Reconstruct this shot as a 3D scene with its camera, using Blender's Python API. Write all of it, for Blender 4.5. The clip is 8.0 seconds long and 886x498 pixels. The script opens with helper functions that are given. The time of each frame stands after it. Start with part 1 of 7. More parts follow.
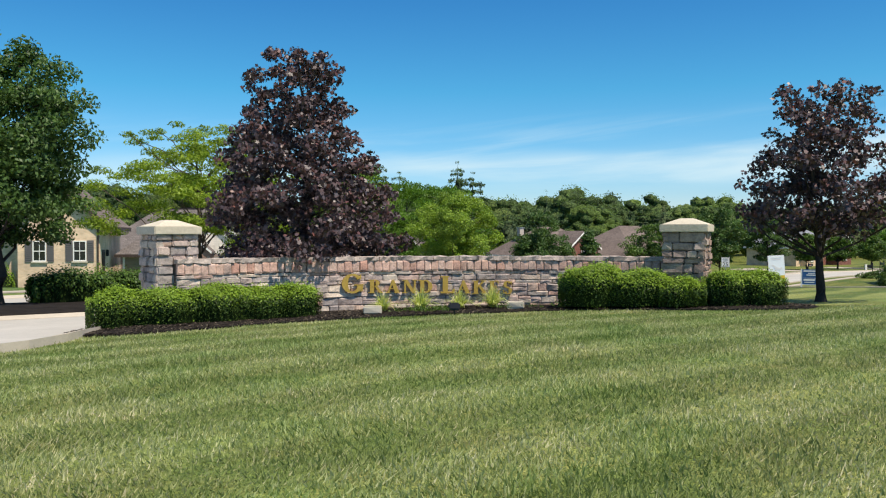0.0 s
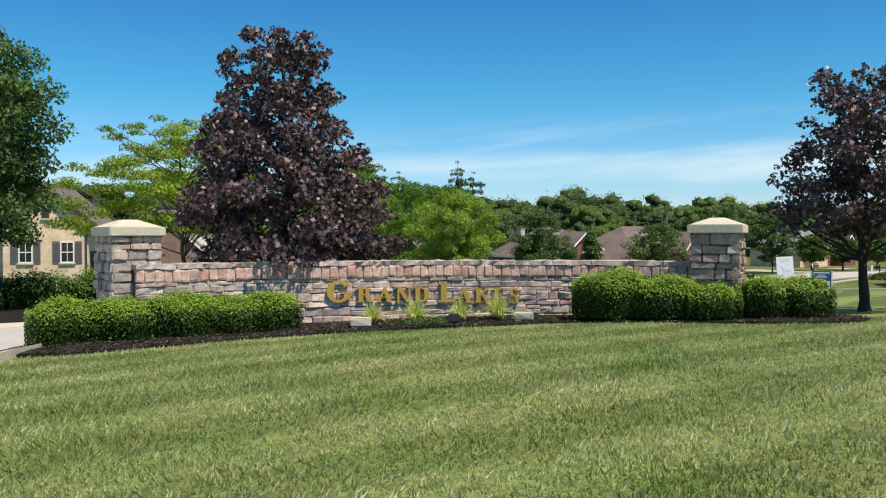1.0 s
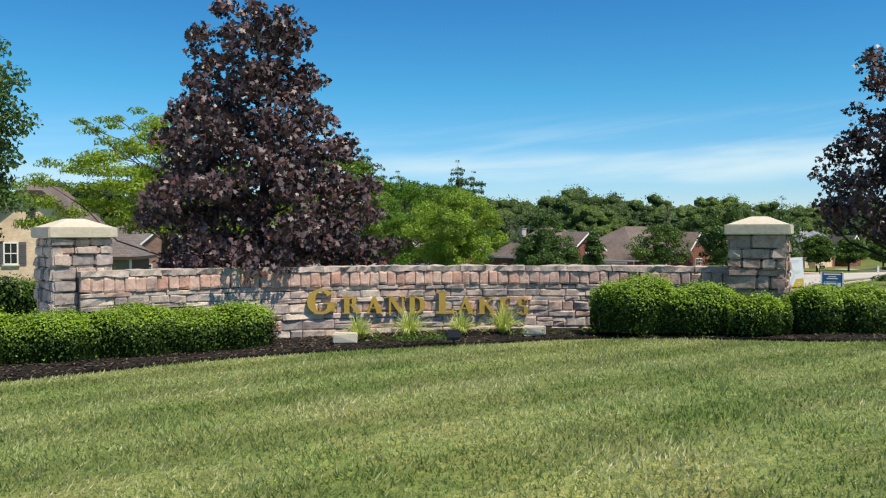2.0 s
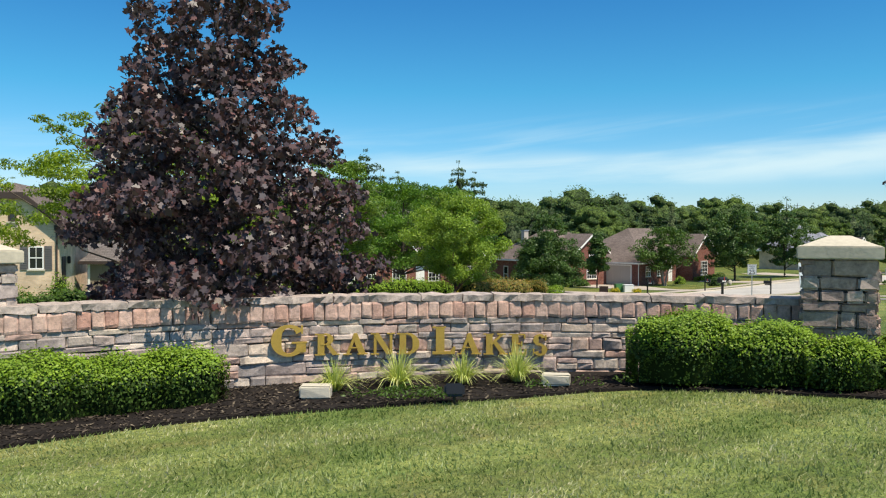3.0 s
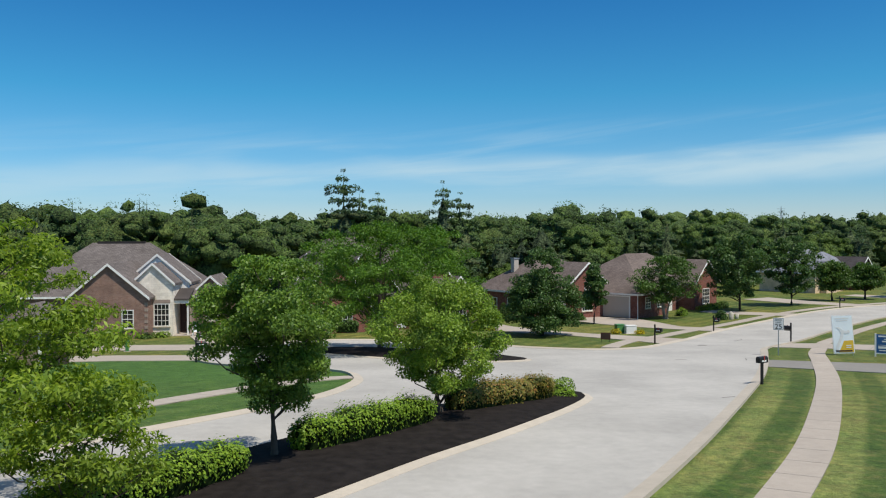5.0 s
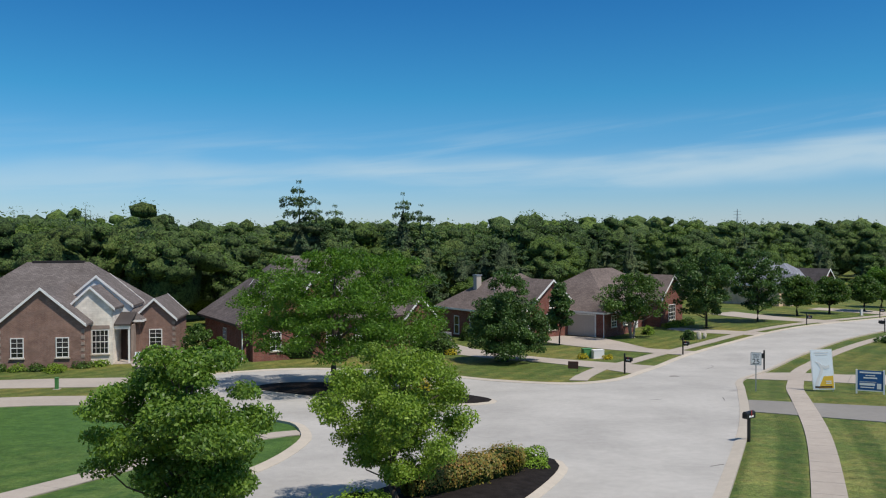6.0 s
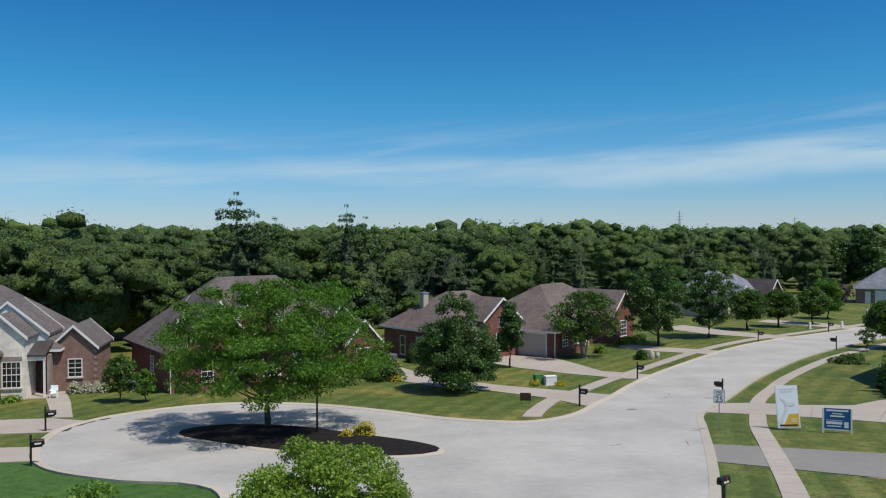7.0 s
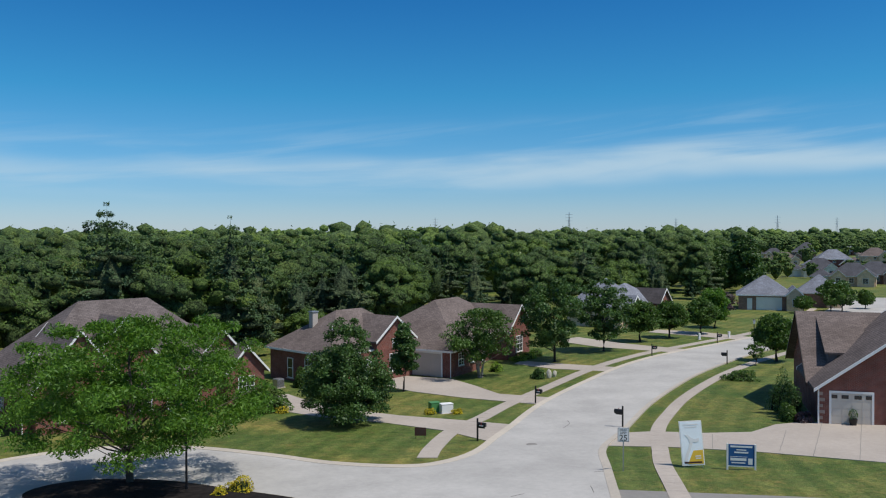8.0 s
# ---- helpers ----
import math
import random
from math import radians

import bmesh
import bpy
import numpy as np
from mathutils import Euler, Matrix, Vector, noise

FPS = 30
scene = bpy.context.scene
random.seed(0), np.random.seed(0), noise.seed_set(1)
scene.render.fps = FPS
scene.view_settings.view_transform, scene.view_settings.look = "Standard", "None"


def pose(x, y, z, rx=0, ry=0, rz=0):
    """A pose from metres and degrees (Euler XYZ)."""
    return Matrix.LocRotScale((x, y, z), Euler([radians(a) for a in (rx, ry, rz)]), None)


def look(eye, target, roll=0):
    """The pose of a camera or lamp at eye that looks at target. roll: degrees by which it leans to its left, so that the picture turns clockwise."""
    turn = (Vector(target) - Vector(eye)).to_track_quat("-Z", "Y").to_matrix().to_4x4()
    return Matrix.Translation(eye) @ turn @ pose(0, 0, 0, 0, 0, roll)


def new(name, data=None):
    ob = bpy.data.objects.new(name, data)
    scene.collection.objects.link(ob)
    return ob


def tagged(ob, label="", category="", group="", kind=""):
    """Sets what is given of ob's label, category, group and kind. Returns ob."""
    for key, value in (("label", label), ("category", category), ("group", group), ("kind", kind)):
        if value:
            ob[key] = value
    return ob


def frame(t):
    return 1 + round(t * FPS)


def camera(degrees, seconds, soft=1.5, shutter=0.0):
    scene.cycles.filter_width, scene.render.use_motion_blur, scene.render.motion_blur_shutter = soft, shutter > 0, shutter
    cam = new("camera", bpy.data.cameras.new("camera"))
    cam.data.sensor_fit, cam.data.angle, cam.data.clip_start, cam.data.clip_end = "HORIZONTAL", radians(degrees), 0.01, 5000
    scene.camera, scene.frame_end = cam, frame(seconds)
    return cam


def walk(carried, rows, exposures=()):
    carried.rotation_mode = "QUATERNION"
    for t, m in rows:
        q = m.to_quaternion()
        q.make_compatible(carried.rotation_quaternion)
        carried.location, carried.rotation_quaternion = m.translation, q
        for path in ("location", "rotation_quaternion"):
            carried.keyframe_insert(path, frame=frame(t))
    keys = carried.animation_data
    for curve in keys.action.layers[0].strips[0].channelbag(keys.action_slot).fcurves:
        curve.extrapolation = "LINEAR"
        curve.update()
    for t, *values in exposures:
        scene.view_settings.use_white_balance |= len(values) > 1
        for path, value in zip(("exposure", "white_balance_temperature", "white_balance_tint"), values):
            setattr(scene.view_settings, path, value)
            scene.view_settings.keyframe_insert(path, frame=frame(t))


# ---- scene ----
cam = camera(57.4, 8.0, soft=1.15)
METRES, EYE, TILT, LEAN, TURN = 26.0, 1.0, -1.2, 0.0, 0.0
ROWS = [
    (0.0, 0.0, 0.0, 0.0, 0.0, 0.0, -0.0),
    (0.5, 0.0005, 0.0301, 0.0009, 0.0, 0.01, -0.0),
    (1.0, 0.0011, 0.0635, 0.0018, 0.0, 0.03, -0.0),
    (2.5, 0.0026, 0.1636, 0.0055, 0.04, 0.04, -0.02),
    (3.0, 0.0031, 0.2114, 0.0145, 0.05, 0.04, -0.06),
    (3.5, 0.0038, 0.2839, 0.0396, 0.05, 0.11, 0.03),
    (4.0, 0.0045, 0.3609, 0.0706, 0.05, 0.12, -0.01),
    (4.5, 0.0065, 0.4323, 0.1018, -0.19, 0.21, 0.13),
    (6.0, 0.0178, 0.6365, 0.2025, -3.75, 0.3, 0.22),
    (6.5, 0.0251, 0.7086, 0.2365, -5.23, 0.31, 0.28),
    (7.0, 0.0357, 0.7811, 0.2696, -7.48, 0.32, 0.34),
    (7.5, 0.0507, 0.854, 0.3023, -11.58, 0.29, 0.42),
    (8.0, 0.0695, 0.9254, 0.3337, -14.94, 0.26, 0.48),
]
walk(cam, [(t, pose(0, 0, EYE, TILT, LEAN, TURN) @ pose(METRES * x, METRES * y, METRES * z, 90 + pitch, roll, yaw)) for t, x, y, z, yaw, pitch, roll in ROWS],
     [(0.0, 0.37, 7150, 10), (2.5, 0.38, 7150, 10), (3.5, 0.45, 7250, 5), (4.5, 0.15, 6850, 6), (6.0, -0.12, 6550, 10), (8.0, -0.18, 6300, 10)])

# ---- sky, sun ----
SUN_DIR = Vector((0.36, -0.31, 0.88)).normalized()
world = bpy.data.worlds.new("sky")
scene.world = world
world.use_nodes = True
wn, wl = world.node_tree.nodes, world.node_tree.links
wn.clear()
w_out = wn.new("ShaderNodeOutputWorld")
w_bg = wn.new("ShaderNodeBackground")
w_sky = wn.new("ShaderNodeTexSky")
w_sky.sky_type = "NISHITA"
w_sky.sun_disc = False
w_sky.sun_elevation = math.asin(SUN_DIR.z)
w_sky.sun_rotation = math.atan2(SUN_DIR.x, SUN_DIR.y)
w_sky.altitude, w_sky.air_density, w_sky.dust_density, w_sky.ozone_density = 200, 1.0, 0.2, 1.5
# thin high cloud: streaked bands low over the horizon, by bearing and height
w_co = wn.new("ShaderNodeTexCoord")
w_sep = wn.new("ShaderNodeSeparateXYZ")
wl.new(w_co.outputs["Generated"], w_sep.inputs[0])


def w_math(op, a, b=0.0, c=0.0):
    m = wn.new("ShaderNodeMath")
    m.operation = op
    for i, v in enumerate((a, b, c)):
        if isinstance(v, (int, float)):
            m.inputs[i].default_value = v
        else:
            wl.new(v, m.inputs[i])
    return m.outputs[0]


def w_streaks(sx, sz, skew, detail, lo, hi, shift):
    """Noise drawn out along the bearing."""
    v = wn.new("ShaderNodeCombineXYZ")
    wl.new(w_math("MULTIPLY_ADD", w_az, sx, shift), v.inputs[0])
    wl.new(w_math("MULTIPLY_ADD", w_az, skew * sz, w_math("MULTIPLY", w_sep.outputs["Z"], sz)), v.inputs[1])
    t = wn.new("ShaderNodeTexNoise")
    t.inputs["Scale"].default_value, t.inputs["Detail"].default_value = 1.0, detail
    t.inputs["Roughness"].default_value, t.inputs["Distortion"].default_value = 0.55, 0.5
    wl.new(v.outputs[0], t.inputs["Vector"])
    r = wn.new("ShaderNodeMapRange")
    r.interpolation_type = "SMOOTHSTEP"
    r.inputs["From Min"].default_value, r.inputs["From Max"].default_value = lo, hi
    wl.new(t.outputs[0], r.inputs["Value"])
    return r.outputs[0]


def w_bump(v, centre, half):
    """1 at the centre, falling smoothly to 0 at centre +- half."""
    r = wn.new("ShaderNodeMapRange")
    r.interpolation_type = "SMOOTHSTEP"
    for key, val in (("From Min", 0.0), ("From Max", half), ("To Min", 1.0), ("To Max", 0.0)):
        r.inputs[key].default_value = val
    wl.new(w_math("ABSOLUTE", w_math("SUBTRACT", v, centre)), r.inputs["Value"])
    return r.outputs[0]


w_az = w_math("ARCTAN2", w_sep.outputs["X"], w_sep.outputs["Y"])
w_wave = w_streaks(2.2, 6.0, 0.0, 3, 0.2, 0.8, 4.0)
w_mid = w_math("MULTIPLY_ADD", w_wave, 0.034, w_math("MULTIPLY_ADD", w_az, 0.018, 0.054))
w_core = w_math("MULTIPLY", w_bump(w_sep.outputs["Z"], w_mid, 0.030), w_streaks(2.6, 26.0, -0.03, 7, 0.30, 0.62, 7.0))
w_veil = w_math("MULTIPLY", w_bump(w_sep.outputs["Z"], w_math("ADD", w_mid, 0.030), 0.045), w_streaks(3.4, 44.0, -0.10, 8, 0.40, 0.74, 1.5))
w_low = w_math("MULTIPLY", w_bump(w_sep.outputs["Z"], 0.0, 0.05), 0.30)
w_east = wn.new("ShaderNodeMapRange")
w_east.interpolation_type = "SMOOTHSTEP"
for w_key, w_val in (("From Min", -0.55), ("From Max", 0.25), ("To Min", 0.45), ("To Max", 1.0)):
    w_east.inputs[w_key].default_value = w_val
wl.new(w_az, w_east.inputs["Value"])
w_cloud = w_math("MULTIPLY", w_math("MULTIPLY_ADD", w_veil, 0.45, w_core), w_east.outputs[0])
w_mul = wn.new("ShaderNodeMath")
w_mul.operation = "MAXIMUM"
wl.new(w_cloud, w_mul.inputs[0])
wl.new(w_low, w_mul.inputs[1])
w_mul2 = wn.new("ShaderNodeMath")
w_mul2.operation = "MULTIPLY"
w_mul2.inputs[1].default_value = 0.80
w_mul2.use_clamp = True
wl.new(w_mul.outputs[0], w_mul2.inputs[0])
w_mix = wn.new("ShaderNodeMix")
w_mix.data_type = "RGBA"
w_mix.inputs["B"].default_value = (4.6, 6.0, 6.9, 1)
wl.new(w_mul2.outputs[0], w_mix.inputs["Factor"])
# clear dry air: deeper blue upwards; above 0.3, unseen, paler for extra fill light
w_tint = wn.new("ShaderNodeValToRGB")
ct = w_tint.color_ramp
ct.elements[0].position, ct.elements[0].color = 0.0, (0.60, 0.71, 1.0, 1)
ct.elements[1].position, ct.elements[1].color = 0.6, (0.72, 0.90, 1.0, 1)
for p, c in ((0.07, (0.40, 0.70, 1.0)), (0.17, (0.18, 0.68, 0.95)), (0.30, (0.11, 0.54, 0.92))):
    e = ct.elements.new(p)
    e.color = (*c, 1)
wl.new(w_sep.outputs["Z"], w_tint.inputs[0])
w_hue = wn.new("ShaderNodeMix")
w_hue.data_type, w_hue.blend_type = "RGBA", "MULTIPLY"
w_hue.inputs["Factor"].default_value = 1.0
wl.new(w_sky.outputs[0], w_hue.inputs["A"])
wl.new(w_tint.outputs[0], w_hue.inputs["B"])
wl.new(w_hue.outputs["Result"], w_mix.inputs["A"])
wl.new(w_mix.outputs["Result"], w_bg.inputs["Color"])
w_bg.inputs["Strength"].default_value = 0.118
wl.new(w_bg.outputs[0], w_out.inputs[0])

sun_data = bpy.data.lights.new("sun", "SUN")
sun_data.energy, sun_data.angle, sun_data.color = 4.7, radians(0.53), (1.0, 0.94, 0.85)
sun = new("sun", sun_data)
sun.matrix_world = look(SUN_DIR * 100, (0, 0, 0))


# ---- materials ----
def mat(name, rough=0.8, spec=0.3):
    m = bpy.data.materials.new(name)
    m.use_nodes = True
    b = m.node_tree.nodes["Principled BSDF"]
    b.inputs["Roughness"].default_value = rough
    b.inputs["Specular IOR Level"].default_value = spec
    return m, m.node_tree.nodes, m.node_tree.links, b


def noise_node(n, l, vec, scale, detail=4, rough=0.55):
    t = n.new("ShaderNodeTexNoise")
    t.inputs["Scale"].default_value, t.inputs["Detail"].default_value, t.inputs["Roughness"].default_value = scale, detail, rough
    l.new(vec, t.inputs["Vector"])
    return t.outputs[0]


def ramp_node(n, l, fac, stops):
    r = n.new("ShaderNodeValToRGB")
    while len(r.color_ramp.elements) < len(stops):
        r.color_ramp.elements.new(0.5)
    for e, (p, c) in zip(r.color_ramp.elements, stops):
        e.position, e.color = p, (*c, 1)
    l.new(fac, r.inputs[0])
    return r.outputs[0]


def mix_node(n, l, fac, a, b, mode="MIX"):
    m = n.new("ShaderNodeMix")
    m.data_type, m.blend_type = "RGBA", mode
    for key, v in (("Factor", fac), ("A", a), ("B", b)):
        if isinstance(v, (int, float)):
            m.inputs[key].default_value = v
        elif isinstance(v, tuple):
            m.inputs[key].default_value = (*v, 1)
        else:
            l.new(v, m.inputs[key])
    return m.outputs["Result"]


def math_node(n, l, op, a, b=0.0):
    m = n.new("ShaderNodeMath")
    m.operation = op
    for i, v in enumerate((a, b)):
        if isinstance(v, (int, float)):
            m.inputs[i].default_value = v
        else:
            l.new(v, m.inputs[i])
    return m.outputs[0]


def bump_to(n, l, b, height, strength=0.3, dist=0.02):
    bu = n.new("ShaderNodeBump")
    bu.inputs["Strength"].default_value, bu.inputs["Distance"].default_value = strength, dist
    l.new(height, bu.inputs["Height"])
    l.new(bu.outputs[0], b.inputs["Normal"])


def obj_vec(n):
    return n.new("ShaderNodeTexCoord").outputs["Object"]


def plain(name, col, rough=0.6, metal=0.0, spec=0.4, var=0.12, scale=6.0, bump=0.0):
    """A surface of one colour with mottling at two scales."""
    m, n, l, b = mat(name, rough, spec)
    v = obj_vec(n)
    big, small = noise_node(n, l, v, scale * 0.2, 3), noise_node(n, l, v, scale * 4, 5)
    f = math_node(n, l, "ADD", math_node(n, l, "MULTIPLY", big, 0.6), math_node(n, l, "MULTIPLY", small, 0.4))
    lo, hi = tuple(c * (1 - var) for c in col), tuple(min(1, c * (1 + var)) for c in col)
    l.new(ramp_node(n, l, f, [(0.3, lo), (0.7, hi)]), b.inputs["Base Color"])
    b.inputs["Metallic"].default_value = metal
    if bump:
        bump_to(n, l, b, small, bump, 0.01)
    return m


def leafy(name, cols, rough=0.5, trans=0.3, spec=0.35, patch=0.9, lo=(0.72, 0.74, 0.7), hi=(1.2, 1.18, 1.1)):
    """Foliage: every leaf its own shade, some light passing through."""
    m, n, l, b = mat(name, rough, spec)
    g = n.new("ShaderNodeNewGeometry")
    k = len(cols) - 1
    col = ramp_node(n, l, g.outputs["Random Per Island"], [(i / k, c) for i, c in enumerate(cols)])
    big = noise_node(n, l, obj_vec(n), patch, 2)
    col = mix_node(n, l, 1.0, col, ramp_node(n, l, big, [(0.32, lo), (0.68, hi)]), "MULTIPLY")
    l.new(col, b.inputs["Base Color"])
    tr = n.new("ShaderNodeBsdfTranslucent")
    l.new(mix_node(n, l, 1.0, col, (1.3, 1.35, 0.7), "MULTIPLY"), tr.inputs["Color"])
    mx = n.new("ShaderNodeMixShader")
    mx.inputs[0].default_value = trans
    l.new(b.outputs[0], mx.inputs[1])
    l.new(tr.outputs[0], mx.inputs[2])
    l.new(mx.outputs[0], n["Material Output"].inputs[0])
    return m


def stripes(n, l, v, wobble):
    """Mowing lanes: one direction on the lawn by the sign, another along the street."""
    sep = n.new("ShaderNodeSeparateXYZ")
    l.new(v, sep.inputs[0])
    lane_at = n.new("ShaderNodeAttribute")
    lane_at.attribute_name = "lane"
    ac = math_node(n, l, "ADD", math_node(n, l, "MULTIPLY", sep.outputs[0], -0.60), math_node(n, l, "MULTIPLY", sep.outputs[1], 0.80))
    res = []
    for along, per, wob in ((ac, 1.25, 0.9), (lane_at.outputs["Fac"], 1.8, 0.35)):
        along = math_node(n, l, "ADD", along, math_node(n, l, "MULTIPLY", wobble, wob))
        wave = math_node(n, l, "SINE", math_node(n, l, "MULTIPLY", along, 2 * math.pi / per))
        r = n.new("ShaderNodeMapRange")
        r.interpolation_type = "SMOOTHSTEP"
        r.inputs["From Min"].default_value, r.inputs["From Max"].default_value = -0.5, 0.5
        l.new(wave, r.inputs["Value"])
        res.append(r.outputs[0])
    far = math_node(n, l, "GREATER_THAN", sep.outputs[1], 17.0)
    m = n.new("ShaderNodeMix")
    l.new(far, m.inputs["Factor"])
    l.new(math_node(n, l, "ADD", math_node(n, l, "MULTIPLY", res[0], 0.45), 0.33), m.inputs["A"])
    # the stripes are plainest on the lawn beside the sidewalk
    amp = n.new("ShaderNodeMapRange")
    for key, val in (("From Min", 38.0), ("From Max", 58.0), ("To Min", 1.0), ("To Max", 0.34)):
        amp.inputs[key].default_value = val
    l.new(sep.outputs[1], amp.inputs["Value"])
    lane = math_node(n, l, "MULTIPLY", math_node(n, l, "SUBTRACT", res[1], 0.5), amp.outputs[0])
    l.new(math_node(n, l, "ADD", lane, 0.46), m.inputs["B"])
    return m.outputs["Result"]


def blade_material(name, k=1.0):
    m, n, l, b = mat(name, 0.6, 0.25)
    g = n.new("ShaderNodeNewGeometry")
    v = obj_vec(n)
    wob = n.new("ShaderNodeTexNoise")
    wob.inputs["Scale"].default_value = 0.12
    l.new(v, wob.inputs["Vector"])
    st = stripes(n, l, v, wob.outputs[0])
    lo = ramp_node(n, l, g.outputs["Random Per Island"], [(0, (0.122, 0.165, 0.042)), (0.5, (0.195, 0.235, 0.066)), (0.85, (0.280, 0.300, 0.105)), (1, (0.420, 0.370, 0.200))])
    hi = ramp_node(n, l, g.outputs["Random Per Island"], [(0, (0.250, 0.300, 0.110)), (0.5, (0.415, 0.450, 0.195)), (0.8, (0.580, 0.590, 0.330)), (1, (0.750, 0.690, 0.490))])
    col = mix_node(n, l, st, lo, hi)
    big = noise_node(n, l, v, 0.8, 4)
    col = mix_node(n, l, 1.0, col, ramp_node(n, l, big, [(0.35, (0.62 * k, 0.8 * k, 0.55 * k)), (0.65, (1.15 * k, 1.1 * k, 1.15 * k))]), "MULTIPLY")
    l.new(col, b.inputs["Base Color"])
    tr = n.new("ShaderNodeBsdfTranslucent")
    l.new(col, tr.inputs["Color"])
    mx = n.new("ShaderNodeMixShader")
    mx.inputs[0].default_value = 0.42
    l.new(b.outputs[0], mx.inputs[1])
    l.new(tr.outputs[0], mx.inputs[2])
    l.new(mx.outputs[0], n["Material Output"].inputs[0])
    return m


def lawn_material():
    m, n, l, b = mat("lawn_grass", 0.75, 0.2)
    v = obj_vec(n)
    # mowing stripes: the turf lies over in lanes about 1.3 m wide
    dist = n.new("ShaderNodeTexNoise")
    dist.inputs["Scale"].default_value = 0.12
    l.new(v, dist.inputs["Vector"])
    stripe = stripes(n, l, v, dist.outputs[0])
    fine = noise_node(n, l, v, 30.0, 6, 0.7)
    mid = noise_node(n, l, v, 2.2, 4)
    clump = noise_node(n, l, v, 7.0, 5, 0.75)
    big = noise_node(n, l, v, 0.22, 3)
    col = mix_node(n, l, stripe, (0.100, 0.155, 0.036), (0.262, 0.300, 0.100))
    dry = math_node(n, l, "MULTIPLY", ramp_node(n, l, mid, [(0.45, (0, 0, 0)), (0.75, (1, 1, 1))]), 0.75)
    col = mix_node(n, l, dry, col, (0.24, 0.21, 0.085))
    col = mix_node(n, l, 1.0, col, ramp_node(n, l, fine, [(0.25, (0.45, 0.5, 0.4)), (0.75, (1.5, 1.45, 1.4))]), "MULTIPLY")
    col = mix_node(n, l, 1.0, col, ramp_node(n, l, clump, [(0.32, (0.58, 0.66, 0.6)), (0.5, (1.0, 1.0, 1.0)), (0.7, (1.4, 1.3, 1.35))]), "MULTIPLY")
    col = mix_node(n, l, 1.0, col, ramp_node(n, l, big, [(0.35, (0.72, 0.85, 0.7)), (0.65, (1.15, 1.08, 1.05))]), "MULTIPLY")
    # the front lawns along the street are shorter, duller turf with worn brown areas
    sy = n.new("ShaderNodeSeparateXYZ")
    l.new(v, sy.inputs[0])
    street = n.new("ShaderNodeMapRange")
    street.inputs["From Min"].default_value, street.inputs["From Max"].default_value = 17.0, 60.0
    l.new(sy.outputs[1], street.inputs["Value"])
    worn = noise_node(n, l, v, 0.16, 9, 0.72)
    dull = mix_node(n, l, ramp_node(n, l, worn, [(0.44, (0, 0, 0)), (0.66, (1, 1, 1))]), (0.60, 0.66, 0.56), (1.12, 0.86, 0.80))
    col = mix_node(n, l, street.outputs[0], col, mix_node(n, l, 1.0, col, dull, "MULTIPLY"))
    lush_x, lush_y = n.new("ShaderNodeMapRange"), n.new("ShaderNodeMapRange")
    for nd, src, a, c_ in ((lush_x, sy.outputs[0], -2.0, -4.0), (lush_y, sy.outputs[1], 66.0, 60.0)):
        nd.inputs["From Min"].default_value, nd.inputs["From Max"].default_value = a, c_
        l.new(src, nd.inputs["Value"])
    lush = math_node(n, l, "MULTIPLY", lush_x.outputs[0], math_node(n, l, "MULTIPLY", lush_y.outputs[0], street.outputs[0]))
    col = mix_node(n, l, math_node(n, l, "MULTIPLY", lush, 1.2), col, mix_node(n, l, 1.0, (0.072, 0.150, 0.030), ramp_node(n, l, clump, [(0.32, (0.7, 0.75, 0.7)), (0.7, (1.3, 1.25, 1.3))]), "MULTIPLY"))
    tuft = noise_node(n, l, v, 1.4, 7, 0.8)
    col = mix_node(n, l, math_node(n, l, "MINIMUM", math_node(n, l, "MULTIPLY", street.outputs[0], 5.0), 1.0), col, mix_node(n, l, 1.0, col, ramp_node(n, l, tuft, [(0.34, (0.55, 0.62, 0.55)), (0.52, (1.0, 1.0, 1.0)), (0.70, (1.5, 1.36, 1.36))]), "MULTIPLY"))
    l.new(col, b.inputs["Base Color"])
    bump_to(n, l, b, clump, 1.0, 0.10)
    return m


def paving_material(name, col, wear=1.0):
    m, n, l, b = mat(name, 0.85, 0.25)
    v = obj_vec(n)
    fine, mid, big = noise_node(n, l, v, 60, 4, 0.7), noise_node(n, l, v, 3.0, 5), noise_node(n, l, v, 0.25, 4)
    c = mix_node(n, l, 1.0, col, ramp_node(n, l, mid, [(0.3, (0.93, 0.93, 0.93)), (0.7, (1.05, 1.05, 1.05))]), "MULTIPLY")
    c = mix_node(n, l, 1.0, c, ramp_node(n, l, big, [(0.35, (1 - 0.07 * wear,) * 3), (0.65, (1 + 0.04 * wear,) * 3)]), "MULTIPLY")
    c = mix_node(n, l, 1.0, c, ramp_node(n, l, fine, [(0.3, (0.85, 0.85, 0.85)), (0.7, (1.12, 1.12, 1.12))]), "MULTIPLY")
    l.new(c, b.inputs["Base Color"])
    bump_to(n, l, b, fine, 0.3, 0.01)
    return m


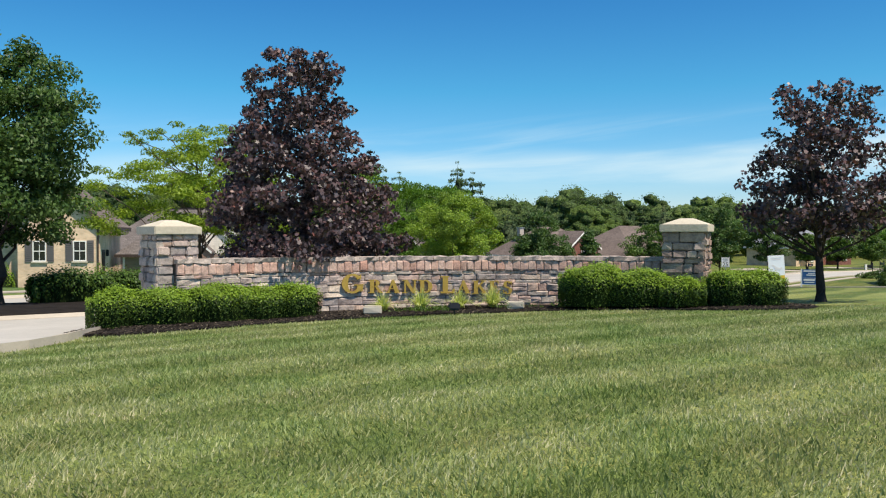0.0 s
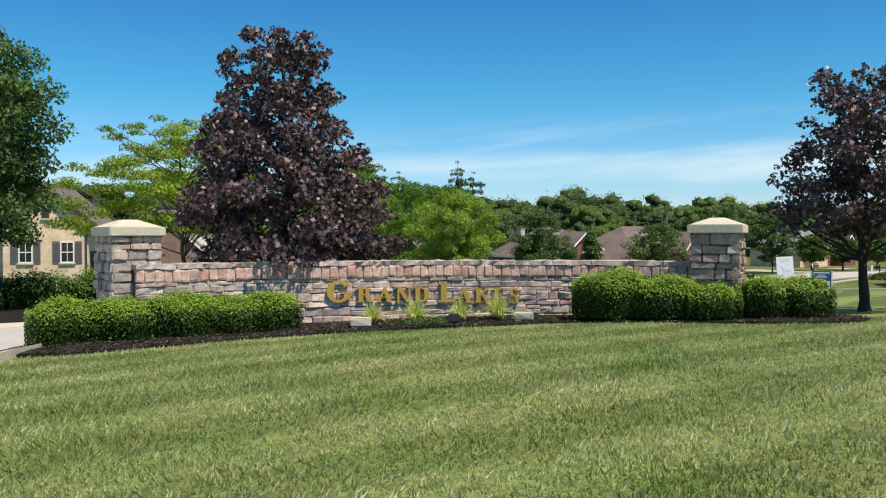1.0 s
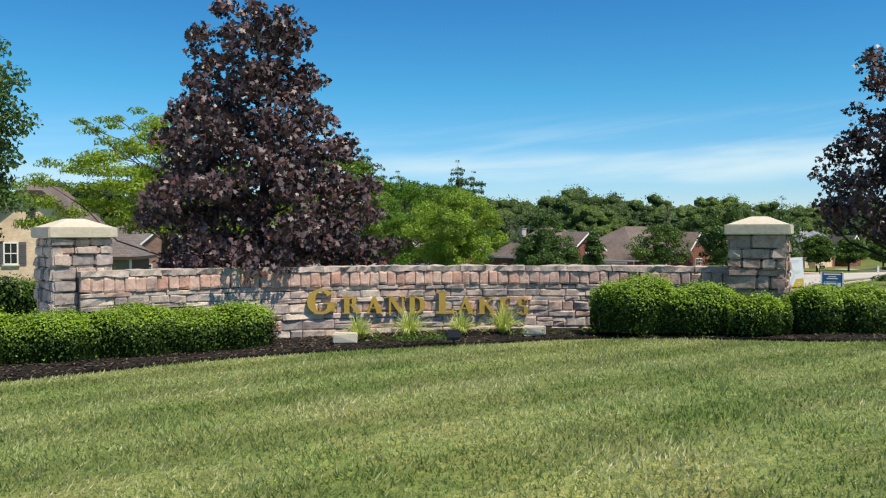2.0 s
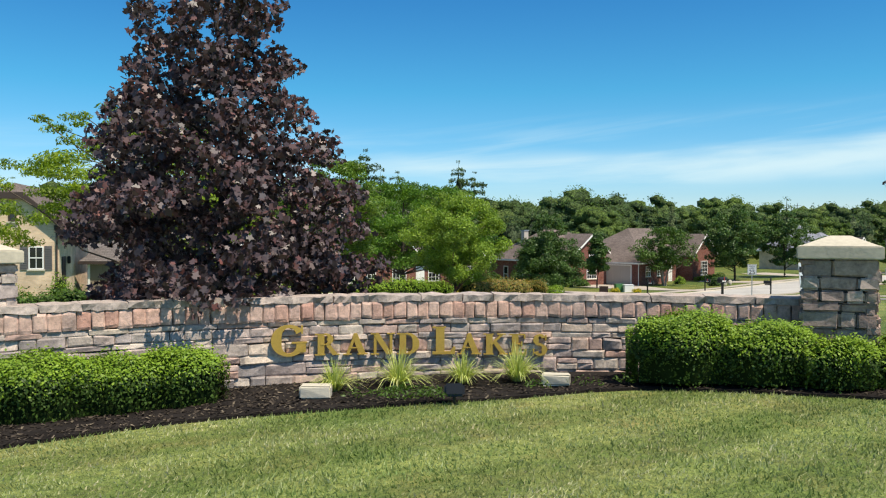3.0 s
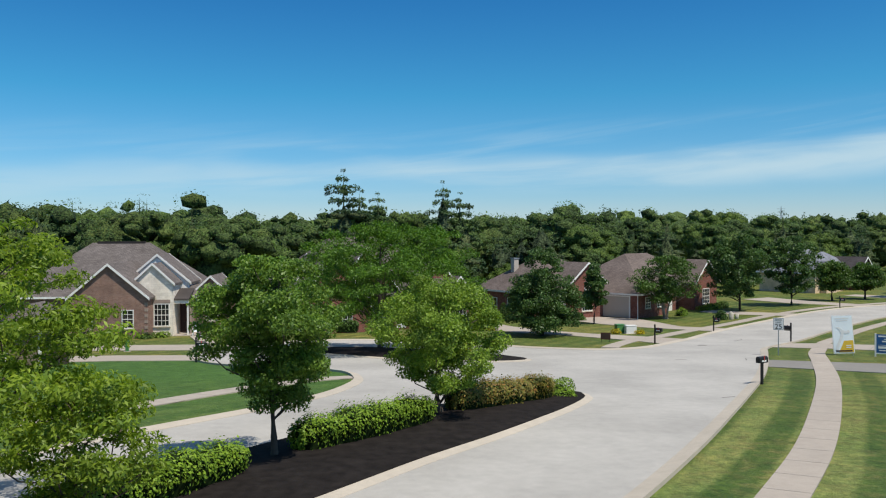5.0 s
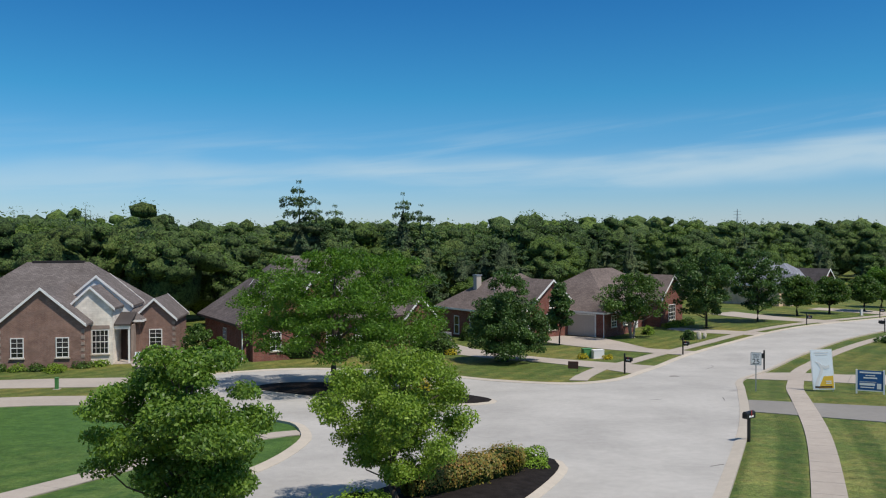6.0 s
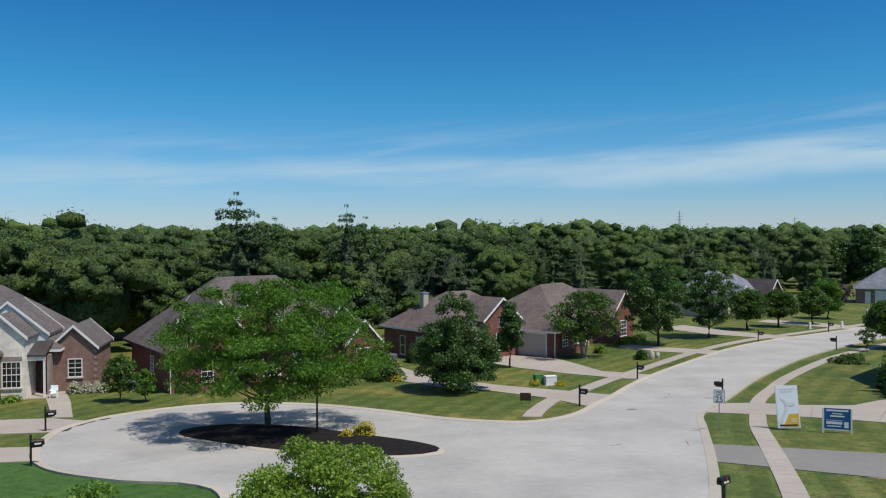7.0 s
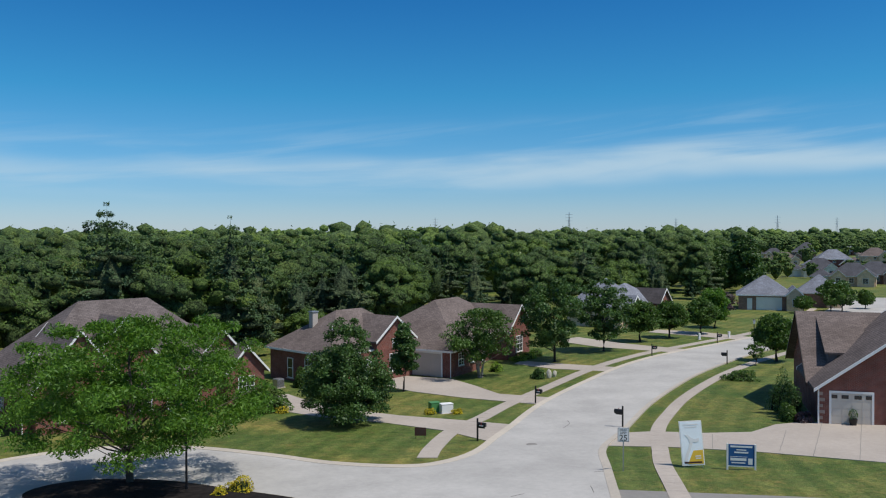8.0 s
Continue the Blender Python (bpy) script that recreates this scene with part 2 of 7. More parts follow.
def brick_material(name, c1, c2, mortar, w=0.22, h=0.075):
    """Running-bond brickwork for far walls; vec: along the wall by the face's own direction."""
    m, n, l, b = mat(name, 0.85, 0.2)
    uv = n.new("ShaderNodeUVMap")
    t = n.new("ShaderNodeTexBrick")
    t.inputs["Scale"].default_value = 1.0
    t.inputs["Brick Width"].default_value, t.inputs["Row Height"].default_value = w, h
    t.inputs["Mortar Size"].default_value = 0.008
    t.inputs["Color1"].default_value, t.inputs["Color2"].default_value, t.inputs["Mortar"].default_value = (*c1, 1), (*c2, 1), (*mortar, 1)
    l.new(uv.outputs[0], t.inputs["Vector"])
    v = obj_vec(n)
    mid = noise_node(n, l, v, 1.1, 5)
    c = mix_node(n, l, 1.0, t.outputs[0], ramp_node(n, l, mid, [(0.3, (0.75, 0.75, 0.75)), (0.7, (1.2, 1.2, 1.2))]), "MULTIPLY")
    l.new(c, b.inputs["Base Color"])
    bump_to(n, l, b, t.outputs[1], -0.4, 0.01)
    return m


def shingle_material(name, col):
    m, n, l, b = mat(name, 0.9, 0.2)
    uv = n.new("ShaderNodeUVMap")
    t = n.new("ShaderNodeTexBrick")
    t.inputs["Scale"].default_value = 1.0
    t.inputs["Brick Width"].default_value, t.inputs["Row Height"].default_value = 0.34, 0.16
    t.inputs["Mortar Size"].default_value = 0.012
    t.inputs["Color1"].default_value = (*[c * 1.2 for c in col], 1)
    t.inputs["Color2"].default_value = (*[c * 0.85 for c in col], 1)
    t.inputs["Mortar"].default_value = (*[c * 0.5 for c in col], 1)
    l.new(uv.outputs[0], t.inputs["Vector"])
    v = obj_vec(n)
    mid, fine = noise_node(n, l, v, 0.5, 5), noise_node(n, l, v, 9, 5)
    c = mix_node(n, l, 1.0, t.outputs[0], ramp_node(n, l, mid, [(0.3, (0.78, 0.77, 0.77)), (0.7, (1.16, 1.16, 1.18))]), "MULTIPLY")
    c = mix_node(n, l, 1.0, c, ramp_node(n, l, fine, [(0.3, (0.85, 0.85, 0.85)), (0.7, (1.12, 1.12, 1.12))]), "MULTIPLY")
    l.new(c, b.inputs["Base Color"])
    bump_to(n, l, b, t.outputs[1], -0.4, 0.01)
    return m


def stone_material(name, stops):
    """Split stone: each piece its own shade, with veins, stains and a rough face."""
    m, n, l, b = mat(name, 0.88, 0.2)
    oi = n.new("ShaderNodeObjectInfo")
    gi = n.new("ShaderNodeNewGeometry")
    k = len(stops) - 1
    r = math_node(n, l, "FRACT", math_node(n, l, "ADD", oi.outputs["Random"], gi.outputs["Random Per Island"]))
    base = ramp_node(n, l, r, [(i / k, c) for i, c in enumerate(stops)])
    v = n.new("ShaderNodeNewGeometry").outputs["Position"]
    mid, fine, grain = noise_node(n, l, v, 7, 6, 0.65), noise_node(n, l, v, 32, 6, 0.7), noise_node(n, l, v, 2.2, 3)
    c = mix_node(n, l, 1.0, base, ramp_node(n, l, mid, [(0.28, (0.5, 0.5, 0.52)), (0.5, (1.0, 0.99, 0.98)), (0.75, (1.35, 1.3, 1.25))]), "MULTIPLY")
    c = mix_node(n, l, 1.0, c, ramp_node(n, l, fine, [(0.3, (0.72, 0.72, 0.72)), (0.7, (1.22, 1.22, 1.22))]), "MULTIPLY")
    c = mix_node(n, l, math_node(n, l, "MULTIPLY", ramp_node(n, l, grain, [(0.5, (0, 0, 0)), (0.75, (1, 1, 1))]), 0.30), c, (0.34, 0.25, 0.215))
    l.new(c, b.inputs["Base Color"])
    hgt = math_node(n, l, "ADD", math_node(n, l, "MULTIPLY", mid, 1.0), math_node(n, l, "MULTIPLY", fine, 0.5))
    bump_to(n, l, b, hgt, 0.6, 0.02)
    return m


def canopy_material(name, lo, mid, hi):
    """The broken surface of a far crown: sunlit sprays and shaded gaps painted in by noise."""
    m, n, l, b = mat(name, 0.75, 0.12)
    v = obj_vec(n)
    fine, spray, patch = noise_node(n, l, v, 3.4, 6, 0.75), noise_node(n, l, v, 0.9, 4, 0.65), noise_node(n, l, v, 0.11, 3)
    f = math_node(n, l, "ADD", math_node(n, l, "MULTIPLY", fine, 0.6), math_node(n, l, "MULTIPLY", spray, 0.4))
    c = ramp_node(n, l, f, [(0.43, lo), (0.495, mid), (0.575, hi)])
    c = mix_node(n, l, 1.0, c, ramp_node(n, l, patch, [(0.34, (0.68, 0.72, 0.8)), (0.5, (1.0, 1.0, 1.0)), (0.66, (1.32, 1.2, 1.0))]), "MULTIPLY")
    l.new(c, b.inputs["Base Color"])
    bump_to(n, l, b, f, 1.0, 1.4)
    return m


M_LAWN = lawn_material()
M_BLADE = blade_material("grass_blade")
M_ROAD = paving_material("road_concrete", (0.418, 0.398, 0.368), wear=1.8)
M_KERB = paving_material("kerb_concrete", (0.47, 0.415, 0.345))
M_WALK = paving_material("walk_concrete", (0.405, 0.352, 0.30))
M_ASPH = paving_material("asphalt", (0.24, 0.225, 0.205))
M_TAR_SHADE = plain("tar_and_shade", (0.07, 0.066, 0.062), 0.8, 0, 0.2, 0.3, 8)
M_MULCH = plain("mulch", (0.018, 0.015, 0.014), 0.95, 0, 0.1, 0.6, 14, 0.9)
M_STONE = stone_material("ledge_stone", [(0.29, 0.26, 0.255), (0.46, 0.36, 0.325), (0.53, 0.46, 0.40), (0.33, 0.285, 0.275), (0.58, 0.485, 0.40), (0.46, 0.305, 0.255), (0.38, 0.335, 0.325), (0.49, 0.385, 0.345)])
M_RUSSET = stone_material("russet_stone", [(0.30, 0.215, 0.185), (0.40, 0.30, 0.25), (0.26, 0.21, 0.195), (0.36, 0.235, 0.19), (0.44, 0.37, 0.32), (0.31, 0.265, 0.25)])
M_SOLDIER = stone_material("soldier_stone", [(0.54, 0.345, 0.285), (0.62, 0.44, 0.375), (0.50, 0.285, 0.23), (0.58, 0.39, 0.32), (0.53, 0.39, 0.34)])
M_COPE = stone_material("coping_stone", [(0.42, 0.35, 0.315), (0.385, 0.335, 0.31)])
M_CAP = plain("cast_stone_cap", (0.53, 0.48, 0.385), 0.88, 0, 0.2, 0.24, 5, 0.4)
M_JOINT = plain("joint_mortar", (0.11, 0.095, 0.085), 0.95, 0, 0.1, 0.3, 8, 0.3)
M_GOLD = plain("gilded_letter", (0.52, 0.34, 0.075), 0.45, 0.35, 0.5, 0.2, 10)
M_BARK = plain("bark", (0.11, 0.088, 0.07), 0.95, 0, 0.1, 0.4, 10, 0.6)
M_BARK_DARK = plain("dark_bark", (0.05, 0.042, 0.038), 0.95, 0, 0.1, 0.4, 10, 0.6)
M_BIRCH = plain("birch_bark", (0.30, 0.26, 0.22), 0.9, 0, 0.1, 0.4, 10, 0.5)
L_MAPLE = leafy("dark_maple_leaf", [(0.038, 0.029, 0.036), (0.064, 0.048, 0.056), (0.094, 0.054, 0.056), (0.092, 0.080, 0.090), (0.150, 0.060, 0.054)], 0.45, 0.08, 0.42, 1.6, (0.6, 0.6, 0.62), (1.3, 1.22, 1.2))
L_BRIGHT = leafy("bright_leaf", [(0.110, 0.192, 0.026), (0.180, 0.285, 0.036), (0.270, 0.380, 0.050), (0.146, 0.246, 0.030)], 0.5, 0.35)
L_LOCUST = leafy("locust_leaf", [(0.052, 0.127, 0.015), (0.089, 0.194, 0.021), (0.127, 0.245, 0.026), (0.075, 0.164, 0.018)], 0.5, 0.35)
L_ISLAND = leafy("mid_green_leaf", [(0.070, 0.142, 0.022), (0.122, 0.218, 0.032), (0.200, 0.310, 0.046), (0.095, 0.178, 0.026)], 0.45, 0.32)
L_GREEN = leafy("green_leaf", [(0.038, 0.083, 0.015), (0.068, 0.132, 0.024), (0.098, 0.180, 0.030), (0.053, 0.105, 0.018)], 0.5, 0.3)
L_DARK = leafy("deep_green_leaf", [(0.034, 0.078, 0.020), (0.058, 0.118, 0.028), (0.086, 0.158, 0.036), (0.048, 0.100, 0.024)], 0.5, 0.25)
L_YELLOW = leafy("yellow_green_leaf", [(0.115, 0.200, 0.020), (0.180, 0.275, 0.027), (0.270, 0.365, 0.038), (0.150, 0.240, 0.024)], 0.5, 0.4)
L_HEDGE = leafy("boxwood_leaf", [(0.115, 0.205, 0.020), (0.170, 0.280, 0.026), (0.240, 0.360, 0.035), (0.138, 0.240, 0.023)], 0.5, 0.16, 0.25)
# lower, older leaves; the shade of the hedge sides is put into their darker green
L_HEDGE_SHADE = leafy("shaded_boxwood_leaf", [(0.026, 0.054, 0.010), (0.044, 0.084, 0.014), (0.070, 0.122, 0.020), (0.034, 0.068, 0.012)], 0.5, 0.12, 0.25)
L_RUST = leafy("rust_tinged_leaf", [(0.120, 0.165, 0.030), (0.220, 0.205, 0.042), (0.340, 0.215, 0.050), (0.160, 0.195, 0.034), (0.390, 0.190, 0.058)], 0.5, 0.3)
L_WOODS = leafy("woods_leaf", [(0.070, 0.125, 0.034), (0.094, 0.163, 0.043), (0.125, 0.206, 0.055), (0.079, 0.142, 0.038)], 0.6, 0.25, 0.2, 0.17, (0.7, 0.75, 0.8), (1.25, 1.2, 1.0))
L_WOODS_DARK = leafy("pine_needle", [(0.060, 0.106, 0.046), (0.079, 0.132, 0.055), (0.098, 0.156, 0.065)], 0.6, 0.15, 0.2, 0.17, (0.7, 0.75, 0.8), (1.25, 1.2, 1.0))
L_WOODS_LIGHT = leafy("pale_woods_leaf", [(0.072, 0.126, 0.022), (0.100, 0.164, 0.030), (0.130, 0.200, 0.040)], 0.6, 0.3, 0.2, 0.17, (0.75, 0.8, 0.8), (1.2, 1.15, 1.0))
L_WOODS_DEEP = leafy("deep_woods_leaf", [(0.058, 0.106, 0.031), (0.077, 0.134, 0.040), (0.101, 0.170, 0.048)], 0.6, 0.22, 0.2, 0.17, (0.7, 0.75, 0.8), (1.25, 1.2, 1.0))
L_LIRIOPE = leafy("variegated_blade", [(0.320, 0.410, 0.090), (0.500, 0.560, 0.200), (0.700, 0.710, 0.340), (0.260, 0.350, 0.080)], 0.5, 0.3)
M_CHIP = leafy("bark_chip", [(0.018, 0.014, 0.013), (0.042, 0.034, 0.030), (0.080, 0.064, 0.054), (0.026, 0.021, 0.018), (0.17, 0.14, 0.11)], 0.9, 0.0, 0.1)
L_FLOWER = leafy("yellow_flower", [(0.45, 0.33, 0.01), (0.6, 0.48, 0.02), (0.3, 0.3, 0.03)], 0.6, 0.3)
L_WHITE = leafy("white_flower", [(0.6, 0.6, 0.55), (0.7, 0.68, 0.62), (0.08, 0.12, 0.03)], 0.6, 0.3)
# dark green-black that puts the shade inside shrubs into colour
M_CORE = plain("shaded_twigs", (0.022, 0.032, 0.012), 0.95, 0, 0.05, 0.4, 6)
# each: gap, middle and sunlit tone, so crown light and shade sit in the colour
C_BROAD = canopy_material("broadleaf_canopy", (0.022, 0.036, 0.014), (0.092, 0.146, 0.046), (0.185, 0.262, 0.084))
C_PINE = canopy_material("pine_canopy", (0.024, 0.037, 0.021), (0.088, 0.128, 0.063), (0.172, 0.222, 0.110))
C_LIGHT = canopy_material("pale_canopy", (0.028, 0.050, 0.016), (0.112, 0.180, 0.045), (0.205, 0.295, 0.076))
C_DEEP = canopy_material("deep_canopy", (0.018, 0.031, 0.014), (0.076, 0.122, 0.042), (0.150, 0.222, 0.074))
# twigs coloured near-black to carry the hedge's inner shade
M_HEDGE_CORE = plain("shaded_hedge_twigs", (0.016, 0.028, 0.008), 0.95, 0, 0.05, 0.5, 18, 0.8)
M_CORE_RED = plain("shaded_dark_twigs", (0.010, 0.006, 0.006), 0.95, 0, 0.05, 0.4, 6)
B_RED = brick_material("red_brick", (0.22, 0.065, 0.045), (0.15, 0.045, 0.035), (0.26, 0.19, 0.16))
B_BROWN = brick_material("brown_brick", (0.27, 0.155, 0.115), (0.19, 0.10, 0.08), (0.33, 0.26, 0.22))
B_TAN = brick_material("tan_brick", (0.74, 0.54, 0.37), (0.62, 0.44, 0.29), (0.62, 0.52, 0.40))
B_CREAM = brick_material("cream_stone", (0.86, 0.80, 0.70), (0.76, 0.69, 0.59), (0.68, 0.62, 0.54), 0.45, 0.2)
R_BROWN = shingle_material("brown_shingle", (0.158, 0.126, 0.112))
R_GREY = shingle_material("grey_shingle", (0.15, 0.13, 0.122))
R_DARK = shingle_material("charcoal_shingle", (0.075, 0.066, 0.066))
R_UMBER = shingle_material("umber_shingle", (0.140, 0.116, 0.108))
R_SLATE = shingle_material("slate_shingle", (0.085, 0.085, 0.095))
R_BLUE = shingle_material("blue_grey_shingle", (0.21, 0.22, 0.25))
M_WHITE = plain("white_paint", (0.78, 0.77, 0.74), 0.5, 0, 0.4, 0.06, 4)
M_GARAGE = plain("garage_door_paint", (0.45, 0.40, 0.35), 0.55, 0, 0.4, 0.06, 4)
M_SHUTTER = plain("shutter_paint", (0.13, 0.12, 0.12), 0.6, 0, 0.3, 0.1, 6)
M_BROWNTRIM = plain("brown_trim", (0.06, 0.042, 0.036), 0.6, 0, 0.3, 0.1, 6)
M_GLASS = plain("window_glass", (0.015, 0.018, 0.02), 0.06, 0, 0.6, 0.2, 2)
M_BLACK = plain("black_paint", (0.012, 0.012, 0.013), 0.4, 0, 0.4, 0.15, 8)
M_STEEL = plain("galvanised_steel", (0.42, 0.43, 0.44), 0.45, 0.7, 0.5, 0.1, 8)
M_BLUE = plain("blue_sign_face", (0.018, 0.095, 0.26), 0.5, 0, 0.4, 0.05, 4)
M_SKYB = plain("pale_blue_sign_face", (0.84, 0.89, 0.90), 0.5, 0, 0.4, 0.06, 4)
M_SIGNY = plain("yellow_sign_face", (0.75, 0.48, 0.05), 0.5, 0, 0.4, 0.05, 4)
M_RED = plain("red_paint", (0.45, 0.05, 0.04), 0.5, 0, 0.4, 0.05, 4)
M_GREENBOX = plain("green_enamel", (0.07, 0.22, 0.07), 0.5, 0, 0.4, 0.08, 4)
M_DARKSIGN = plain("dark_red_sign_face", (0.06, 0.025, 0.02), 0.5, 0, 0.4, 0.1, 4)
M_BLOCK = plain("pale_limestone", (0.50, 0.46, 0.38), 0.9, 0, 0.2, 0.12, 8, 0.4)
M_DIRT = plain("bare_soil", (0.36, 0.27, 0.15), 0.95, 0, 0.1, 0.25, 6, 0.5)


# ---- terrain ----
G_Y = [-400, 0, 7, 13, 14, 39, 60, 79, 95, 120, 200, 6000]
G_Z = [0.5, 0.16, -0.04, -0.34, -0.4, -1.7, -3.1, -4.35, -4.95, -5.4, -6.0, -6.0]


def smooth(a, b, v):
    u = np.clip((np.asarray(v, float) - a) / (b - a), 0, 1)
    return u * u * (3 - 2 * u)


def gz_np(x, y):
    """Height of the ground."""
    x, y = np.asarray(x, float), np.asarray(y, float)
    cross = np.where(x > 0, 0.02 * np.minimum(8, x), 0.04 * np.maximum(-8, x)) * (1 - smooth(18, 36, y))
    return np.interp(y, G_Y, G_Z) + 0.8 * smooth(22, 50, x) * smooth(70, 95, y) + cross


def gz(x, y):
    return float(gz_np(x, y))


# ---- mesh helpers ----
def mesh_of(name, verts, faces, material):
    me = bpy.data.meshes.new(name)
    me.from_pydata(verts, [], faces)
    me.materials.append(material)
    return me


def mesh_np(name, verts, k, material):
    """A mesh of many separate faces of k corners each, from an array (faces * k, 3)."""
    me = bpy.data.meshes.new(name)
    nv = len(verts)
    nf = nv // k
    me.vertices.add(nv)
    me.vertices.foreach_set("co", np.ascontiguousarray(verts, dtype=np.float32).ravel())
    me.loops.add(nv)
    me.loops.foreach_set("vertex_index", np.arange(nv, dtype=np.int32))
    me.polygons.add(nf)
    me.polygons.foreach_set("loop_start", np.arange(nf, dtype=np.int32) * k)
    me.materials.append(material)
    me.update(calc_edges=True)
    return me


def part(name, bm, material, parent=None, label=""):
    """One mesh object from a bmesh, under a thing or a part."""
    me = bpy.data.meshes.new(name)
    bm.to_mesh(me)
    bm.free()
    me.materials.append(material)
    return put(name, me, parent, label)


def put(name, me, parent=None, label=""):
    ob = new(name, me)
    if parent:
        ob.parent = parent
    if label:
        ob["label"] = label
    return ob


def thing(name, m, label, category, group="", kind=""):
    ob = new(name)
    ob.empty_display_size = 0.2
    ob.matrix_world = m
    return tagged(ob, label, category, group, kind)


def box_bm(x0, x1, y0, y1, z0, z1, bevel=0.0, bm=None):
    bm = bm or bmesh.new()
    r = bmesh.ops.create_cube(bm, size=1.0, matrix=Matrix.Translation(((x0 + x1) / 2, (y0 + y1) / 2, (z0 + z1) / 2)) @ Matrix.Diagonal((x1 - x0, y1 - y0, z1 - z0, 1)))
    if bevel:
        es = list({e for v in r["verts"] for e in v.link_edges})
        bmesh.ops.bevel(bm, geom=es, offset=bevel, segments=2, affect="EDGES")
    return bm


def tube_bm(p0, p1, r0, r1, seg=8, bm=None):
    bm = bm or bmesh.new()
    p0, p1 = Vector(p0), Vector(p1)
    d = p1 - p0
    q = d.to_track_quat("Z", "Y").to_matrix().to_4x4()
    bmesh.ops.create_cone(bm, cap_ends=True, segments=seg, radius1=r0, radius2=r1, depth=d.length, matrix=Matrix.Translation((p0 + p1) / 2) @ q)
    return bm


def lattice_bm(xs, zs, y0, y1):
    """A frame with bars, all one piece. xs and zs: the edges of bar, gap, bar, gap ... bar."""
    bm = bmesh.new()
    vs = [[bm.verts.new((x, y0, z)) for z in zs] for x in xs]
    fs = [bm.faces.new((vs[i][j], vs[i + 1][j], vs[i + 1][j + 1], vs[i][j + 1])) for i in range(len(xs) - 1) for j in range(len(zs) - 1) if i % 2 == 0 or j % 2 == 0]
    for v in [v for v in bm.verts if not v.link_faces]:
        bm.verts.remove(v)
    r = bmesh.ops.extrude_face_region(bm, geom=fs)
    bmesh.ops.translate(bm, vec=(0, y1 - y0, 0), verts=[g for g in r["geom"] if isinstance(g, bmesh.types.BMVert)])
    bmesh.ops.recalc_face_normals(bm, faces=bm.faces)
    return bm


def uv_planar(bm, scale=1.0):
    """Each face laid out in metres along its own level direction and its slope."""
    uv = bm.loops.layers.uv.verify()
    for f in bm.faces:
        f.normal_update()
        nrm = f.normal
        a = Vector((-nrm.y, nrm.x, 0))
        a = a.normalized() if a.length > 1e-4 else Vector((1, 0, 0))
        b = nrm.cross(a)
        for lp in f.loops:
            lp[uv].uv = (lp.vert.co.dot(a), lp.vert.co.dot(b))
    return bm


def poly_bm(pts, thick, bm=None):
    """A flat polygon (list of 3D points) pushed out by a vector."""
    bm = bm or bmesh.new()
    t = Vector(thick)
    lo = [bm.verts.new(p) for p in pts]
    hi = [bm.verts.new(Vector(p) + t) for p in pts]
    k = len(pts)
    bm.faces.new(lo)
    bm.faces.new(hi[::-1])
    for i in range(k):
        bm.faces.new((lo[i], hi[i], hi[(i + 1) % k], lo[(i + 1) % k]))
    bmesh.ops.recalc_face_normals(bm, faces=bm.faces)
    return bm


def curve_pts(pts, step=0.6, closed=False):
    """A smooth line through plan points, at even steps."""
    P = [np.array(p, float) for p in pts]
    n = len(P)
    out = []
    for i in range(n if closed else n - 1):
        p0 = P[i - 1] if (i > 0 or closed) else 2 * P[0] - P[1]
        p1, p2 = P[i], P[(i + 1) % n]
        p3 = P[(i + 2) % n] if (i + 2 < n or closed) else 2 * P[n - 1] - P[n - 2]
        k = max(1, int(np.linalg.norm(p2 - p1) / step))
        for j in range(k):
            t = j / k
            out.append(0.5 * (2 * p1 + (p2 - p0) * t + (2 * p0 - 5 * p1 + 4 * p2 - p3) * t * t + (3 * p1 - p0 - 3 * p2 + p3) * t ** 3))
    if not closed:
        out.append(P[-1])
    return np.array(out)


def offset_line(line, d):
    """The line moved d to its left."""
    t = np.gradient(line, axis=0)
    t /= np.linalg.norm(t, axis=1)[:, None] + 1e-9
    return line + np.stack([-t[:, 1], t[:, 0]], 1) * d


def inside(poly, pts):
    x, y = pts[:, 0], pts[:, 1]
    res = np.zeros(len(pts), bool)
    a = poly
    b = np.roll(poly, -1, 0)
    for (x0, y0), (x1, y1) in zip(a, b):
        if y0 == y1:
            continue
        c = ((y0 > y) != (y1 > y)) & (x < (x1 - x0) * (y - y0) / (y1 - y0) + x0)
        res ^= c
    return res


from mathutils.geometry import delaunay_2d_cdt


